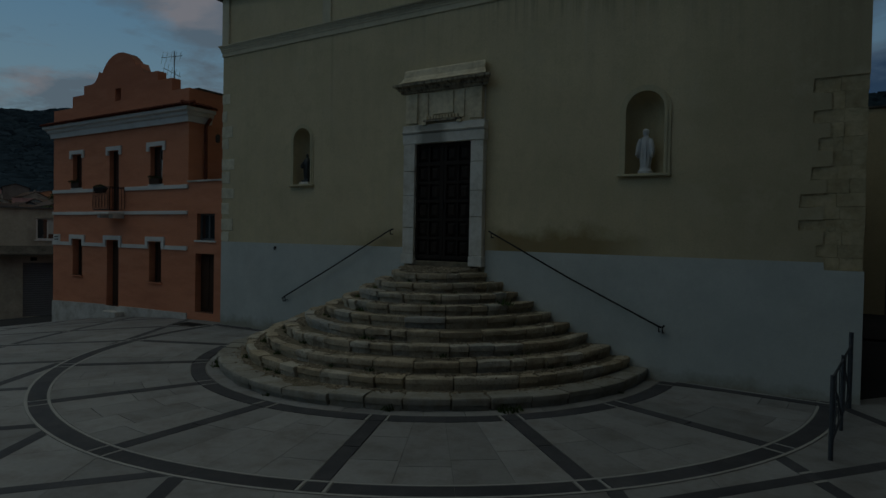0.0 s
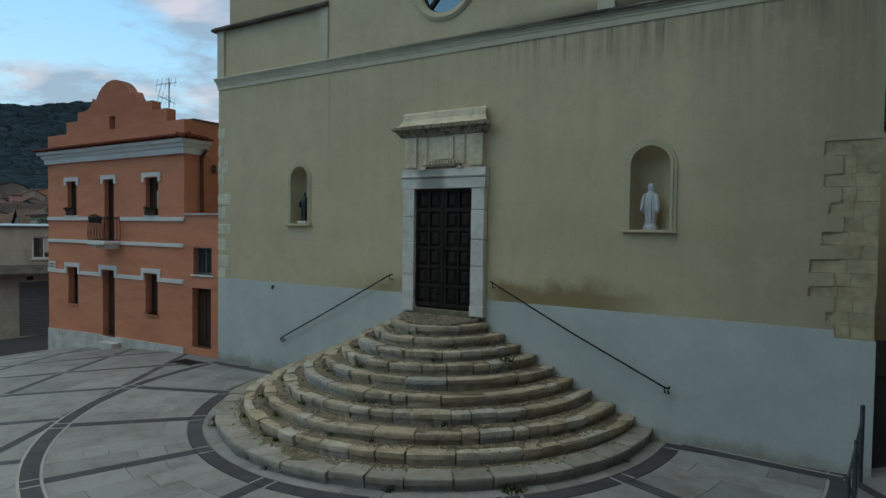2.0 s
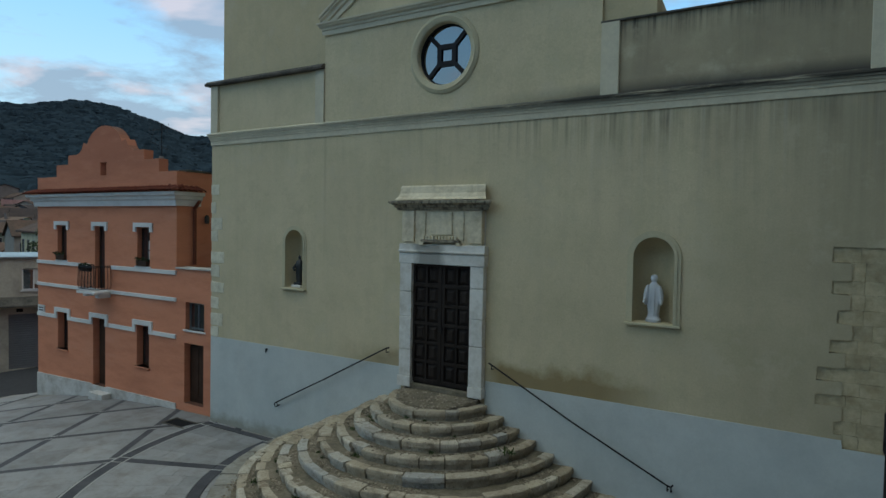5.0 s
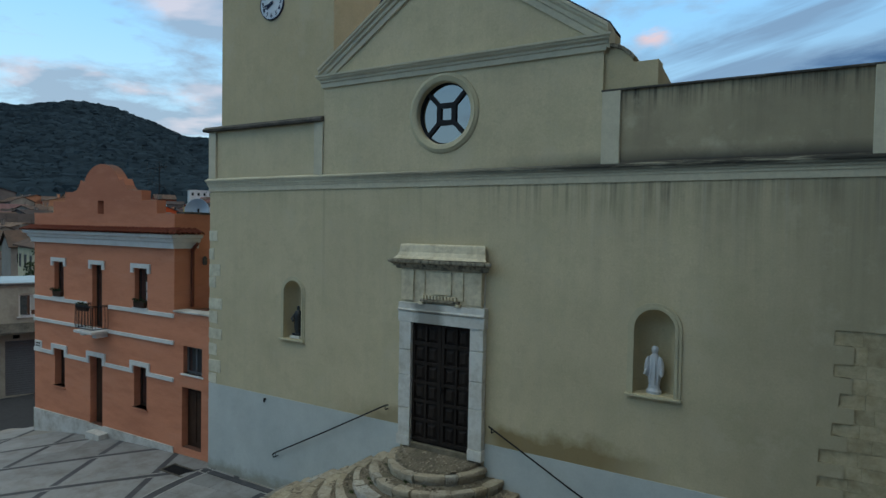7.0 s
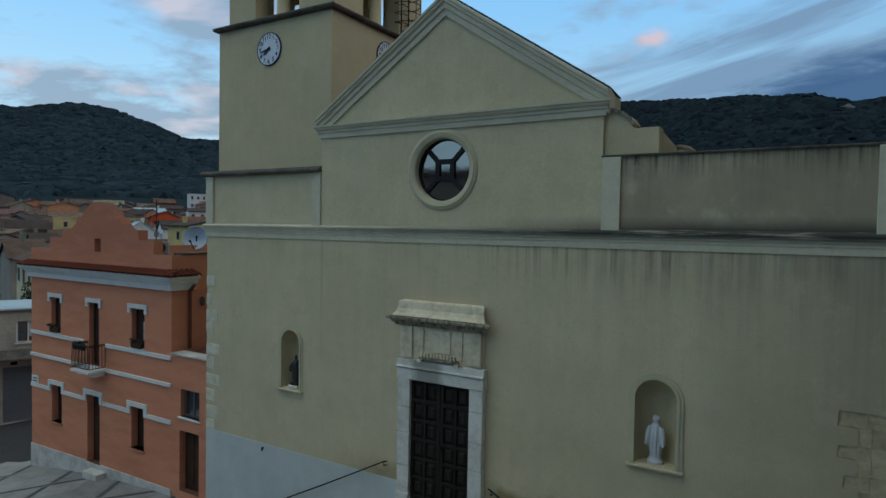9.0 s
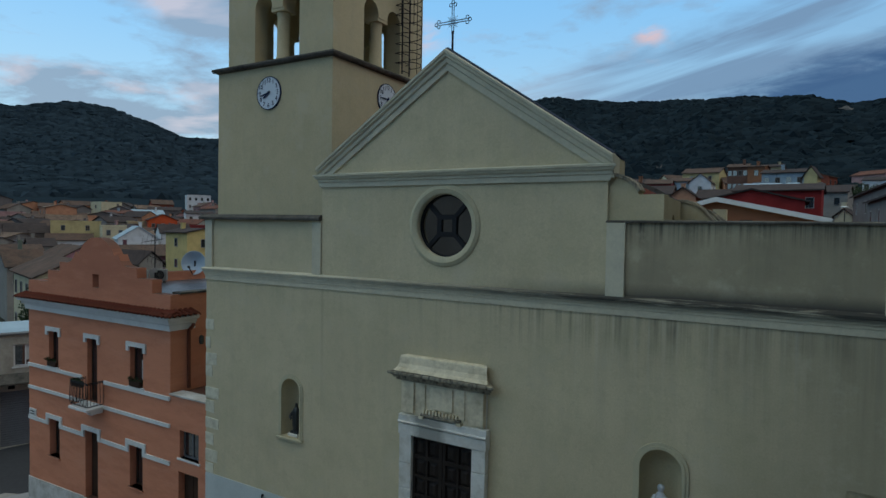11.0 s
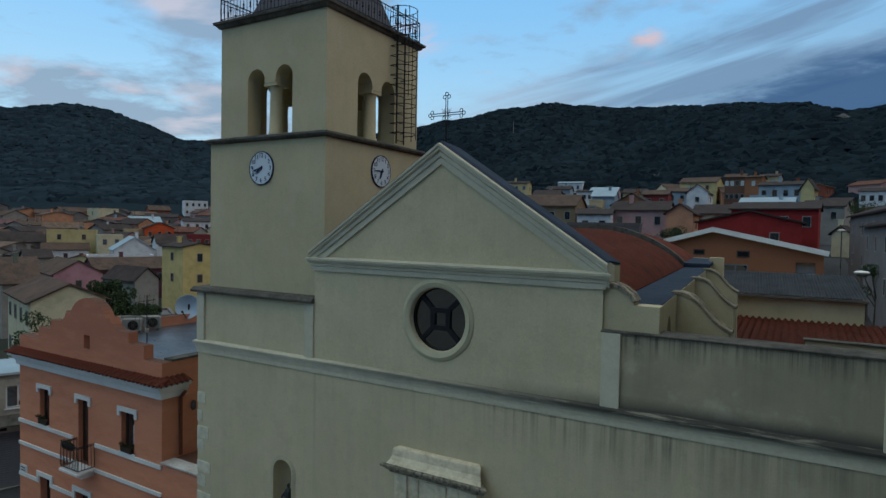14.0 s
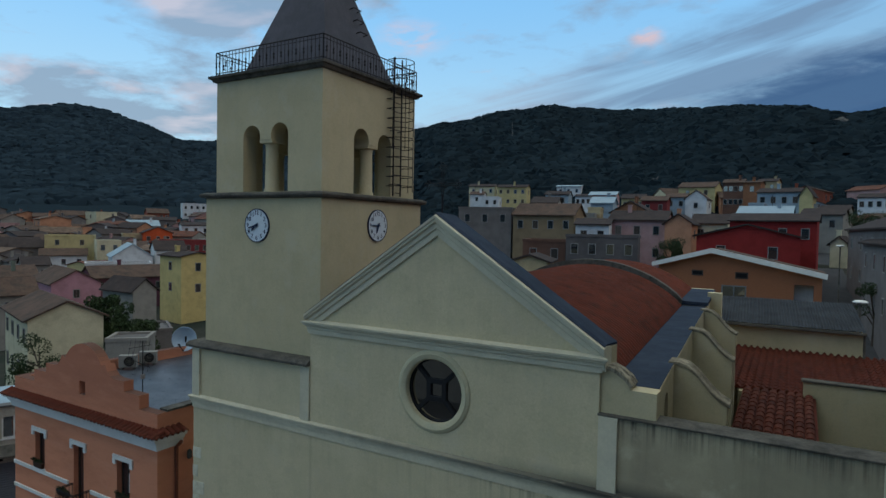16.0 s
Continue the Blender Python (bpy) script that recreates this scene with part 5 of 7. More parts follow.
def pavement():
    rnd = random.Random(21)
    f = Form()
    nx, ny = 44, 20
    for i in range(nx + 1):
        for j in range(ny + 1):
            x, y = -19 + 34 * i / nx, -15 + 15.4 * j / ny
            f.v.append((x, y, plaza_z(x, y) - 0.011))
    f.f = [(i * (ny + 1) + j, (i + 1) * (ny + 1) + j, (i + 1) * (ny + 1) + j + 1, i * (ny + 1) + j + 1) for i in range(nx) for j in range(ny)]
    bed = structure("pavement", f, JOINT, "pale stone paving with dark bands in rings and diamonds")
    step = 22.5
    half = lambda r, w: math.degrees(w / 2 / r)
    # apron next to the steps, the two rings
    for k in range(24):
        a = 180 + 7.5 * k
        slab(sector(4.25, 4.585, a, a + 7.5), PAVER, bed, 0.006)
        slab(sector(7.225, 7.262, a, a + 7.5), LINE, bed, 0.009, 0.001)
        slab(sector(6.94, 6.975, a, a + 7.5), LINE, bed, 0.009, 0.001)
    for r0, r1 in ((4.60, 4.85), (6.98, 7.22)):
        for k in range(9):
            a = 180 + step * k
            for s in range(2):
                if k < 8:
                    slab(sector(r0, r1, a + half(r1, 0.34) + s * (step - 2 * half(r1, 0.34)) / 2, a + half(r1, 0.34) + (s + 1) * (step - 2 * half(r1, 0.34)) / 2), BAND, bed, 0.008, 0.002)
            slab(sector(r0 + 0.0, r1, a - half(r1, 0.22), a + half(r1, 0.22), 2), BAND, bed, 0.008, 0.002)
            for sgn in (-1, 1):
                m = a + sgn * half(r1, 0.28)
                slab(sector(r0, r1, m - half(r1, 0.03), m + half(r1, 0.03), 1), LINE, bed, 0.009, 0.001)
    # radial bars and the slabs between them
    for k in range(9):
        a = 180 + step * k
        P = lambda r, off: (0.05 + r * math.cos(radians(a)) - off * math.sin(radians(a)), RING_Y + r * math.sin(radians(a)) + off * math.cos(radians(a)))
        for r0, r1 in ((4.86, 5.90), (5.91, 6.935)):
            slab([P(r0, -0.10), P(r1, -0.10), P(r1, 0.10), P(r0, 0.10)], BAND, bed, 0.008, 0.003)
        if k == 8:
            break
        cols = 4
        for c in range(cols):
            rows = [4.86] + sorted(rnd.uniform(5.2, 6.6) for _ in range(2)) + [6.935]
            if rows[2] - rows[1] < 0.35:
                rows.pop(2)
            for r0, r1 in zip(rows, rows[1:]):
                g0, g1 = half(r0, 0.22), half(r1, 0.22)
                u = lambda r, q: a + half(r, 0.22) + (step - 2 * half(r, 0.22)) * q / cols
                P2 = lambda r, an: (0.05 + r * math.cos(radians(an)), RING_Y + r * math.sin(radians(an)))
                slab([P2(r0, u(r0, c)), P2(r0, u(r0, c + 0.5)), P2(r0, u(r0, c + 1)), P2(r1, u(r1, c + 1)), P2(r1, u(r1, c + 0.5)), P2(r1, u(r1, c))], PAVER, bed, 0.006)
    # diamonds outside the big ring
    A, B = Vector((-0.552, 0.834)), Vector((0.629, 0.777))
    nA, nB = Vector((-0.834, -0.552)), Vector((-0.777, 0.629))
    M = Matrix(((nA.x, nA.y), (nB.x, nB.y))).inverted()
    at_ = lambda s, t: tuple(M @ Vector((s, t)))
    sa, sb, w = 2.2, 2.2, 0.085
    for i in range(-9, 9):
        for j in range(-9, 10):
            s0, t0 = 7.27 + sa * i, 1.04 + sb * j
            c = at_(s0 + sa / 2, t0 + sb / 2)
            if math.hypot(*c) < 6.0 or c[1] > 1.0 or c[1] < -13 or c[0] < -17.6 or c[0] > 13:
                continue
            slab([at_(s0 - w, t0 - w), at_(s0 - w, t0 + sb - w), at_(s0 + w, t0 + sb - w), at_(s0 + w, t0 - w)], BAND, bed, 0.0, 0.003)
            slab([at_(s0 + w, t0 - w), at_(s0 + w, t0 + w), at_(s0 + sa - w, t0 + w), at_(s0 + sa - w, t0 - w)], BAND, bed, 0.0, 0.003)
            for g0 in (-1, 1):
                e0 = g0 * (w + 0.03)
                slab([at_(s0 - w, t0 + e0 - 0.02), at_(s0 - w, t0 + e0 + 0.02), at_(s0 + w, t0 + e0 + 0.02), at_(s0 + w, t0 + e0 - 0.02)], LINE, bed, 0.003, 0.001)
            cut = rnd.choice((0.35, 0.5, 0.5, 0.65))
            for q0, q1 in ((0, cut), (cut, 1)):
                for p0, p1 in ((0, 0.5), (0.5, 1)):
                    e = lambda p, q: at_(s0 + w + (sa - 2 * w) * p, t0 + w + (sb - 2 * w) * q)
                    slab([e(p0, q0), e(p1, q0), e(p1, q1), e(p0, q1)], PAVER, bed, -0.002)
    # band along the foot of the front
    for x0, x1 in ((4.9, 6.05), (6.05, 7.2)):
        f = lambda x: -0.04 - 0.105 * (x - 4.9)
        slab([(x0, f(x0) - 0.2), (x1, f(x1) - 0.2), (x1, f(x1)), (x0, f(x0))], BAND, bed, 0.012)
        slab([(x0, f(x0) + 0.015), (x1, f(x1) + 0.015), (x1, f(x1) + 0.06), (x0, f(x0) + 0.06)], LINE, bed, 0.012, 0.001)
    for k in range(6):
        x0 = -6.9 + 0.42 * k
        slab([(x0, -0.30), (x0 + 0.42, -0.30), (x0 + 0.42, -0.18), (x0, -0.18)], BAND, bed, 0.012)


LINE = surface("white_paving_line", (0.345, 0.345, 0.335), 0.75, 0.08, 18, 1.0, 0.15)
JOINT = surface("paving_joint", (0.25, 0.24, 0.22), 0.95, 0.15, 20, 1, 0.3)
pavement()

# ---- nave, buttresses and roofs behind the front ----
SK = -1.23 / 18.8             # the nave runs back slightly askew


def nx(x, y):
    return x + SK * y


def skew(f):
    f.v = [(nx(x, y), y, z) for x, y, z in f.v]
    return f


# scroll between gable and gutter block, in the plane of the front
scroll = [(3.25, 8.95), (4.17, 8.95), (4.17, 9.45), (3.76, 9.45), (3.74, 9.50), (3.66, 9.60), (3.54, 9.69), (3.40, 9.75), (3.25, 9.77)]
part("scroll_wall", Form().plate(scroll, [], 0.04, 0.40), TOWER_PLASTER, church)
curve = [(3.24, 9.765), (3.40, 9.745), (3.54, 9.685), (3.66, 9.595), (3.75, 9.49), (3.79, 9.52), (3.71, 9.64), (3.58, 9.74), (3.42, 9.81), (3.24, 9.83)]
part("scroll_coping", Form().plate(curve, [], 0.0, 0.42), CORNICE_STONE, church, "weathered curved coping", bevel=0.01)

part("nave_wall", skew(Form().plate(rect(0.4, 19.0, 5.5, 9.44), [arch(1.15, 1.75, 8.0, 8.85, 8)], 4.17, 3.82, to3=lambda u, v, d: (d, u, v))), TOWER_PLASTER, church)
part("nave_window", skew(Form().plate(arch(1.12, 1.78, 7.98, 8.85, 8), [], 3.97, 3.95, to3=lambda u, v, d: (d, u, v))), GLASS, church, "narrow round-headed window")
part("nave_wall", skew(Form().box(-4.4, -4.05, 0.4, 19.0, 7.0, 9.44)), TOWER_PLASTER, church)
part("nave_wall", skew(Form().box(-4.4, 4.17, 18.9, 19.2, 5.0, 9.6)), TOWER_PLASTER, church)
part("gutter_roof", skew(Form().add([(3.30, 0.41, 9.38), (4.16, 0.41, 9.40), (4.16, 13.3, 9.40), (3.30, 13.3, 9.38), (3.30, 0.41, 9.44), (4.16, 0.41, 9.455), (4.16, 13.3, 9.455), (3.30, 13.3, 9.44)],
     [(3, 2, 1, 0), (4, 5, 6, 7), (0, 1, 5, 4), (1, 2, 6, 5), (2, 3, 7, 6), (3, 0, 4, 7)])), LEAD, church, "blue-grey membrane gutter roof", bevel=0.01)
part("gutter_roof", skew(Form().box(3.10, 4.22, 13.34, 18.9, 9.46, 9.60)), LEAD, church, bevel=0.01)
part("gutter_block", Form().box(3.74, 4.17, 0.39, 0.42, 8.9, 9.4), TOWER_PLASTER, church)


def barrel(y0, y1, rise, lift, half=3.42):
    """A low vaulted tiled roof in one sheet: ridges of tiles run up the curve, courses lap."""
    f = Form()
    n, rows = 40, int((y1 - y0) / 0.21)
    ys = []
    for k in range(rows):
        a, b = y0 + (y1 - y0) * k / rows, y0 + (y1 - y0) * (k + 1) / rows
        ys += [(a, 0.0), (a + (b - a) * 0.25, 0.045), (a + (b - a) * 0.6, 0.045), (a + (b - a) * 0.85, 0.0)]
    ys.append((y1, 0.0))
    m = len(ys)
    for i in range(n + 1):
        u = -1 + 2 * i / n
        x, z = -0.06 + half * u, 9.40 + lift + rise * (1 - u * u) ** 0.85
        f.v += [(x, y, z + h_ + 0.014 * (i % 2)) for y, h_ in ys]
    f.f = [(i * m + j, (i + 1) * m + j, (i + 1) * m + j + 1, i * m + j + 1) for i in range(n) for j in range(m - 1)]
    return skew(f)


part("nave_roof", barrel(0.33, 13.2, 1.32, 0.02), TERRACOTTA, church, "red tiled vaulted roof", smooth=True)
part("nave_roof", barrel(13.5, 18.9, 1.25, 0.06), TERRACOTTA, church, smooth=True)
rib = Form()
for i in range(30):
    u0, u1 = i / 30, (i + 1) / 30
    pts = []
    for u in (u0, u1):
        a = -1 + 2 * u
        pts.append((-0.06 + 3.42 * a, 9.42 + 1.34 * (1 - a * a) ** 0.85))
    (xa, za), (xb, zb) = pts
    rib.add([(xa, 13.2, za), (xb, 13.2, zb), (xb, 13.55, zb), (xa, 13.55, za), (xa, 13.2, za + 0.22), (xb, 13.2, zb + 0.22), (xb, 13.55, zb + 0.22), (xa, 13.55, za + 0.22)],
            [(3, 2, 1, 0), (4, 5, 6, 7), (0, 1, 5, 4), (2, 3, 7, 6)])
part("roof_rib", skew(rib), COPING, church, "dark curved rib across the roof")


CRUMBLE = surface("crumbling_coping", (0.25, 0.215, 0.155), 0.97, 0.3, 8, 2.0, 1.0, second=(0.08, 0.07, 0.055), amount=0.9)


def buttress(y):
    x0 = nx(4.17, y)
    prof = [(x0 - 0.1, 4.5), (x0 + 1.0, 4.5), (x0 + 1.0, 8.72), (x0 + 0.86, 8.80), (x0 + 0.70, 8.94), (x0 + 0.56, 9.10), (x0 + 0.42, 9.26), (x0 + 0.26, 9.38), (x0 + 0.1, 9.42), (x0 - 0.1, 9.42)]
    b = part("buttress", Form().plate(prof, [], y - 0.2, y + 0.2), TOWER_PLASTER, church, "scrolled plaster buttress")
    top = prof[2:]
    cop = [(x, z + 0.07) for x, z in top[::-1]] + [(x0 + 1.05, 8.78)] + [(x0 + 1.05, 8.70)] + [(x, z - 0.005) for x, z in top]
    part("coping", Form().plate(cop, [], y - 0.235, y + 0.235), CRUMBLE, b, bevel=0.015)


for y in (2.9, 7.6, 12.3):
    buttress(y)
part("end_pier", Form().box(nx(4.1, 15.8), nx(4.1, 15.8) + 0.5, 15.6, 16.0, 6, 9.75), TOWER_PLASTER, church)


def tile_field(x0, x1, y0, y1, z0, z1, pitch=0.26):
    """Barrel tiles in ridges that run from y0 (low, z0) to y1 (high, z1), lapped every 0.42 m."""
    f = Form()
    n = int((x1 - x0) / pitch)
    rows = max(1, int((y1 - y0) / 0.42))
    for i in range(n):
        xa = x0 + (x1 - x0) * i / n
        w = (x1 - x0) / n
        for k in range(rows):
            ya, yb = y0 + (y1 - y0) * k / rows, y0 + (y1 - y0) * (k + 1) / rows
            za, zb = z0 + (z1 - z0) * k / rows, z0 + (z1 - z0) * (k + 1) / rows
            prof = [(0, 0), (0.12, 0.07), (0.3, 0.115), (0.5, 0.07), (0.68, 0.0), (0.84, -0.02), (1, 0)]
            base = len(f.v)
            for y, z, lift in ((ya, za, 0.03), (yb + 0.03, zb, 0.0)):
                f.v += [(xa + w * u, y, z + h_ * 0.9 + lift) for u, h_ in prof]
            m = len(prof)
            f.f += [(base + j, base + j + 1, base + m + j + 1, base + m + j) for j in range(m - 1)]
            f.v += [(xa + w * u, ya, za - 0.03) for u, h_ in prof]
            f.f += [(base + 2 * m + j, base + 2 * m + j + 1, base + j + 1, base + j) for j in range(m - 1)]
    return f


TILE_SINGLE = surface("single_roof_tile", (0.115, 0.032, 0.020), 0.9, 0.18, 10, 1.2, 0.4, second=(0.065, 0.03, 0.022), amount=0.8, object_random=0.3)
aisle = thing("annex", "low church annex with red barrel-tile roofs and cream walls", "annex")
bed = part("tile_roof", Form().add([(4.55, 7.2, 6.21), (6.75, 7.2, 6.21), (6.75, 13.75, 6.58), (4.55, 13.75, 6.58)], [(0, 1, 2, 3)]), TERRACOTTA, aisle, "weathered red barrel tiles")
one = [(math.cos(radians(a)) * 0.12, math.sin(radians(a)) * 0.10) for a in range(0, 181, 30)]
one += [(u * 0.86, v * 0.86 - 0.002) for u, v in one[::-1]]
tile_mesh = mesh_of(Form().sweep(one, (0, 0, 0.03), (0, 0.46, 0.026), (1, 0, 0), (0, 0, 1)), TILE_SINGLE, "tile", smooth=True)
trnd = random.Random(6)
for i in range(8):
    for k in range(15):
        ob = new("tile", tile_mesh)
        ob.parent = bed
        ob.matrix_basis = pose(4.70 + 0.265 * i, 7.2 + 0.437 * k, 6.22 + 0.0247 * k, 0, 0, trnd.uniform(-1.5, 1.5))
tagged(part("tile_roof", tile_field(3.2, 14.0, 14.05, 21.55, 6.55, 6.80), TERRACOTTA, aisle, "weathered red barrel tiles", smooth=True), kind="stuff")
tagged(part("tile_roof", tile_field(6.45, 7.3, 7.2, 8.4, 6.1, 6.2), TERRACOTTA, aisle, smooth=True), kind="stuff")
part("wall", Form().box(6.38, 14.0, 13.72, 14.02, -1.5, 7.10), TOWER_PLASTER, aisle)
part("wall", Form().box(4.4, 6.80, 13.76, 14.0, 3.0, 6.5), TOWER_PLASTER, aisle)
part("wall", Form().box(6.45, 6.70, 8.4, 13.72, 3.0, 6.12), TOWER_PLASTER, aisle)
part("coping", Form().box(6.32, 14.05, 13.66, 14.08, 7.10, 7.17), COPING, aisle, bevel=0.012)
part("yard_roof", Form().box(6.8, XR - 0.4, BACK, 13.7, 2.8, 3.0), COPING, aisle)

shed = thing("shed", "cream walled shed with grey corrugated roof", "shed")
f = Form()
n = 200
for i in range(n + 1):
    x = 2.55 + (8.75 - 2.55) * i / n
    b = (0.0, 0.05, 0.055, 0.005)[i % 4]
    f.v += [(x - 0.0, 21.35, 7.93 + b), (x - 0.25, 25.7, 8.72 + b)]
f.f = [(2 * i, 2 * i + 2, 2 * i + 3, 2 * i + 1) for i in range(n)]
part("roof", f, surface("corrugated_cement", (0.055, 0.060, 0.068), 0.9, 0.2, 6, 0.8, 0.3, second=(0.035, 0.038, 0.043), amount=0.8, spec=0.03), shed, "grey corrugated sheets")
part("gutter", Form().box(2.5, 8.75, 21.28, 21.42, 7.80, 7.92), COPING, shed, bevel=0.02)
part("wall", Form().box(2.6, 8.65, 21.6, 29, 1.0, 7.9), TOWER_PLASTER, shed)
part("drainpipe", Form().rod((8.68, 21.5, 7.8), (8.68, 21.5, 3.0), 0.05), COPING, shed)

# ---- clocks ----
DIAL = surface("white_clock_dial", (0.62, 0.68, 0.74), 0.5, 0.05, 20, 2, 0)
DIAL_BLUE = surface("blue_black_paint", (0.02, 0.03, 0.07), 0.6, 0.1, 20, 2, 0)


def letters(text, size, m, material, parent, name="numeral"):
    c = bpy.data.curves.new(name, 'FONT')
    c.body, c.size, c.align_x, c.align_y, c.extrude = text, size, 'CENTER', 'CENTER', 0.003
    tmp = new("lettering", c)
    bpy.context.view_layer.update()
    me = bpy.data.meshes.new_from_object(tmp.evaluated_get(bpy.context.evaluated_depsgraph_get()))
    bpy.data.objects.remove(tmp)
    me.materials.clear()
    me.materials.append(material)
    ob = new(name, me)
    ob.parent = parent
    ob.matrix_basis = m
    return ob


def clock(m, hour, minute):
    """A wall clock facing local -y, centre at the origin."""
    r = 0.395
    dial = Form().plate(arc(0, 0, r, 0, 360, 40)[:-1], [], -0.03, 0.02)
    c = part("clock", dial, DIAL, church, "white clock dial with dark rim and numerals", at=m)
    part("rim", ring_form(0, 0, [(r - 0.008, -0.036), (r + 0.012, -0.036), (r + 0.014, 0.02), (r - 0.010, 0.02)], 40), DIAL_BLUE, c, "dark blue rim")
    for k in range(1, 13):
        a = radians(90 - 30 * k)
        letters(str(k), 0.15, pose(0.305 * math.cos(a), -0.036, 0.305 * math.sin(a), 90, 0, 0), DIAL_BLUE, c)
    for turn, length, w, nm in ((hour, 0.22, 0.03, "hour_pointer"), (minute, 0.31, 0.02, "minute_pointer")):
        a = radians(90 - turn)
        d, s = Vector((math.cos(a), 0, math.sin(a))), Vector((-math.sin(a), 0, math.cos(a)))
        q = [-d * 0.07 + s * w * 0.7, d * length, -d * 0.07 - s * w * 0.7, d * length * 0.7 + s * w, d * length * 0.7 - s * w]
        f = Form().add([p + Vector((0, y, 0)) for y in (-0.055, -0.048) for p in (q[0], q[3], q[1], q[4], q[2])], [(0, 1, 2, 3, 4), (9, 8, 7, 6, 5)])
        part(nm, f, DIAL_BLUE, c)
    part("boss", Form().rod((0, -0.06, 0), (0, -0.03, 0), 0.035, n=12), DIAL_BLUE, c)


clock(pose(-5.24, 0.26, 12.06), 232, 256)
clock(pose(-3.22, 2.36, 12.11, 0, 0, 90), 203, 270)


# ---- ladder, cross, rails, statues ----
def ladder():
    f = Form()
    x, y0, y1 = -3.14, 2.92, 3.26
    f.rod((x, y0, 12.9), (x, y0, 16.5), 0.02).rod((x, y1, 12.9), (x, y1, 16.5), 0.02)
    for i in range(15):
        z = 12.98 + i * 0.235
        f.rod((x, y0, z), (x, y1, z), 0.011, n=6)
    cy, r = 3.09, 0.38
    for i in range(14):
        z = 13.15 + i * 0.25
        pts = [(x + 0.04 + r * math.sin(radians(a)), cy - r * math.cos(radians(a)), z) for a in range(-20, 201, 20)]
        f.path([(x, y0, z)] + pts + [(x, y1, z)], 0.011, 5)
    for a in (10, 60, 120, 170):
        px_, py_ = x + 0.04 + r * math.sin(radians(a)), cy - r * math.cos(radians(a))
        f.rod((px_, py_, 14.1 if a < 90 else 13.0), (px_, py_, 16.42), 0.010, n=5)
    for z in (13.2, 14.6, 15.6):
        f.rod((-3.28, y0, z), (x, y0, z), 0.012, n=5).rod((-3.28, y1, z), (x, y1, z), 0.012, n=5)
    part("caged_ladder", f, IRON, church, "dark iron ladder in a safety cage")


ladder()


def cross():
    c = thing("iron_cross", "thin wrought-iron cross with trefoil ends on the gable", "cross", at=pose(0.02, 0.12, 0))
    f = Form()
    f.rod((0, 0, 12.25), (0, 0, 12.75), 0.022)
    for s in (-0.022, 0.022):
        f.rod((s, 0, 12.7), (s, 0, 13.24), 0.009, n=6)
        f.rod((-0.30, 0, 12.93 + s), (0.30, 0, 12.93 + s), 0.009, n=6)
    part("shaft", f, IRON, c)
    for (x, z), d in (((0, 13.24), 90), ((-0.30, 12.93), 180), ((0.30, 12.93), 0)):
        g = Form()
        u = Vector((math.cos(radians(d)), 0, math.sin(radians(d))))
        v = Vector((-u.z, 0, u.x))
        for o in (u * 0.085, u * 0.03 + v * 0.05, u * 0.03 - v * 0.05):
            q = Vector((x, 0, z)) + o
            g.path([(q.x + 0.035 * math.cos(radians(a)), 0, q.z + 0.035 * math.sin(radians(a))) for a in range(0, 361, 40)], 0.008, 5)
        part("trefoil", g, IRON, c)
    g = Form()
    for a in range(0, 360, 15):
        if a % 90:
            l = 0.16 if a % 45 == 0 else 0.12
            g.rod((0.03 * math.cos(radians(a)), 0, 12.93 + 0.03 * math.sin(radians(a))), (l * math.cos(radians(a)), 0, 12.93 + l * math.sin(radians(a))), 0.004, n=4)
    part("rays", g, IRON, c)


cross()


def handrail(pts, group):
    h = thing("handrail", "thin black iron handrail fixed to the church wall", "handrail", group)
    y = -0.11
    part("bar", Form().path([(x, y, z) for x, z in pts], 0.016, 8), IRON, h)
    for x, z in (pts[1], pts[len(pts) // 2], pts[-2]):
        part("bracket", Form().path([(x, y, z - 0.01), (x, y, z - 0.09), (x, 0.0, z - 0.10)], 0.011, 6), IRON, h)


handrail([(1.20, 2.66), (1.26, 2.63), (2.93, 1.79), (4.60, 1.02), (4.66, 1.01), (4.69, 1.05)], "handrails beside the steps")
handrail([(-1.22, 2.68), (-1.30, 2.66), (-3.00, 1.76), (-4.60, 0.94), (-4.67, 0.90), (-4.70, 0.86)], "handrails beside the steps")

STATUE_WHITE = surface("white_marble_statue", (0.52, 0.545, 0.57), 0.6, 0.06, 14, 2, 0.2)
STATUE_DARK = surface("dark_bronze_statue", (0.022, 0.025, 0.026), 0.5, 0.2, 14, 2, 0.25, spec=0.5)


def robed(f, h, w):
    """A standing robed figure as plain turned shapes."""
    prof = [(0.9, 0.0), (0.92, 0.03), (0.80, 0.05), (0.78, 0.15), (0.86, 0.17), (0.95, 0.3), (1.0, 0.5), (1.08, 0.62), (1.0, 0.72), (0.78, 0.80), (0.42, 0.845), (0.30, 0.865), (0.36, 0.90), (0.37, 0.94), (0.28, 0.98), (0.08, 1.0)]
    f.lathe([(r * w, z * h) for r, z in prof], 20, squash=0.75)
    n = len(f.v)
    f.v = [(x * (1 + 0.05 * math.sin(7 * math.atan2(y, x))) if z < 0.8 * h else x, y * (1 + 0.08 * math.sin(7 * math.atan2(y, x) + 1)) if z < 0.8 * h else y, z) for x, y, z in f.v]
    return f


a = Form()
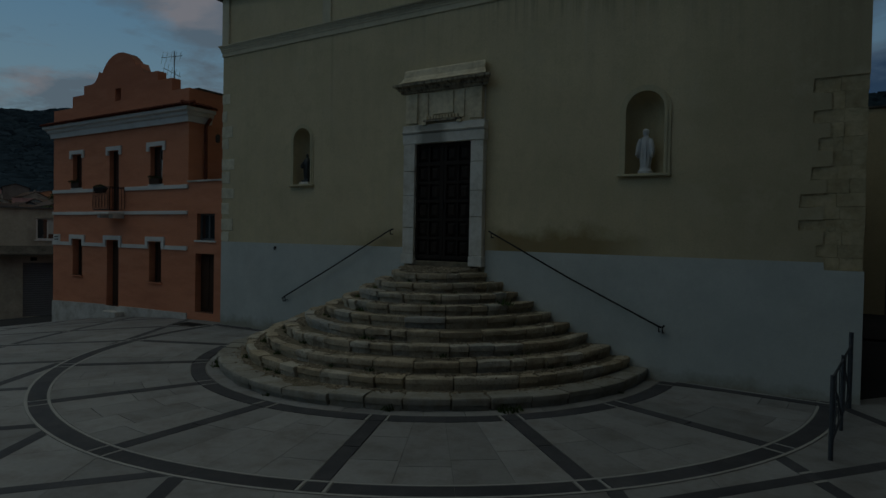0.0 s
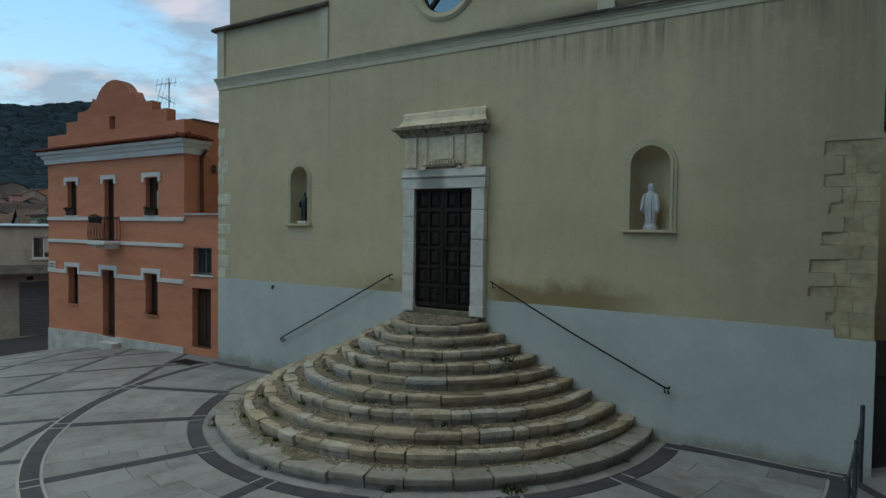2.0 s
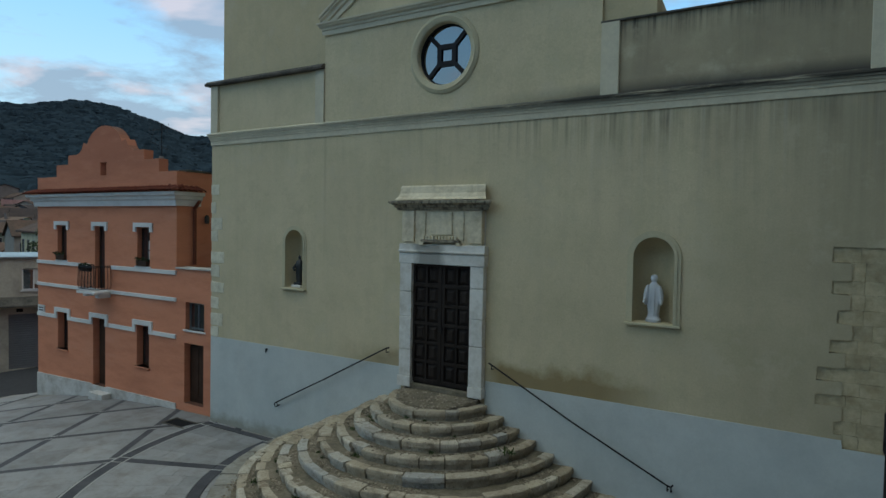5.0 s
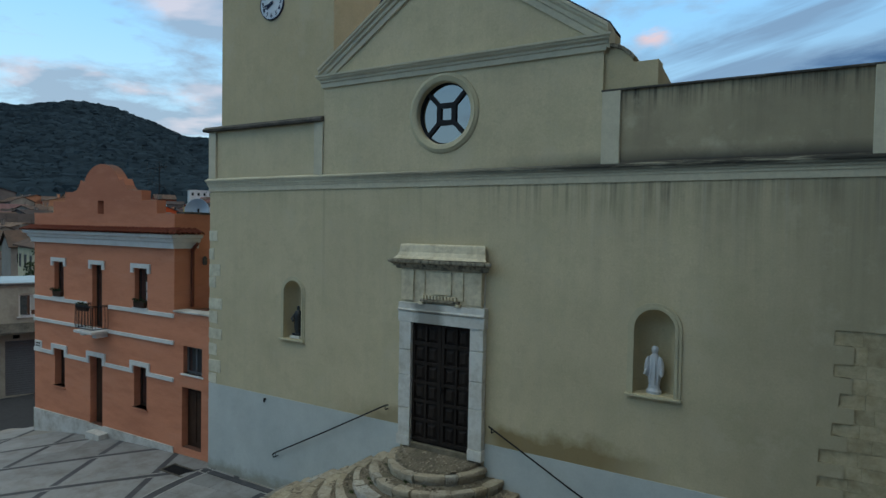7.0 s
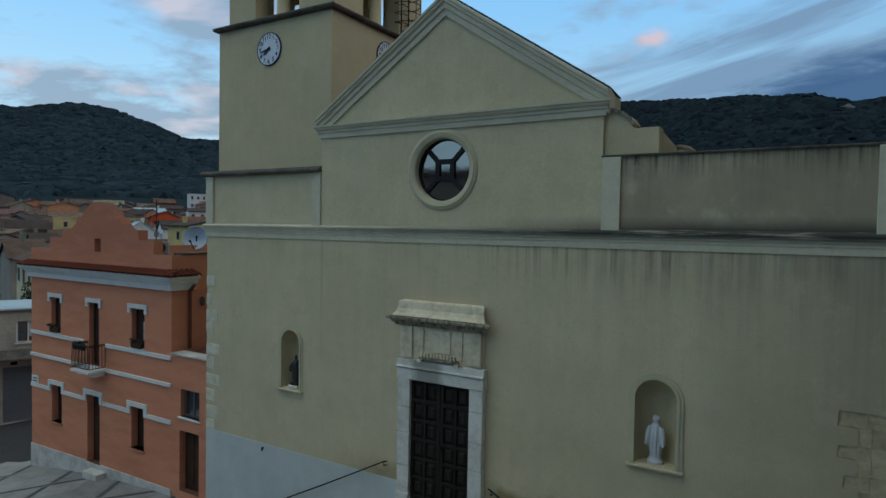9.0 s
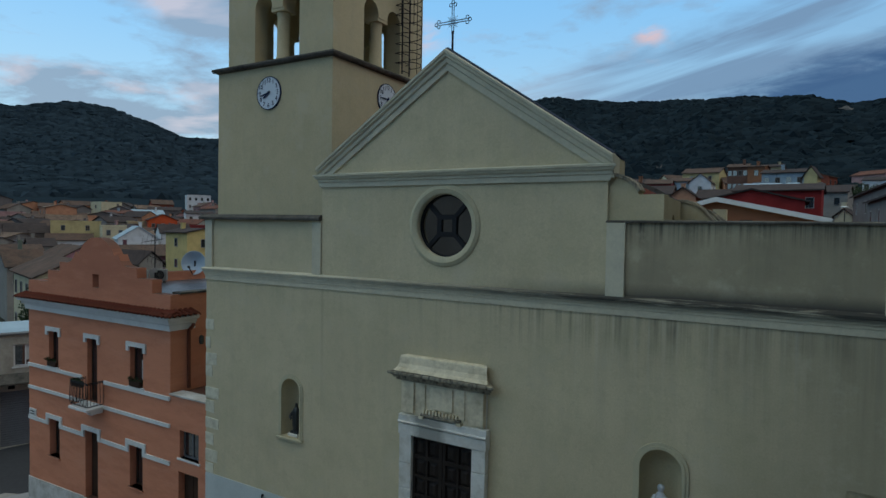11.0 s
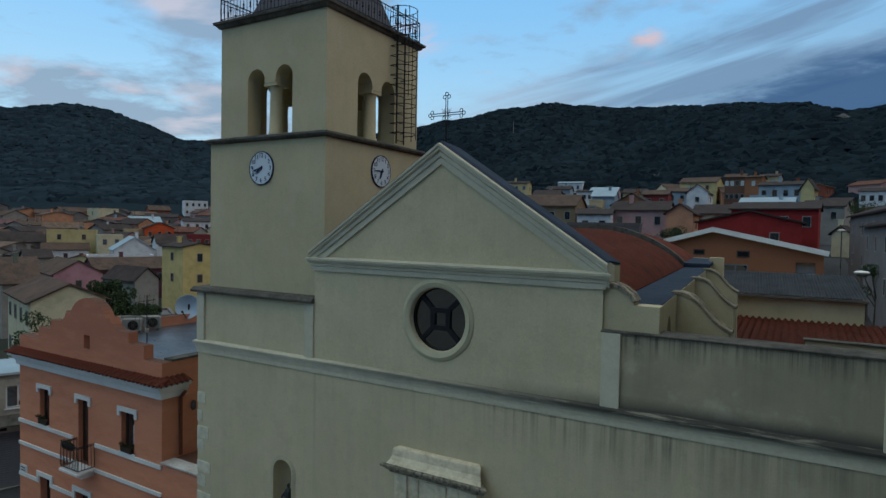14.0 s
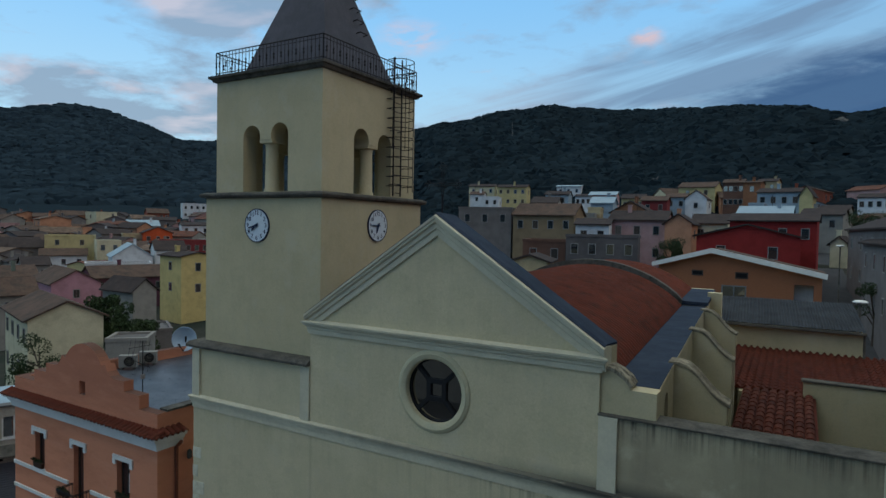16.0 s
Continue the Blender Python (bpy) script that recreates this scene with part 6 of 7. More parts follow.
# stepped round foot, tapering robe, cloak held out by the lowered arms, narrow shoulders and veil
a.lathe([(0.125, 0.0), (0.13, 0.05), (0.105, 0.075), (0.095, 0.12), (0.10, 0.13)], 24, squash=0.85)
a.lathe([(0.088, 0.125), (0.092, 0.18), (0.105, 0.28), (0.118, 0.38), (0.122, 0.47), (0.115, 0.55), (0.098, 0.61), (0.070, 0.655), (0.044, 0.68), (0.040, 0.70), (0.052, 0.725), (0.058, 0.755), (0.055, 0.785), (0.040, 0.81), (0.01, 0.822)], 32, squash=0.72)
a.v = [(x * (1 + 0.08 * math.sin(9 * math.atan2(y, x))), y * (1 + 0.14 * math.sin(9 * math.atan2(y, x) + 1)), z) if 0.125 < z < 0.6 else (x, y, z) for x, y, z in a.v]
for side in (-1, 1):
    start = len(a.v)
    a.lathe([(0.012, 0.29), (0.034, 0.32), (0.048, 0.40), (0.050, 0.48), (0.046, 0.56), (0.030, 0.625), (0.01, 0.64)], 14, squash=1.1)
    a.v[start:] = [(x + side * (0.122 - 0.16 * max(0.0, z - 0.45)), y - 0.03, z) for x, y, z in a.v[start:]]
    a.path([(side * 0.125, -0.06, 0.44), (side * 0.135, -0.10, 0.38), (side * 0.145, -0.115, 0.335)], 0.020, 8)
tagged(part("statue", a, STATUE_WHITE, smooth=True, at=pose(4.235, 0.15, 3.736)), "white marble robed statue in a wall niche", "statue")
b = Form()
robed(b, 0.72, 0.105)
b.path([(-0.08, -0.04, 0.50), (-0.12, -0.09, 0.40), (-0.05, -0.12, 0.36)], 0.03, 8).box(-0.11, 0.11, -0.09, 0.09, 0.0, 0.05)
tagged(part("statue", b, STATUE_DARK, smooth=True, at=pose(-4.15, 0.16, 3.85)), "small dark bronze statue in a wall niche", "statue")

tagged(part("stone_block", Form().box(-4.30, -4.0, 0.03, 0.29, 3.786, 3.85), MARBLE, bevel=0.012), "pale stone block under the dark statue", "stone block")

# ---- small things on and by the front ----
tagged(part("wall_hook", Form().rod((-5.07, -0.05, 2.17), (-5.07, 0.0, 2.17), 0.03, n=8).rod((-5.07, -0.05, 2.17), (-5.07, -0.05, 2.10), 0.02, n=8), IRON), "small dark fixing on the white dado", "wall fixing")


def fence():
    """Folded iron gate panel standing at the corner of the front."""
    g = thing("iron_gate", "dark grey iron gate panel standing at the church corner", "gate")
    A, B = Vector((7.40, -0.30, 0.1)), Vector((7.12, -3.05, 0.1))
    up = Vector((0, 0, 1))
    for p, h, r in ((A, 1.12, 0.03), (B, 0.95, 0.025), (A.lerp(B, 0.5), 0.98, 0.022)):
        part("post", Form().rod(p - up * 0.1, p + up * h, r), GATE_PAINT, g)
    for z in (0.18, 0.92):
        part("rail", Form().rod(A + up * z, B + up * z, 0.016), GATE_PAINT, g)
    for a, b in ((0, 0.5), (0.5, 1)):
        part("brace", Form().rod(A.lerp(B, a) + up * 0.18, A.lerp(B, b) + up * 0.92, 0.012, n=6), GATE_PAINT, g)
    for i in (1, 2, 4, 5):
        p = A.lerp(B, i / 6)
        part("bar", Form().rod(p + up * 0.18, p + up * 0.92, 0.008, n=5), GATE_PAINT, g)


GATE_PAINT = surface("worn_grey_gate_paint", (0.075, 0.085, 0.10), 0.6, 0.2, 24, 2, 0.15, second=(0.04, 0.04, 0.045), amount=0.6)
fence()

drain = thing("drain_cover", "dark sunken drain opening in the paving", "drain")
dz = plaza_z(-7.6, -0.6) + 0.012
part("frame", Form().plate(rect(-8.15, -7.15, -0.85, -0.35), [rect(-8.09, -7.21, -0.80, -0.40)], dz - 0.05, dz, to3=lambda u, v, d: (u, v, d)), COPING, drain)
part("grate", Form().box(-8.09, -7.21, -0.80, -0.40, dz - 0.06, dz - 0.012), DARK, drain)

# ---- village ----
WALLS = {"cream": (0.557, 0.504, 0.347), "ochre": (0.453, 0.365, 0.221), "ochre_pale": (0.481, 0.403, 0.205), "greige": (0.262, 0.246, 0.222), "yellow": (0.56, 0.44, 0.19), "pink": (0.43, 0.225, 0.265), "plum": (0.132, 0.0594, 0.0792), "sage": (0.145, 0.178, 0.145),
         "rose": (0.412, 0.257, 0.248), "white": (0.584, 0.601, 0.617), "vermilion": (0.532, 0.0944, 0.0343), "maroon": (0.198, 0.0396, 0.0396), "peach": (0.472, 0.24, 0.146), "brick": (0.238, 0.0726, 0.0462), "bluish": (0.277, 0.343, 0.396),
         "red": (0.26, 0.030, 0.028), "grey": (0.118, 0.106, 0.106), "stone": (0.238, 0.172, 0.106), "stone2": (0.165, 0.15, 0.145), "orange": (0.25, 0.118, 0.066), "dark_brick": (0.145, 0.0792, 0.0594)}
ROOFS = {"old": OLDTILE, "rust": surface("rust_roof_tile", (0.135, 0.058, 0.040), 0.95, 0.25, 2.5, 0.5, 0.4, second=(0.06, 0.042, 0.036), amount=0.9), "tan": surface("tan_roof_tile", (0.15, 0.105, 0.078), 0.95, 0.25, 2.5, 0.5, 0.4, second=(0.075, 0.055, 0.045), amount=0.9), "dark": surface("dark_roof_tile", (0.050, 0.038, 0.036), 0.95, 0.2, 3, 0.5, 0.4, second=(0.032, 0.029, 0.029), amount=0.8), "flat": surface("flat_roof_screed", (0.13, 0.125, 0.125), 0.95, 0.15, 3, 0.5, 0.3),
         "pale": surface("pale_blue_roof", (0.27, 0.35, 0.41), 0.8, 0.1, 3, 0.5, 0.2), "bluish": surface("blue_grey_roof", (0.28, 0.38, 0.44), 0.8, 0.1, 3, 0.5, 0.2)}
WALL_MATS = {k: surface("render_" + k, c, 0.93, 0.09, 8, 0.35, 0.2, second=tuple(v * 0.7 for v in c), amount=0.7) for k, c in WALLS.items()}
WIN_FRAME = surface("window_frame_paint", (0.26, 0.25, 0.24), 0.8, 0.1, 10, 1, 0)
SHUTTER = surface("dark_shutter", (0.06, 0.05, 0.045), 0.8, 0.15, 10, 1, 0)
window_frame_mesh = mesh_of(Form().plate(rect(-0.42, 0.42, -0.60, 0.60), [rect(-0.35, 0.35, -0.53, 0.53)], -0.04, 0.05), WIN_FRAME, "window")
window_pane_mesh = mesh_of(Form().box(-0.36, 0.36, -0.01, 0.04, -0.54, 0.54), GLASS, "pane")
window_leaf_mesh = mesh_of(Form().box(-0.36, -0.01, -0.03, 0.02, -0.54, 0.54).box(0.01, 0.36, -0.03, 0.02, -0.54, 0.54), SHUTTER, "shutter")
hrnd = random.Random(5)


def house_window(parent, m):
    w = new("window", window_frame_mesh)
    w.parent, w.matrix_basis = parent, m
    p = new(*(("pane", window_pane_mesh) if hrnd.random() < 0.7 else ("shutter", window_leaf_mesh)))
    p.parent = w


def house(x, y, eave, w, d, h, yaw, rise, wall, roof, front, side, label):
    """A village house: gable ends face local -y and +y, ridge along local y."""
    ob = thing("house", label, "house", at=pose(x, y, 0, 0, 0, yaw))
    wm, rm = WALL_MATS[wall], ROOFS[roof]
    hw, hd = w / 2, d / 2
    base = eave - h - 6
    flat = roof in ("flat", "bluish") or rise < 0.35
    top = eave + (0 if flat else rise)
    prof = [(-hw, base), (hw, base), (hw, eave)] + ([] if flat else [(0, top)]) + [(-hw, eave)]
    part("wall", Form().plate(prof, [], -hd, hd), wm, ob)
    if flat:
        f = Form().plate(rect(-hw - 0.06, hw + 0.06, -hd - 0.06, hd + 0.06), [rect(-hw + 0.2, hw - 0.2, -hd + 0.2, hd - 0.2)], eave + 0.25, eave - 0.05, to3=lambda u, v, q: (u, v, q))
        part("parapet", f, wm, ob)
        part("roof", Form().box(-hw + 0.1, hw - 0.1, -hd + 0.1, hd - 0.1, eave, eave + 0.05), rm, ob)
    else:
        s = rise / hw
        o = 0.35
        r = Form()
        for sg in (-1, 1):
            pr = [(0, top + 0.02), (sg * (hw + o), eave - s * o + 0.02), (sg * (hw + o), eave - s * o + 0.16), (0, top + 0.18)]
            r.plate(pr if sg < 0 else pr[::-1], [], -hd - 0.25, hd + 0.25)
        part("roof", r, rm, ob)
        if hrnd.random() < 0.5:
            cx, cy = hrnd.uniform(-0.3, 0.3) * w, hrnd.uniform(-0.3, 0.3) * d
            if hrnd.random() < 0.5:
                ax, ay = hrnd.uniform(-0.3, 0.3) * w, hrnd.uniform(-0.3, 0.3) * d
                part("aerial", Form().rod((ax, ay, eave), (ax, ay, top + 1.9), 0.03, n=4).rod((ax - 0.5, ay, top + 1.8), (ax + 0.5, ay, top + 1.8), 0.02, n=4).rod((ax - 0.35, ay, top + 1.5), (ax + 0.35, ay, top + 1.5), 0.02, n=4), IRON, ob, "thin roof aerial")
            part("chimney", Form().box(cx - 0.25, cx + 0.25, cy - 0.25, cy + 0.25, eave, top + 0.8).box(cx - 0.32, cx + 0.32, cy - 0.32, cy + 0.32, top + 0.8, top + 0.9), wm, ob)
    nx_, nz = front
    for i in range(nx_):
        for k in range(nz):
            house_window(ob, pose(-hw + w * (i + 0.5) / nx_, -hd - 0.02, eave - 1.45 - 2.9 * k))
    nx_, nz = side
    for sg in (-1, 1):
        for i in range(nx_):
            for k in range(nz):
                house_window(ob, pose(sg * (hw + 0.02), -hd + d * (i + 0.5) / nx_, eave - 1.35 - 2.9 * k, 0, 0, 90 * sg))
    return ob


house(-48.3, 17.4, 4.47, 5.2, 10.0, 5, 74, 1.2, "cream", "old", (0, 0), (4, 2), "pale yellow gabled house with old tiled roof")
house(-68.5, 45.6, 7.53, 4.8, 6.0, 5, 81, 0.5, "yellow", "dark", (1, 2), (1, 2), "tall ochre-yellow house with few windows")
house(-64.5, 34.5, 3.98, 3.1, 6.0, 5, 91, 1.3, "greige", "dark", (0, 0), (1, 1), "grey-beige gabled outbuilding with dark roof")
house(-85.0, 37.7, 3.59, 6.0, 12.0, 5, 75, 1.7, "pink", "old", (1, 1), (0, 0), "dusty pink gabled house with tiled roof")
house(-87.2, 48.0, 3.57, 8.0, 10.6, 5, 162, 1.5, "plum", "old", (0, 0), (4, 1), "plum-coloured house with tiled roof")
house(-100.1, 36.5, 3.51, 8.0, 7.6, 5, 164, 1.4, "sage", "old", (0, 0), (4, 1), "long low house with brown tiled roof")
house(-150.1, 58.3, 5.48, 11.0, 13.9, 5, 160, 2.6, "rose", "dark", (0, 0), (6, 1), "long low house with dark tiled roof")
house(-137.2, 66.5, 8.73, 9.0, 9.4, 5, 148, 0.2, "ochre_pale", "flat", (0, 0), (2, 1), "long pale yellow flat-roofed building")
house(-125.5, 68.0, 7.87, 6.0, 4.7, 5, 155, 0.3, "cream", "bluish", (1, 1), (2, 1), "cream house with pale blue roof edge")
house(-102.9, 58.9, 5.84, 6.6, 10.0, 5, 63, 2.2, "white", "pale", (0, 0), (0, 0), "white gabled building without windows")
house(-96.7, 52.8, 4.89, 5.0, 10.1, 5, 151, 0.2, "white", "flat", (0, 0), (0, 0), "long low white wall-like building")
house(-161.1, 87.2, 8.75, 3.8, 7.0, 5, 68, 1.4, "white", "dark", (2, 1), (1, 1), "small white gabled house with windows")
house(-172.8, 107.3, 11.17, 8.0, 8.8, 5, 155, 1.6, "white", "pale", (0, 0), (3, 1), "white house with low pale roof")
house(-137.6, 88.1, 9.54, 6.7, 8.0, 5, 61, 1.4, "vermilion", "dark", (3, 1), (1, 1), "bright orange-red gabled house")
house(-144.4, 85.9, 8.95, 7.0, 4.9, 5, 151, 0.2, "ochre", "flat", (0, 0), (1, 1), "low mustard-yellow flat-roofed house")
house(-109.3, 75.2, 8.26, 7.0, 9.9, 5, 146, 0.2, "maroon", "flat", (0, 0), (6, 1), "long dark red low house")
house(-102.9, 66.9, 6.85, 7.0, 5.5, 5, 153, 1.6, "white", "dark", (0, 0), (2, 1), "white low house with dark roof")
house(-144.2, 104.5, 11.53, 8.0, 7.4, 5, 149, 0.8, "white", "dark", (2, 1), (3, 2), "white two-storey house with dark roof")
house(-174.0, 130.5, 15.74, 7.0, 5.4, 5, 148, 0.6, "rose", "flat", (2, 1), (3, 2), "pale pink two-storey house with flat roof")
house(-200.0, 146.7, 19.66, 8.0, 8.6, 5, 149, 0.3, "white", "flat", (2, 1), (4, 2), "white flat-roofed house on the slope")
house(-201.8, 118.0, 13.31, 5.6, 9.0, 5, 80, 2.0, "peach", "old", (1, 1), (2, 1), "peach gabled house with tiled roof")
house(-199.4, 130.4, 15.65, 8.0, 7.1, 5, 155, 1.6, "brick", "old", (1, 1), (4, 2), "brick-coloured two-storey house with tiled roof")
house(-180.0, 122.3, 13.18, 7.0, 4.9, 5, 156, 0.3, "brick", "flat", (1, 1), (3, 2), "rust red house with flat roof")
house(-224.8, 96.4, 13.39, 6.1, 9.0, 5, 85, 1.6, "rose", "old", (2, 1), (2, 1), "pale pink house with tiled roof")
house(-216.6, 101.3, 12.77, 8.0, 7.7, 5, 159, 1.4, "rose", "dark", (1, 1), (5, 1), "pale pink low house with dark roof")
house(-244.5, 99.4, 14.13, 2.3, 7.0, 5, 76, 1.2, "white", "old", (1, 1), (2, 1), "white rendered house with tiled roof")
house(-207.3, 107.1, 12.98, 7.0, 7.6, 5, 157, 0.3, "bluish", "flat", (1, 1), (5, 1), "grey-blue low house with flat roof")
house(-186.1, 83.9, 10.02, 8.0, 6.8, 5, 160, 1.5, "brick", "old", (1, 1), (4, 1), "rust red low house with tiled roof")
house(-200.4, 110.2, 13.88, 8.0, 5.8, 5, 158, 1.4, "brick", "old", (1, 1), (3, 1), "rust brown house with tiled roof")
house(-176.9, 90.8, 9.58, 8.0, 5.4, 5, 159, 1.5, "greige", "old", (1, 1), (3, 1), "grey-beige house with old tiled roof")
house(-180.3, 74.0, 7.88, 9.0, 9.0, 5, 161, 1.8, "stone2", "dark", (1, 1), (4, 1), "old stone house with dark tiled roof")
house(-109.8, 45.5, 4.44, 7.0, 4.0, 5, 160, 1.2, "greige", "dark", (1, 1), (2, 1), "grey low house with dark roof")
house(-73.2, 25.7, 3.62, 6.0, 3.7, 5, 165, 1.6, "greige", "old", (1, 1), (2, 1), "low grey house with old tiles")
house(-49.4, 26.6, 1.67, 5.0, 4.4, 5, 150, 0.2, "stone2", "flat", (0, 0), (0, 0), "low dark grey walled yard building")
house(-40.7, 19.6, 2.66, 3.0, 3.0, 5, 134, 0.2, "greige", "flat", (0, 0), (0, 0), "low wall-like shed with pale top")
house(-12.5, 75.3, 13.67, 7.0, 7.2, 5, 93, 1.2, "rose", "dark", (0, 0), (3, 2), "dusty rose house with dark tiled roof")
house(-7.1, 73.8, 13.27, 3.2, 6.0, 5, 1, 1.1, "peach", "dark", (0, 0), (1, 1), "peach gabled house end wall")
house(-4.2, 80.8, 13.42, 7.0, 4.4, 5, 91, 1.2, "cream", "dark", (0, 0), (2, 1), "cream house with brown roof")
house(3.7, 69.3, 13.57, 7.0, 8.5, 5, 87, 0.8, "red", "dark", (0, 0), (4, 1), "deep red house with white-framed windows")
house(1.8, 57.7, 11.81, 8.8, 8.0, 5, 1, 1.1, "red", "dark", (2, 1), (0, 0), "deep red gabled house front")
house(-12.9, 58.3, 11.48, 6.0, 7.6, 5, 100, 0.2, "grey", "flat", (0, 0), (4, 1), "grey rendered flat-roofed house with pale window frames")
house(-19.7, 58.2, 10.81, 6.0, 4.8, 5, 105, 0.2, "dark_brick", "flat", (0, 0), (2, 1), "dark brown rendered low house")
house(-17.3, 69.5, 12.94, 6.0, 4.2, 5, 101, 0.7, "white", "dark", (0, 0), (2, 1), "pale low house with two windows")
house(-25.3, 74.1, 14.23, 8.0, 8.6, 5, 97, 1.6, "stone", "old", (1, 1), (4, 1), "tall old ochre stone house with tiled roof")
house(-34.5, 72.9, 15.04, 9.0, 7.7, 5, 108, 0.2, "stone2", "flat", (2, 1), (3, 1), "old rough stone flat-roofed house")
house(-14.2, 40.4, 9.38, 3.1, 5.0, 5, 14, 0.5, "ochre", "dark", (0, 0), (0, 0), "small ochre walled house")
house(-17.9, 94.6, 15.24, 6.3, 7.0, 5, 1, 1.8, "orange", "dark", (1, 1), (1, 1), "house with dark gabled roof")
house(-17.1, 131.4, 19.70, 7.0, 4.1, 5, 93, 0.9, "bluish", "old", (0, 0), (2, 1), "pale blue house with low roof")
house(-12.7, 130.6, 19.35, 4.2, 8.0, 5, -0, 1.7, "white", "old", (1, 1), (1, 1), "white gabled house with tiled roof")
house(-15.3, 152.9, 23.25, 9.0, 8.4, 5, 86, 1.4, "ochre_pale", "old", (1, 1), (2, 1), "pale yellow house with brown roof")
house(3.3, 115.3, 19.54, 7.0, 6.8, 5, 83, 0.8, "bluish", "dark", (0, 0), (4, 1), "blue-grey long house with dark windows")
house(7.3, 112.3, 18.95, 2.0, 3.0, 5, -12, 1.5, "ochre_pale", "dark", (0, 0), (0, 0), "pale yellow gabled house end wall")
house(-6.7, 142.8, 23.48, 7.0, 4.1, 5, 89, 0.9, "dark_brick", "old", (1, 2), (4, 2), "brown two-storey house with verandas")
house(-2.7, 141.1, 23.27, 7.0, 3.4, 5, 86, 0.5, "orange", "old", (1, 1), (1, 1), "orange plastered house with tiled roof")
house(-0.4, 158.2, 24.77, 7.0, 4.2, 5, 84, 0.8, "ochre", "dark", (1, 1), (2, 1), "ochre house with dark roof")
house(1.9, 91.8, 15.04, 8.0, 6.8, 5, 88, 1.1, "bluish", "pale", (0, 0), (2, 1), "low house with pale blue sheet roof")
house(-0.1, 107.2, 17.16, 5.0, 2.3, 5, 87, 0.3, "bluish", "flat", (0, 0), (1, 1), "pale blue low outbuilding")
house(9.6, 101.8, 15.20, 8.0, 5.4, 5, 82, 1.0, "greige", "dark", (0, 0), (2, 1), "grey-beige low house with dark roof")
house(11.6, 113.7, 16.40, 8.0, 4.0, 5, 82, 0.8, "greige", "dark", (0, 0), (2, 1), "grey-beige house with dark roof")
house(19.9, 143.2, 19.97, 8.0, 5.8, 5, 79, 0.9, "white", "dark", (0, 0), (4, 1), "white house with dark windows")
house(-43.8, 129.7, 20.52, 7.0, 5.4, 5, 102, 0.9, "bluish", "dark", (0, 0), (2, 1), "pale blue house with dark low roof")
house(-57.4, 178.4, 25.94, 8.0, 7.5, 5, 101, 0.6, "white", "pale", (1, 1), (3, 1), "white house with pale flat roof")
house(-39.2, 152.6, 21.61, 8.0, 6.9, 5, 98, 1.0, "rose", "pale", (0, 0), (4, 1), "pale pink long house")
house(-43.9, 150.7, 21.29, 7.0, 4.1, 5, 99, 0.6, "white", "dark", (0, 0), (3, 1), "small white house with dark windows")
house(-80.8, 163.3, 25.33, 8.0, 8.1, 5, 109, 0.9, "cream", "dark", (1, 1), (3, 2), "cream two-storey house with dark roof")
house(-70.1, 162.8, 24.92, 8.0, 8.9, 5, 104, 0.9, "ochre_pale", "dark", (1, 1), (4, 2), "pale yellow two-storey house")
house(-69.3, 146.1, 20.98, 7.0, 4.3, 5, 108, 0.5, "white", "flat", (1, 1), (2, 1), "white rendered house with flat roof")
house(-76.4, 151.0, 22.16, 6.0, 4.0, 5, 109, 0.9, "white", "old", (1, 1), (1, 1), "small white house with tiled roof")
house(-24.3, 88.3, 14.76, 6.0, 3.3, 5, 101, 0.6, "greige", "flat", (0, 0), (2, 1), "small grey-beige flat-roofed house")
house(-23.8, 92.1, 15.83, 5.0, 2.0, 5, 100, 0.3, "ochre", "flat", (0, 0), (1, 1), "small bright yellow house")
house(-26.5, 106.9, 17.41, 7.0, 4.1, 5, 98, 1.2, "bluish", "pale", (0, 0), (1, 1), "low house with pale sheet roof")
house(-26.0, 129.7, 19.44, 7.0, 4.8, 5, 97, 1.0, "ochre_pale", "dark", (0, 0), (3, 1), "low pale yellow house")
house(-19.6, 120.8, 18.47, 7.0, 4.9, 5, 95, 1.0, "maroon", "old", (0, 0), (2, 1), "dark red low house with tiled roof")
house(-34.9, 98.3, 17.04, 8.0, 4.6, 5, 103, 1.2, "greige", "dark", (0, 0), (2, 1), "grey low house with dark tiled roof")
house(10.8, 79.7, 11.13, 1.8, 4.0, 5, -13, 0.8, "cream", "dark", (0, 1), (1, 1), "narrow cream gabled house")
house(14.7, 53.8, 12.75, 7, 24.2, 8, 3, 1.3, "stone2", "dark", (1, 1), (4, 2), "old grey house wall along the street")
house(15.1, 42.7, 11.56, 8, 18.1, 8, 2, 1.3, "stone2", "dark", (1, 1), (4, 2), "old grey stone house by the street")


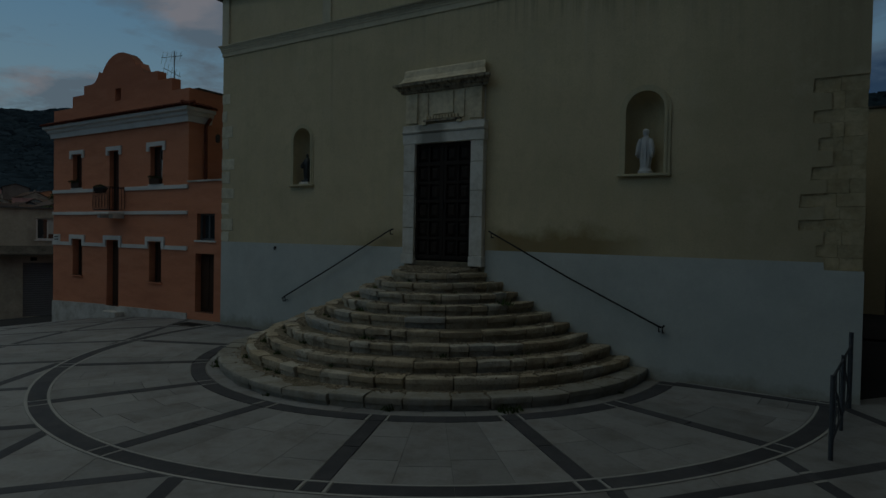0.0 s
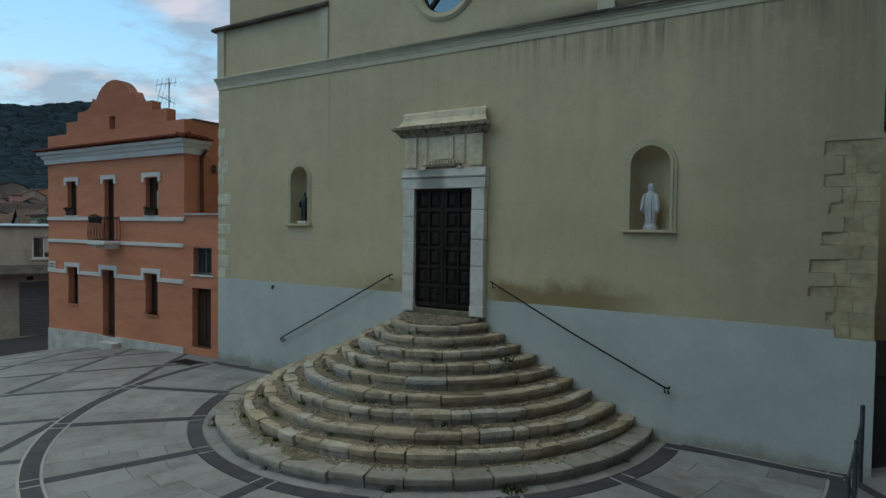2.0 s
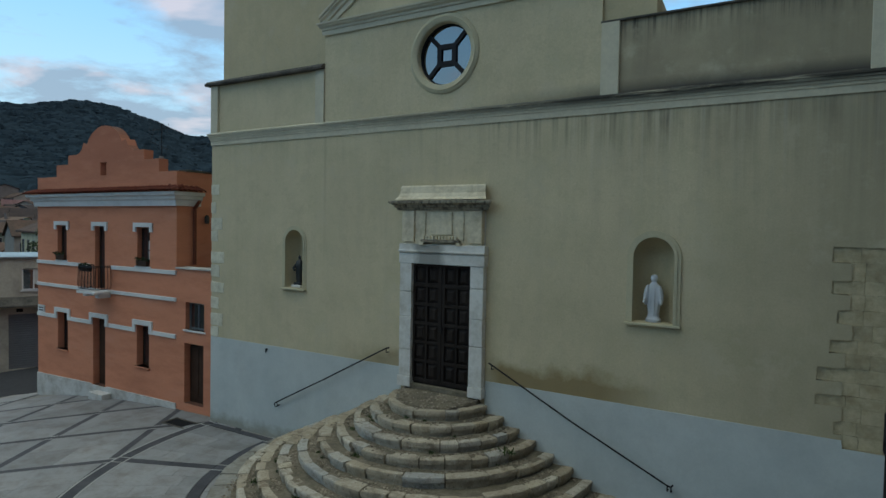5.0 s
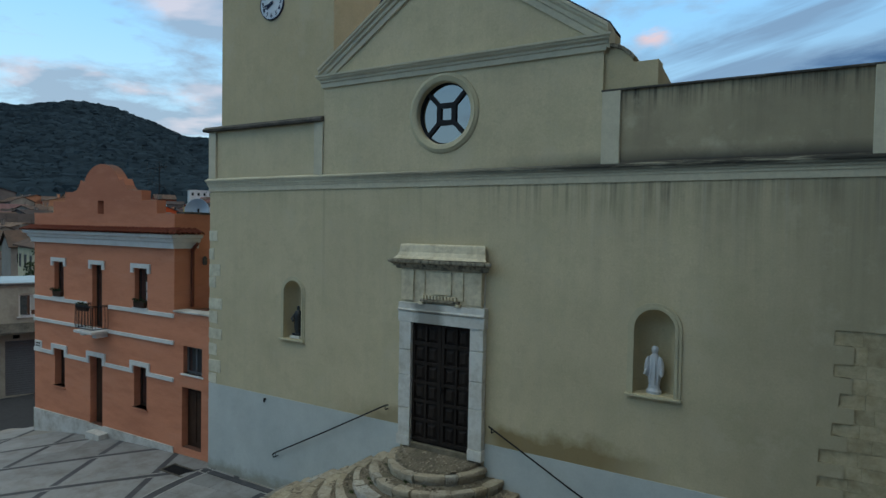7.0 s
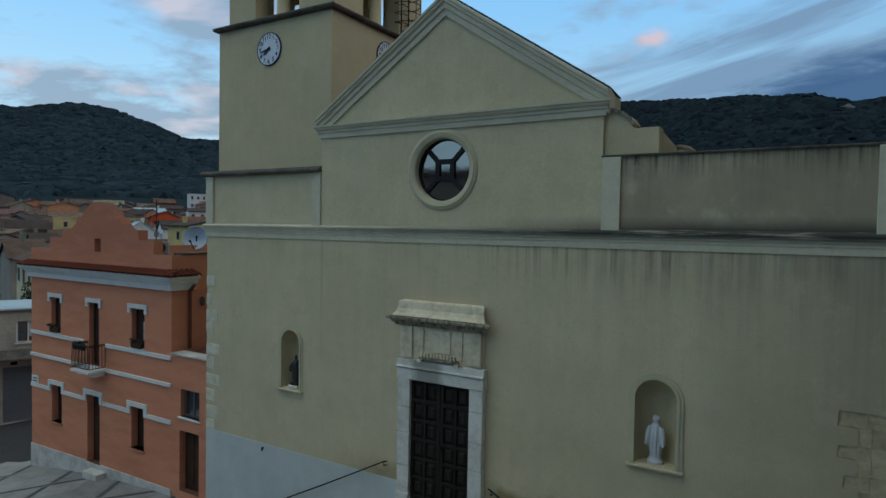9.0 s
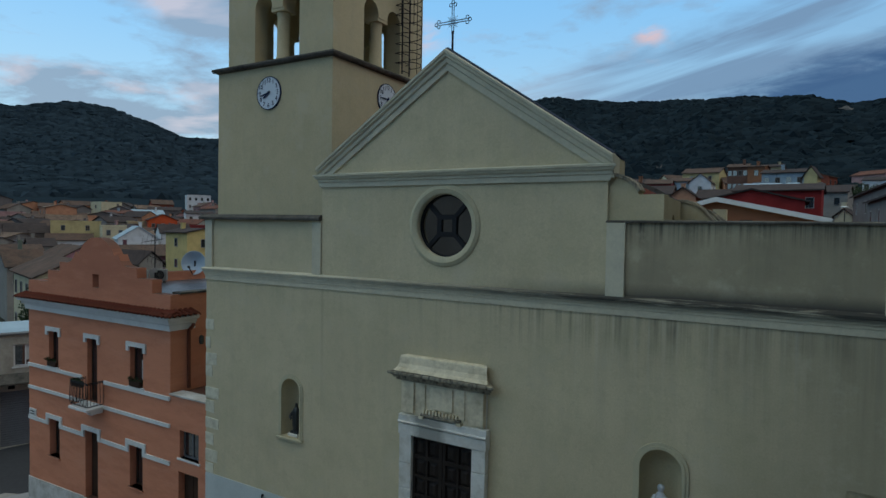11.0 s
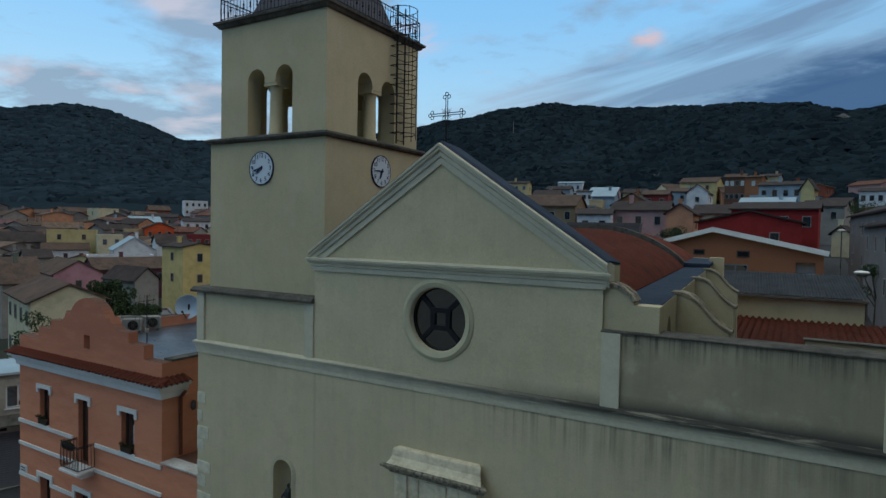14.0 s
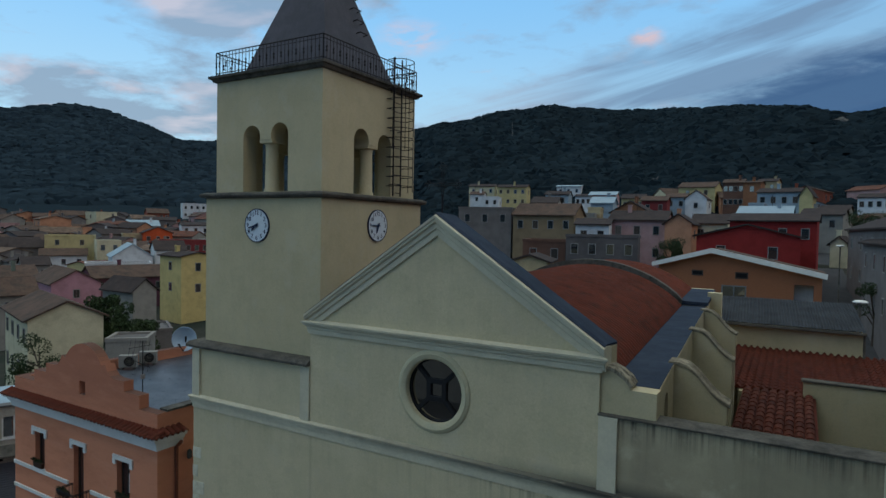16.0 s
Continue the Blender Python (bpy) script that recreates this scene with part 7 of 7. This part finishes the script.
def random_houses():
    """Smaller houses that fill the village toward the hills."""
    rnd = random.Random(77)
    taken = [(o.matrix_basis.translation.x, o.matrix_basis.translation.y) for o in scene.objects if o.name.startswith("house") and not o.parent]
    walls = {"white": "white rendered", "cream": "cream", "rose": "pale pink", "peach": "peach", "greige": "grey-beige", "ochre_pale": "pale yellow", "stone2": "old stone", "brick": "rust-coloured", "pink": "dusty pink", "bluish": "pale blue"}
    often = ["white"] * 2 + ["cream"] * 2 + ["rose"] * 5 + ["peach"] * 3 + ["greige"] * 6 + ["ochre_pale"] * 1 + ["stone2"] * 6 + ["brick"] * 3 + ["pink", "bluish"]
    roofs = {"old": "brown tiled roof", "dark": "dark tiled roof", "rust": "rust-red tiled roof", "tan": "faded tan tiled roof", "flat": "flat roof terrace"}
    made = 0
    for _ in range(2500):
        if made >= 150:
            break
        left = rnd.random() < 0.66
        az = rnd.uniform(42, 69) if left else rnd.uniform(-6, 35)
        r = rnd.uniform(105, 235) if left else rnd.uniform(112, 172)
        x, y = 6 - r * math.sin(radians(az)), -10 + r * math.cos(radians(az))
        if any((x - a) ** 2 + (y - b) ** 2 < (55 if r > 150 else 80) for a, b in taken):
            continue
        taken.append((x, y))
        made += 1
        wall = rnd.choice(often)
        roof = rnd.choice(("old", "old", "old", "rust", "tan", "dark", "dark", "dark", "flat"))
        g = land(x, y)
        h = rnd.choice((2.6, 2.9, 3.2, 4.6 if r > 200 else 3.0))
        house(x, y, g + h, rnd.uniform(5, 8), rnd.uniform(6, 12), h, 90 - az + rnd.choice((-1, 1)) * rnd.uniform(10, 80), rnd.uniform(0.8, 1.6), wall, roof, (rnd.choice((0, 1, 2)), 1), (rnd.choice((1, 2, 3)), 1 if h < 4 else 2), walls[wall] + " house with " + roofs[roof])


random_houses()


# the large gabled house with the white fascia
def gabled_house():
    h = thing("house", "terracotta gabled house with broad white roof edge", "house")
    Y = 32.5
    prof = [(-2.0, 0), (7.4, 0), (7.4, 9.55), (1.28, 10.85), (-2.0, 9.95)]
    part("wall", Form().plate(prof, [rect(5.95, 6.98, 7.6, 9.05)], Y, Y + 4), surface("orange_brown_render", (0.285, 0.118, 0.062), 0.92, 0.08, 8, 0.4, 0.2), h)
    fascia = [(-2.35, 9.82), (1.28, 10.83), (7.62, 9.48), (7.66, 9.78), (1.28, 11.14), (-2.38, 10.10)]
    part("fascia", Form().plate(fascia, [], Y - 0.45, Y - 0.3), HOUSE_WHITE, h, "broad white roof edge")
    part("roof", Form().plate([(-2.3, 9.98), (1.28, 11.0), (7.6, 9.64), (7.62, 9.74), (1.28, 11.10), (-2.32, 10.06)], [], Y - 0.3, Y + 4.2), OLDTILE, h)
    for x, z, sx, sz in ((0.45, 9.5, 0.7, 0.36), (3.05, 9.45, 0.75, 0.42)):
        w = part("vent", Form().plate(rect(x - sx / 2, x + sx / 2, z - sz / 2, z + sz / 2), [rect(x - sx / 2 + 0.07, x + sx / 2 - 0.07, z - sz / 2 + 0.07, z + sz / 2 - 0.07)], Y - 0.03, Y + 0.02), SHUTTER, h)
        part("pane", Form().box(x - sx / 2, x + sx / 2, Y - 0.015, Y - 0.005, z - sz / 2, z + sz / 2), DARK, w)
    w = part("window", Form().plate(rect(1.9, 3.35, 7.6, 8.8), [rect(1.98, 2.60, 7.68, 8.72), rect(2.66, 3.27, 7.68, 8.72)], Y - 0.03, Y + 0.02), ALU, h)
    part("pane", Form().box(1.95, 3.3, Y - 0.012, Y - 0.006, 7.64, 8.76), GLASS, w)
    part("loggia", Form().box(5.95, 6.98, Y + 0.9, Y + 0.95, 7.6, 9.05), WALL_MATS["white"], h, "pale recessed loggia")


gabled_house()


# the workshop across the side street
def workshop():
    h = thing("workshop", "grey rendered workshop with roller shutter, below the orange house", "workshop")
    m = pose(-25.03, 3.73, 0, 0, 0, 66)

    def put(name, form, mat, parent=h, label=""):
        form.v = [tuple(m @ Vector(p)) for p in form.v]
        return part(name, form, mat, parent, label)

    g = surface("beige_workshop_render", (0.42, 0.39, 0.325), 0.93, 0.1, 8, 0.5, 0.2, second=(0.30, 0.275, 0.225), amount=0.8)
    put("wall", Form().plate(rect(-8, 9, -4, 3.5), [rect(-0.30, 0.62, 2.02, 3.06), rect(-0.82, 2.6, -1.7, 0.9)], 0, 0.3), g)
    put("wall", Form().box(-8, 9, 0.3, 3.4, -4, 3.3), g)
    put("roof", Form().box(-8.1, 9.1, -0.08, 3.6, 3.5, 3.58), ROOFS["flat"], label="thin flat roof edge")
    put("roof", Form().add([(-8.0, 0.4, 3.585), (3.5, 0.4, 3.585), (3.5, 3.5, 3.68), (-8.0, 3.5, 3.68), (-8.0, 3.5, 3.585), (3.5, 3.5, 3.585)], [(0, 1, 2, 3), (2, 5, 4, 3), (0, 3, 4), (1, 5, 2)]), ROOFS["pale"], label="pale sheet roof")
    put("canopy", Form().add([(u, d, z) for u in (-8, 9) for d, z in ((-0.55, 1.28), (-0.55, 1.36), (0, 1.72), (0, 1.28))], [(0, 1, 2, 3), (7, 6, 5, 4), (0, 4, 5, 1), (1, 5, 6, 2), (3, 7, 4, 0)]), COPING, label="dark lichened sloping canopy")
    w = put("window", Form().plate(rect(-0.30, 0.62, 2.02, 3.06), [rect(-0.24, 0.14, 2.08, 3.0), rect(0.19, 0.56, 2.08, 3.0)], 0.08, 0.14), HOUSE_WHITE, label="white framed window with lowered blind")
    put("pane", Form().box(-0.28, 0.60, 0.10, 0.11, 2.05, 3.03), GLASS, w)
    put("blind", Form().box(0.19, 0.56, 0.088, 0.097, 2.3, 3.0), CURTAIN, w, "pale blind")
    put("sill", Form().box(-0.36, 0.68, -0.06, 0.1, 1.96, 2.02), HOUSE_WHITE, w)
    slats = []
    for i in range(24):
        z = -1.7 + i * 0.108
        slats += [(-0.13, z), (-0.10, z + 0.02), (-0.10, z + 0.08), (-0.13, z + 0.10)]
    s = Form().sweep([(-0.2, -1.7)] + slats + [(-0.2, 0.9)], (-0.82, 0, 0), (2.6, 0, 0), (0, -1, 0), (0, 0, 1))
    put("roller_shutter", s, surface("grey_shutter", (0.19, 0.20, 0.215), 0.6, 0.1, 10, 1, 0, metal=0.2), label="grey slatted roller shutter")
    put("wall_vent", Form().box(-0.52, -0.26, -0.03, 0.05, 1.0, 1.16), DARK)


workshop()


# ---- roof things on the orange house ----
dish = thing("satellite_dish", "white satellite dish on the roof edge", "dish", at=look((-16.5, 6.6, 7.12), (-8, -6, 9.5)) @ pose(0, 0, 0, 0, 0, 0))
prof = [(r * 0.55, -0.0 - 0.22 * (1 - r * r)) for r in (0.02, 0.2, 0.4, 0.6, 0.8, 1.0)] + [(0.555, 0.01), (0.53, 0.012)] + [(r * 0.53, 0.012 - 0.20 * (1 - r * r)) for r in (0.8, 0.6, 0.4, 0.2, 0.02)]
part("reflector", Form().lathe([(r * 0.95, -z) for r, z in prof], 28), surface("dish_paint", (0.36, 0.45, 0.54), 0.5, 0.05, 10, 1, 0), dish, smooth=True)
part("feed_arm", Form().path([(0, -0.5, -0.02), (0, -0.25, -0.55)], 0.02).rod((0, -0.25, -0.5), (0, -0.22, -0.62), 0.045), IRON, dish)
tagged(part("dish_mast", Form().rod((-16.6, 6.75, 5.0), (-16.6, 6.75, 7.2), 0.04), IRON), "thin metal mast of the satellite dish", "mast")


def ac_unit(x, y, z, turn):
    u = thing("air_conditioner", "white outdoor air-conditioning unit with round fan grille", "air conditioner", "air conditioners on the roof", at=pose(x, y, z, 0, 0, turn))
    part("casing", Form().box(-0.32, 0.32, -0.13, 0.13, 0, 0.47), WALL_MATS["greige"], u, bevel=0.02)
    part("fan_opening", Form().rod((0.06, -0.135, 0.235), (0.06, -0.12, 0.235), 0.19, n=24), DARK, u)
    g = Form()
    for r in (0.06, 0.12, 0.18):
        g.path([(0.06 + r * math.cos(radians(a)), -0.145, 0.235 + r * math.sin(radians(a))) for a in range(0, 361, 30)], 0.006, 4)
    for a in range(0, 180, 30):
        c, e = 0.19 * math.cos(radians(a)), 0.19 * math.sin(radians(a))
        g.rod((0.06 + c, -0.145, 0.235 + e), (0.06 - c, -0.145, 0.235 - e), 0.005, n=4)
    part("grille", g, COPING, u)
    for fx in (-0.25, 0.19):
        part("foot", Form().box(fx, fx + 0.06, -0.15, 0.15, -0.08, 0.0), COPING, u)


ac_unit(-16.06, 3.81, 6.50, 42)
ac_unit(-16.10, 4.67, 6.50, 42)


def antenna():
    a = thing("antenna", "thin metal television antenna mast on the house roof", "antenna")
    x, y = -11.19, 1.20
    f = Form().rod((x, y, 6.42), (x, y, 8.45), 0.016)
    part("mast", f, IRON, a)
    for z, l, tilt in ((8.28, 0.5, 10), (7.72, 0.42, -28)):
        d = Vector((math.cos(radians(40)), math.sin(radians(40)), math.sin(radians(tilt)))) * l
        boom = part("boom", Form().rod(Vector((x, y, z)) - d * 0.8, Vector((x, y, z)) + d * 0.5, 0.009, n=5), IRON, a)
        s = Vector((-math.sin(radians(40)), math.cos(radians(40)), 0))
        for i in range(5):
            c = Vector((x, y, z)) + d * (-0.75 + i * 0.28)
            reach = 0.23 - 0.02 * i
            part("element", Form().rod(c - s * reach * 0.5 - Vector((0, 0, reach)), c + s * reach * 0.5 + Vector((0, 0, reach)), 0.005, n=4), IRON, boom)
    part("junction_box", Form().box(x - 0.05, x + 0.05, y - 0.05, y + 0.05, 7.28, 7.42), WIN_FRAME, a)


antenna()


def street_lamp(x, y, z):
    l = thing("street_lamp", "street lamp with flat pale head on a grey pole", "street lamp", at=pose(x, y, z))
    part("pole", Form().rod((0, 0, -6), (0, 0, 0), 0.06, 0.045), COPING, l)
    part("head", Form().lathe([(0.05, -0.08), (0.30, -0.02), (0.32, 0.03), (0.2, 0.09), (0.03, 0.11)], 18), HOUSE_WHITE, l, smooth=True)


street_lamp(8.65, 24.0, 9.0)
street_lamp(9.2, 52.0, 11.2)


# planters on the orange house
def planter(x, y, z, length, label, lean=0.0):
    p = thing("flower_box", label, "flower box", "flower boxes on the house front", at=pose(x, y, z))
    part("trough", Form().add([(sx * length * k, sy * 0.10 * k, zz) for zz, k in ((0.0, 0.45), (0.18, 0.5)) for sx, sy in ((-1, -1), (1, -1), (1, 1), (-1, 1))],
         [(3, 2, 1, 0), (4, 5, 6, 7), (0, 1, 5, 4), (1, 2, 6, 5), (2, 3, 7, 6), (3, 0, 4, 7)]), FRAME_WOOD, p, "brown plastic trough", bevel=0.01)
    rnd, f = random.Random(int(-x * 10)), Form()
    for k in range(6):
        leaves(f, rnd, ((k / 5 - 0.5) * length * 0.9 + lean * 0.1, -0.02, 0.20 + rnd.uniform(-0.03, 0.04)), 0.065, 34, 0.045)
    part("foliage", f, LEAF, p)


# ---- plants ----
LEAF = surface("dark_leaves", (0.030, 0.050, 0.022), 0.7, 0.3, 3, 0.6, 0, second=(0.055, 0.075, 0.03), amount=0.8, island=0.35)
BARK = surface("bark", (0.07, 0.055, 0.045), 0.95, 0.3, 12, 2, 0.6, stretch=(3, 3, 0.5))
WEED = surface("weed_green", (0.055, 0.085, 0.028), 0.8, 0.3, 8, 1, 0, island=0.35)


def leaves(f, rnd, centre, radius, count, size, flat=0.8):
    for _ in range(count):
        d = Vector((rnd.gauss(0, 1), rnd.gauss(0, 1), rnd.gauss(0, 1))).normalized() * radius * rnd.uniform(0.45, 1.05) ** 0.6
        p = Vector(centre) + Vector((d.x, d.y, d.z * flat))
        q = Euler((rnd.uniform(0, 6), rnd.uniform(0, 6), rnd.uniform(0, 6))).to_matrix()
        s = size * rnd.uniform(0.6, 1.3)
        f.add([p + q @ Vector(v) * s for v in ((-0.5, 0, 0), (0, -0.3, 0.08), (0.5, 0, 0), (0, 0.3, 0.08))], [(0, 1, 2, 3)])


def tree(x, y, z, height, spread, seed, label, n=9, size=0.15):
    rnd = random.Random(seed)
    t_ = thing("tree", label, "tree")
    f = Form().rod((x, y, z - 2), (x + 0.1, y, z + height * 0.45), 0.16, 0.09, 8)
    crown = Form()
    for i in range(2 * n):
        a = rnd.uniform(0, 6.28)
        e = Vector((x + math.cos(a) * spread * rnd.uniform(0.2, 0.75), y + math.sin(a) * spread * rnd.uniform(0.2, 0.75), z + height * rnd.uniform(0.35, 0.95)))
        f.rod((x + 0.05, y, z + height * rnd.uniform(0.25, 0.45)), e, 0.05, 0.02, 6)
        leaves(crown, rnd, e, spread * rnd.uniform(0.2, 0.42), 260, size)
    part("trunk", f, BARK, t_)
    part("crown", crown, LEAF, t_)


tree(-47.3, 21.5, -0.9, 6.4, 2.5, 1, "dark green garden tree among the houses", 14, 0.24)
tree(-43.5, 21.5, -0.5, 4.2, 2.6, 2, "low dark green garden bush", 12, 0.24)
tree(-6.1, 60.8, 7.6, 3.6, 2.2, 3, "dark green bushy tree behind the roofs", 9)
tree(-34.5, 9.6, -0.2, 7.2, 1.9, 4, "sparse dark tree beside the yellow house", 5, 0.13)
tree(11.0, 44.0, 4.4, 4.3, 1.7, 15, "dark street tree against grey houses", 7, 0.12)
tree(13.0, 83.0, 9.0, 6.0, 2.6, 6, "dark bushy tree by the street", 9)

tree(-851.0, 495.0, land(-851.0, 495.0) + 1.0, 13.0, 3.6, 8, "lone dark tree on the skyline of the hill", 7)

planter(-15.17, 0.17, 3.99, 0.55, "brown window box with dark trailing plants on a sill", -1.0)
planter(-10.58, 0.17, 3.99, 0.55, "brown window box with low dark plants on a sill")
planter(-12.92, -0.24, 3.74, 0.60, "brown trough of dark plants hung on the balcony railing")

# bare rock and masts on the wooded hill
ROCK = surface("pale_bare_rock", (0.10, 0.098, 0.095), 0.95, 0.2, 0.6, 0.1, 0.5, second=(0.09, 0.085, 0.08), amount=0.9)


def outcrop(x, y, w, h, seed):
    rnd, f = random.Random(seed), Form()
    n = 9
    for k in range(n):
        u = (k / (n - 1) - 0.5) * w
        z = land(x + u, y)
        top = h * (1 - (2 * k / (n - 1) - 1) ** 2) * rnd.uniform(0.7, 1.1) + 0.4
        f.v += [(x + u, y - 2.5 + rnd.uniform(-0.5, 0.5), z - 2), (x + u, y - 1.5 + rnd.uniform(-0.6, 0.6), z + top * 0.6), (x + u, y + rnd.uniform(-0.5, 0.5), z + top), (x + u, y + 4, z - 1)]
    f.f = [(4 * k + m, 4 * k + 4 + m, 4 * k + 5 + m, 4 * k + 1 + m) for k in range(n - 1) for m in range(3)]
    tagged(part("rock_outcrop", f, ROCK), "pale bare rock face among the woods", "rock")


outcrop(17.5, 233.0, 12.0, 2.2, 2)
outcrop(-31.5, 181.0, 4.0, 2.0, 5)
for x, y, h in ((-97.0, 220.7, 6.5), (-92.4, 250.7, 4.0)):
    z = land(x, y)
    mast = thing("mast", "thin grey metal mast on the wooded hill", "mast", "masts on the hill", at=pose(x, y, z))
    part("pole", Form().rod((0, 0, -1), (0, 0, h), 0.07, 0.04, 6), WIN_FRAME, mast)
    part("crossarm", Form().rod((-0.6, 0, h * 0.9), (0.6, 0, h * 0.9), 0.05, n=5), COPING, mast)

# woods on the hills; distance haze is put into their colour
def woods(label, az0, az1, count, size, colour, seed):
    rnd = random.Random(seed)
    f = Form()
    # a low dome: top, shoulder ring, foot ring
    dome = [(0, 0, 1.0)] + [(0.66 * math.cos(a), 0.66 * math.sin(a), 0.74) for a in (0, 1.05, 2.09, 3.14, 4.19, 5.24)] + [(math.cos(a), math.sin(a), 0.0) for a in (0.5, 1.55, 2.6, 3.64, 4.7, 5.74)]
    faces = [(0, 1 + k, 1 + (k + 1) % 6) for k in range(6)] + [(1 + k, 7 + k, 1 + (k + 1) % 6) for k in range(6)] + [(1 + (k + 1) % 6, 7 + k, 7 + (k + 1) % 6) for k in range(6)]
    for k in range(count):
        az = rnd.uniform(az0, az1)
        far, el = ridge(az)
        edge = k % 7 == 0
        r = far * (rnd.uniform(0.965, 1.01) if edge else math.sqrt(rnd.uniform(0.22 if far < 500 else 0.09, 1.0)))
        x, y = -r * math.sin(radians(az)), r * math.cos(radians(az))
        w = size * rnd.uniform(0.6, 1.5)
        tall = w * rnd.uniform(0.5, 0.95) * (1.25 if edge else 0.8)
        z = land(x, y) - 0.25 * tall
        t_ = rnd.uniform(0, 6)
        c, sn = math.cos(t_) * w, math.sin(t_) * w
        jit = [rnd.uniform(0.8, 1.2) for _ in dome]
        f.add([(x + (u * c - v * sn) * q, y + (u * sn + v * c) * q, z + h * tall * q) for (u, v, h), q in zip(dome, jit)], faces)
    cover = surface("hazed_hill_woods", colour, 0.97, 0.10, 0.4, 0.012, 0, second=tuple(v * 1.25 for v in colour), amount=0.8, island=0.28, spec=0.0)
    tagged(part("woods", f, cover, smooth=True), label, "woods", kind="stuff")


woods("dark woods on the near hill, slightly blue with haze", -10, 37, 22000, 2.7, (0.0135, 0.0215, 0.027), 31)
# farther hill: paler and bluer colour, painted in as more haze
woods("woods on the far hill, haze put into their colour", 41, 73, 17000, 5.2, (0.0195, 0.031, 0.041), 32)


# weeds in the joints of the steps
def weeds():
    rnd = random.Random(8)
    f = Form()
    spots = []
    for i in range(10):
        for _ in range(7 if i < 4 else 3):
            a = radians(rnd.uniform(200, 345))
            r = STEP_R[i] + 0.005
            spots.append((STEP_C[0] + r * math.cos(a), (RING_Y if i == 0 else STEP_C[1]) + r * math.sin(a), 0.178 * i + 0.005 + lean(STEP_C[0] + r * math.cos(a)), rnd.uniform(0.03, 0.08)))
    spots += [(3.2, -3.35, 0.02, 0.16), (3.28, -3.25, 0.02, 0.13), (1.75, -4.2, 0.02, 0.11), (-0.55, -3.75, 0.19, 0.12), (-0.75, -3.65, 0.19, 0.14), (-0.35, -3.8, 0.19, 0.1), (2.0, 0 - 0.9, 1.27, 0.12)]
    for x, y, z, h in spots:
        for _ in range(26):
            p = Vector((x + rnd.gauss(0, h * 0.5), y + rnd.gauss(0, h * 0.4), z))
            d = Vector((rnd.gauss(0, 0.5), rnd.gauss(0, 0.5), 1)).normalized() * h * rnd.uniform(0.4, 1.1)
            s = Vector((rnd.gauss(0, 1), rnd.gauss(0, 1), 0)).normalized() * h * 0.12
            f.add([p - s, p + s, p + d + s * 0.5, p + d * 1.15, p + d - s * 0.5], [(0, 1, 2, 3, 4)])
    tagged(part("weeds", f, WEED), "small green weeds growing in the step joints", "weeds", kind="stuff")


weeds()


# ---- unseen plain houses added behind and beside the camera to block sky light ----
def closing_house(x0, x1, y0, y1, h, wall):
    o = thing("house", "unseen plain house added to cut light on the square", "house")
    part("wall", Form().box(x0, x1, y0, y1, -3, h), WALL_MATS[wall], o)
    part("roof", Form().box(x0 - 0.3, x1 + 0.3, y0 - 0.3, y1 + 0.3, h, h + 0.3), OLDTILE, o)


# added out of view, this tall to shade the +x end of the front
closing_house(8.9, 20.0, -16.0, 13.6, 16.0, "stone2")
# added out of view, high and dull to darken the rose window's reflection
closing_house(-4.0, 14.0, -38.0, -28.0, 11.5, "stone2")
closing_house(-28.0, -8.0, -36.0, -27.0, 11.5, "greige")
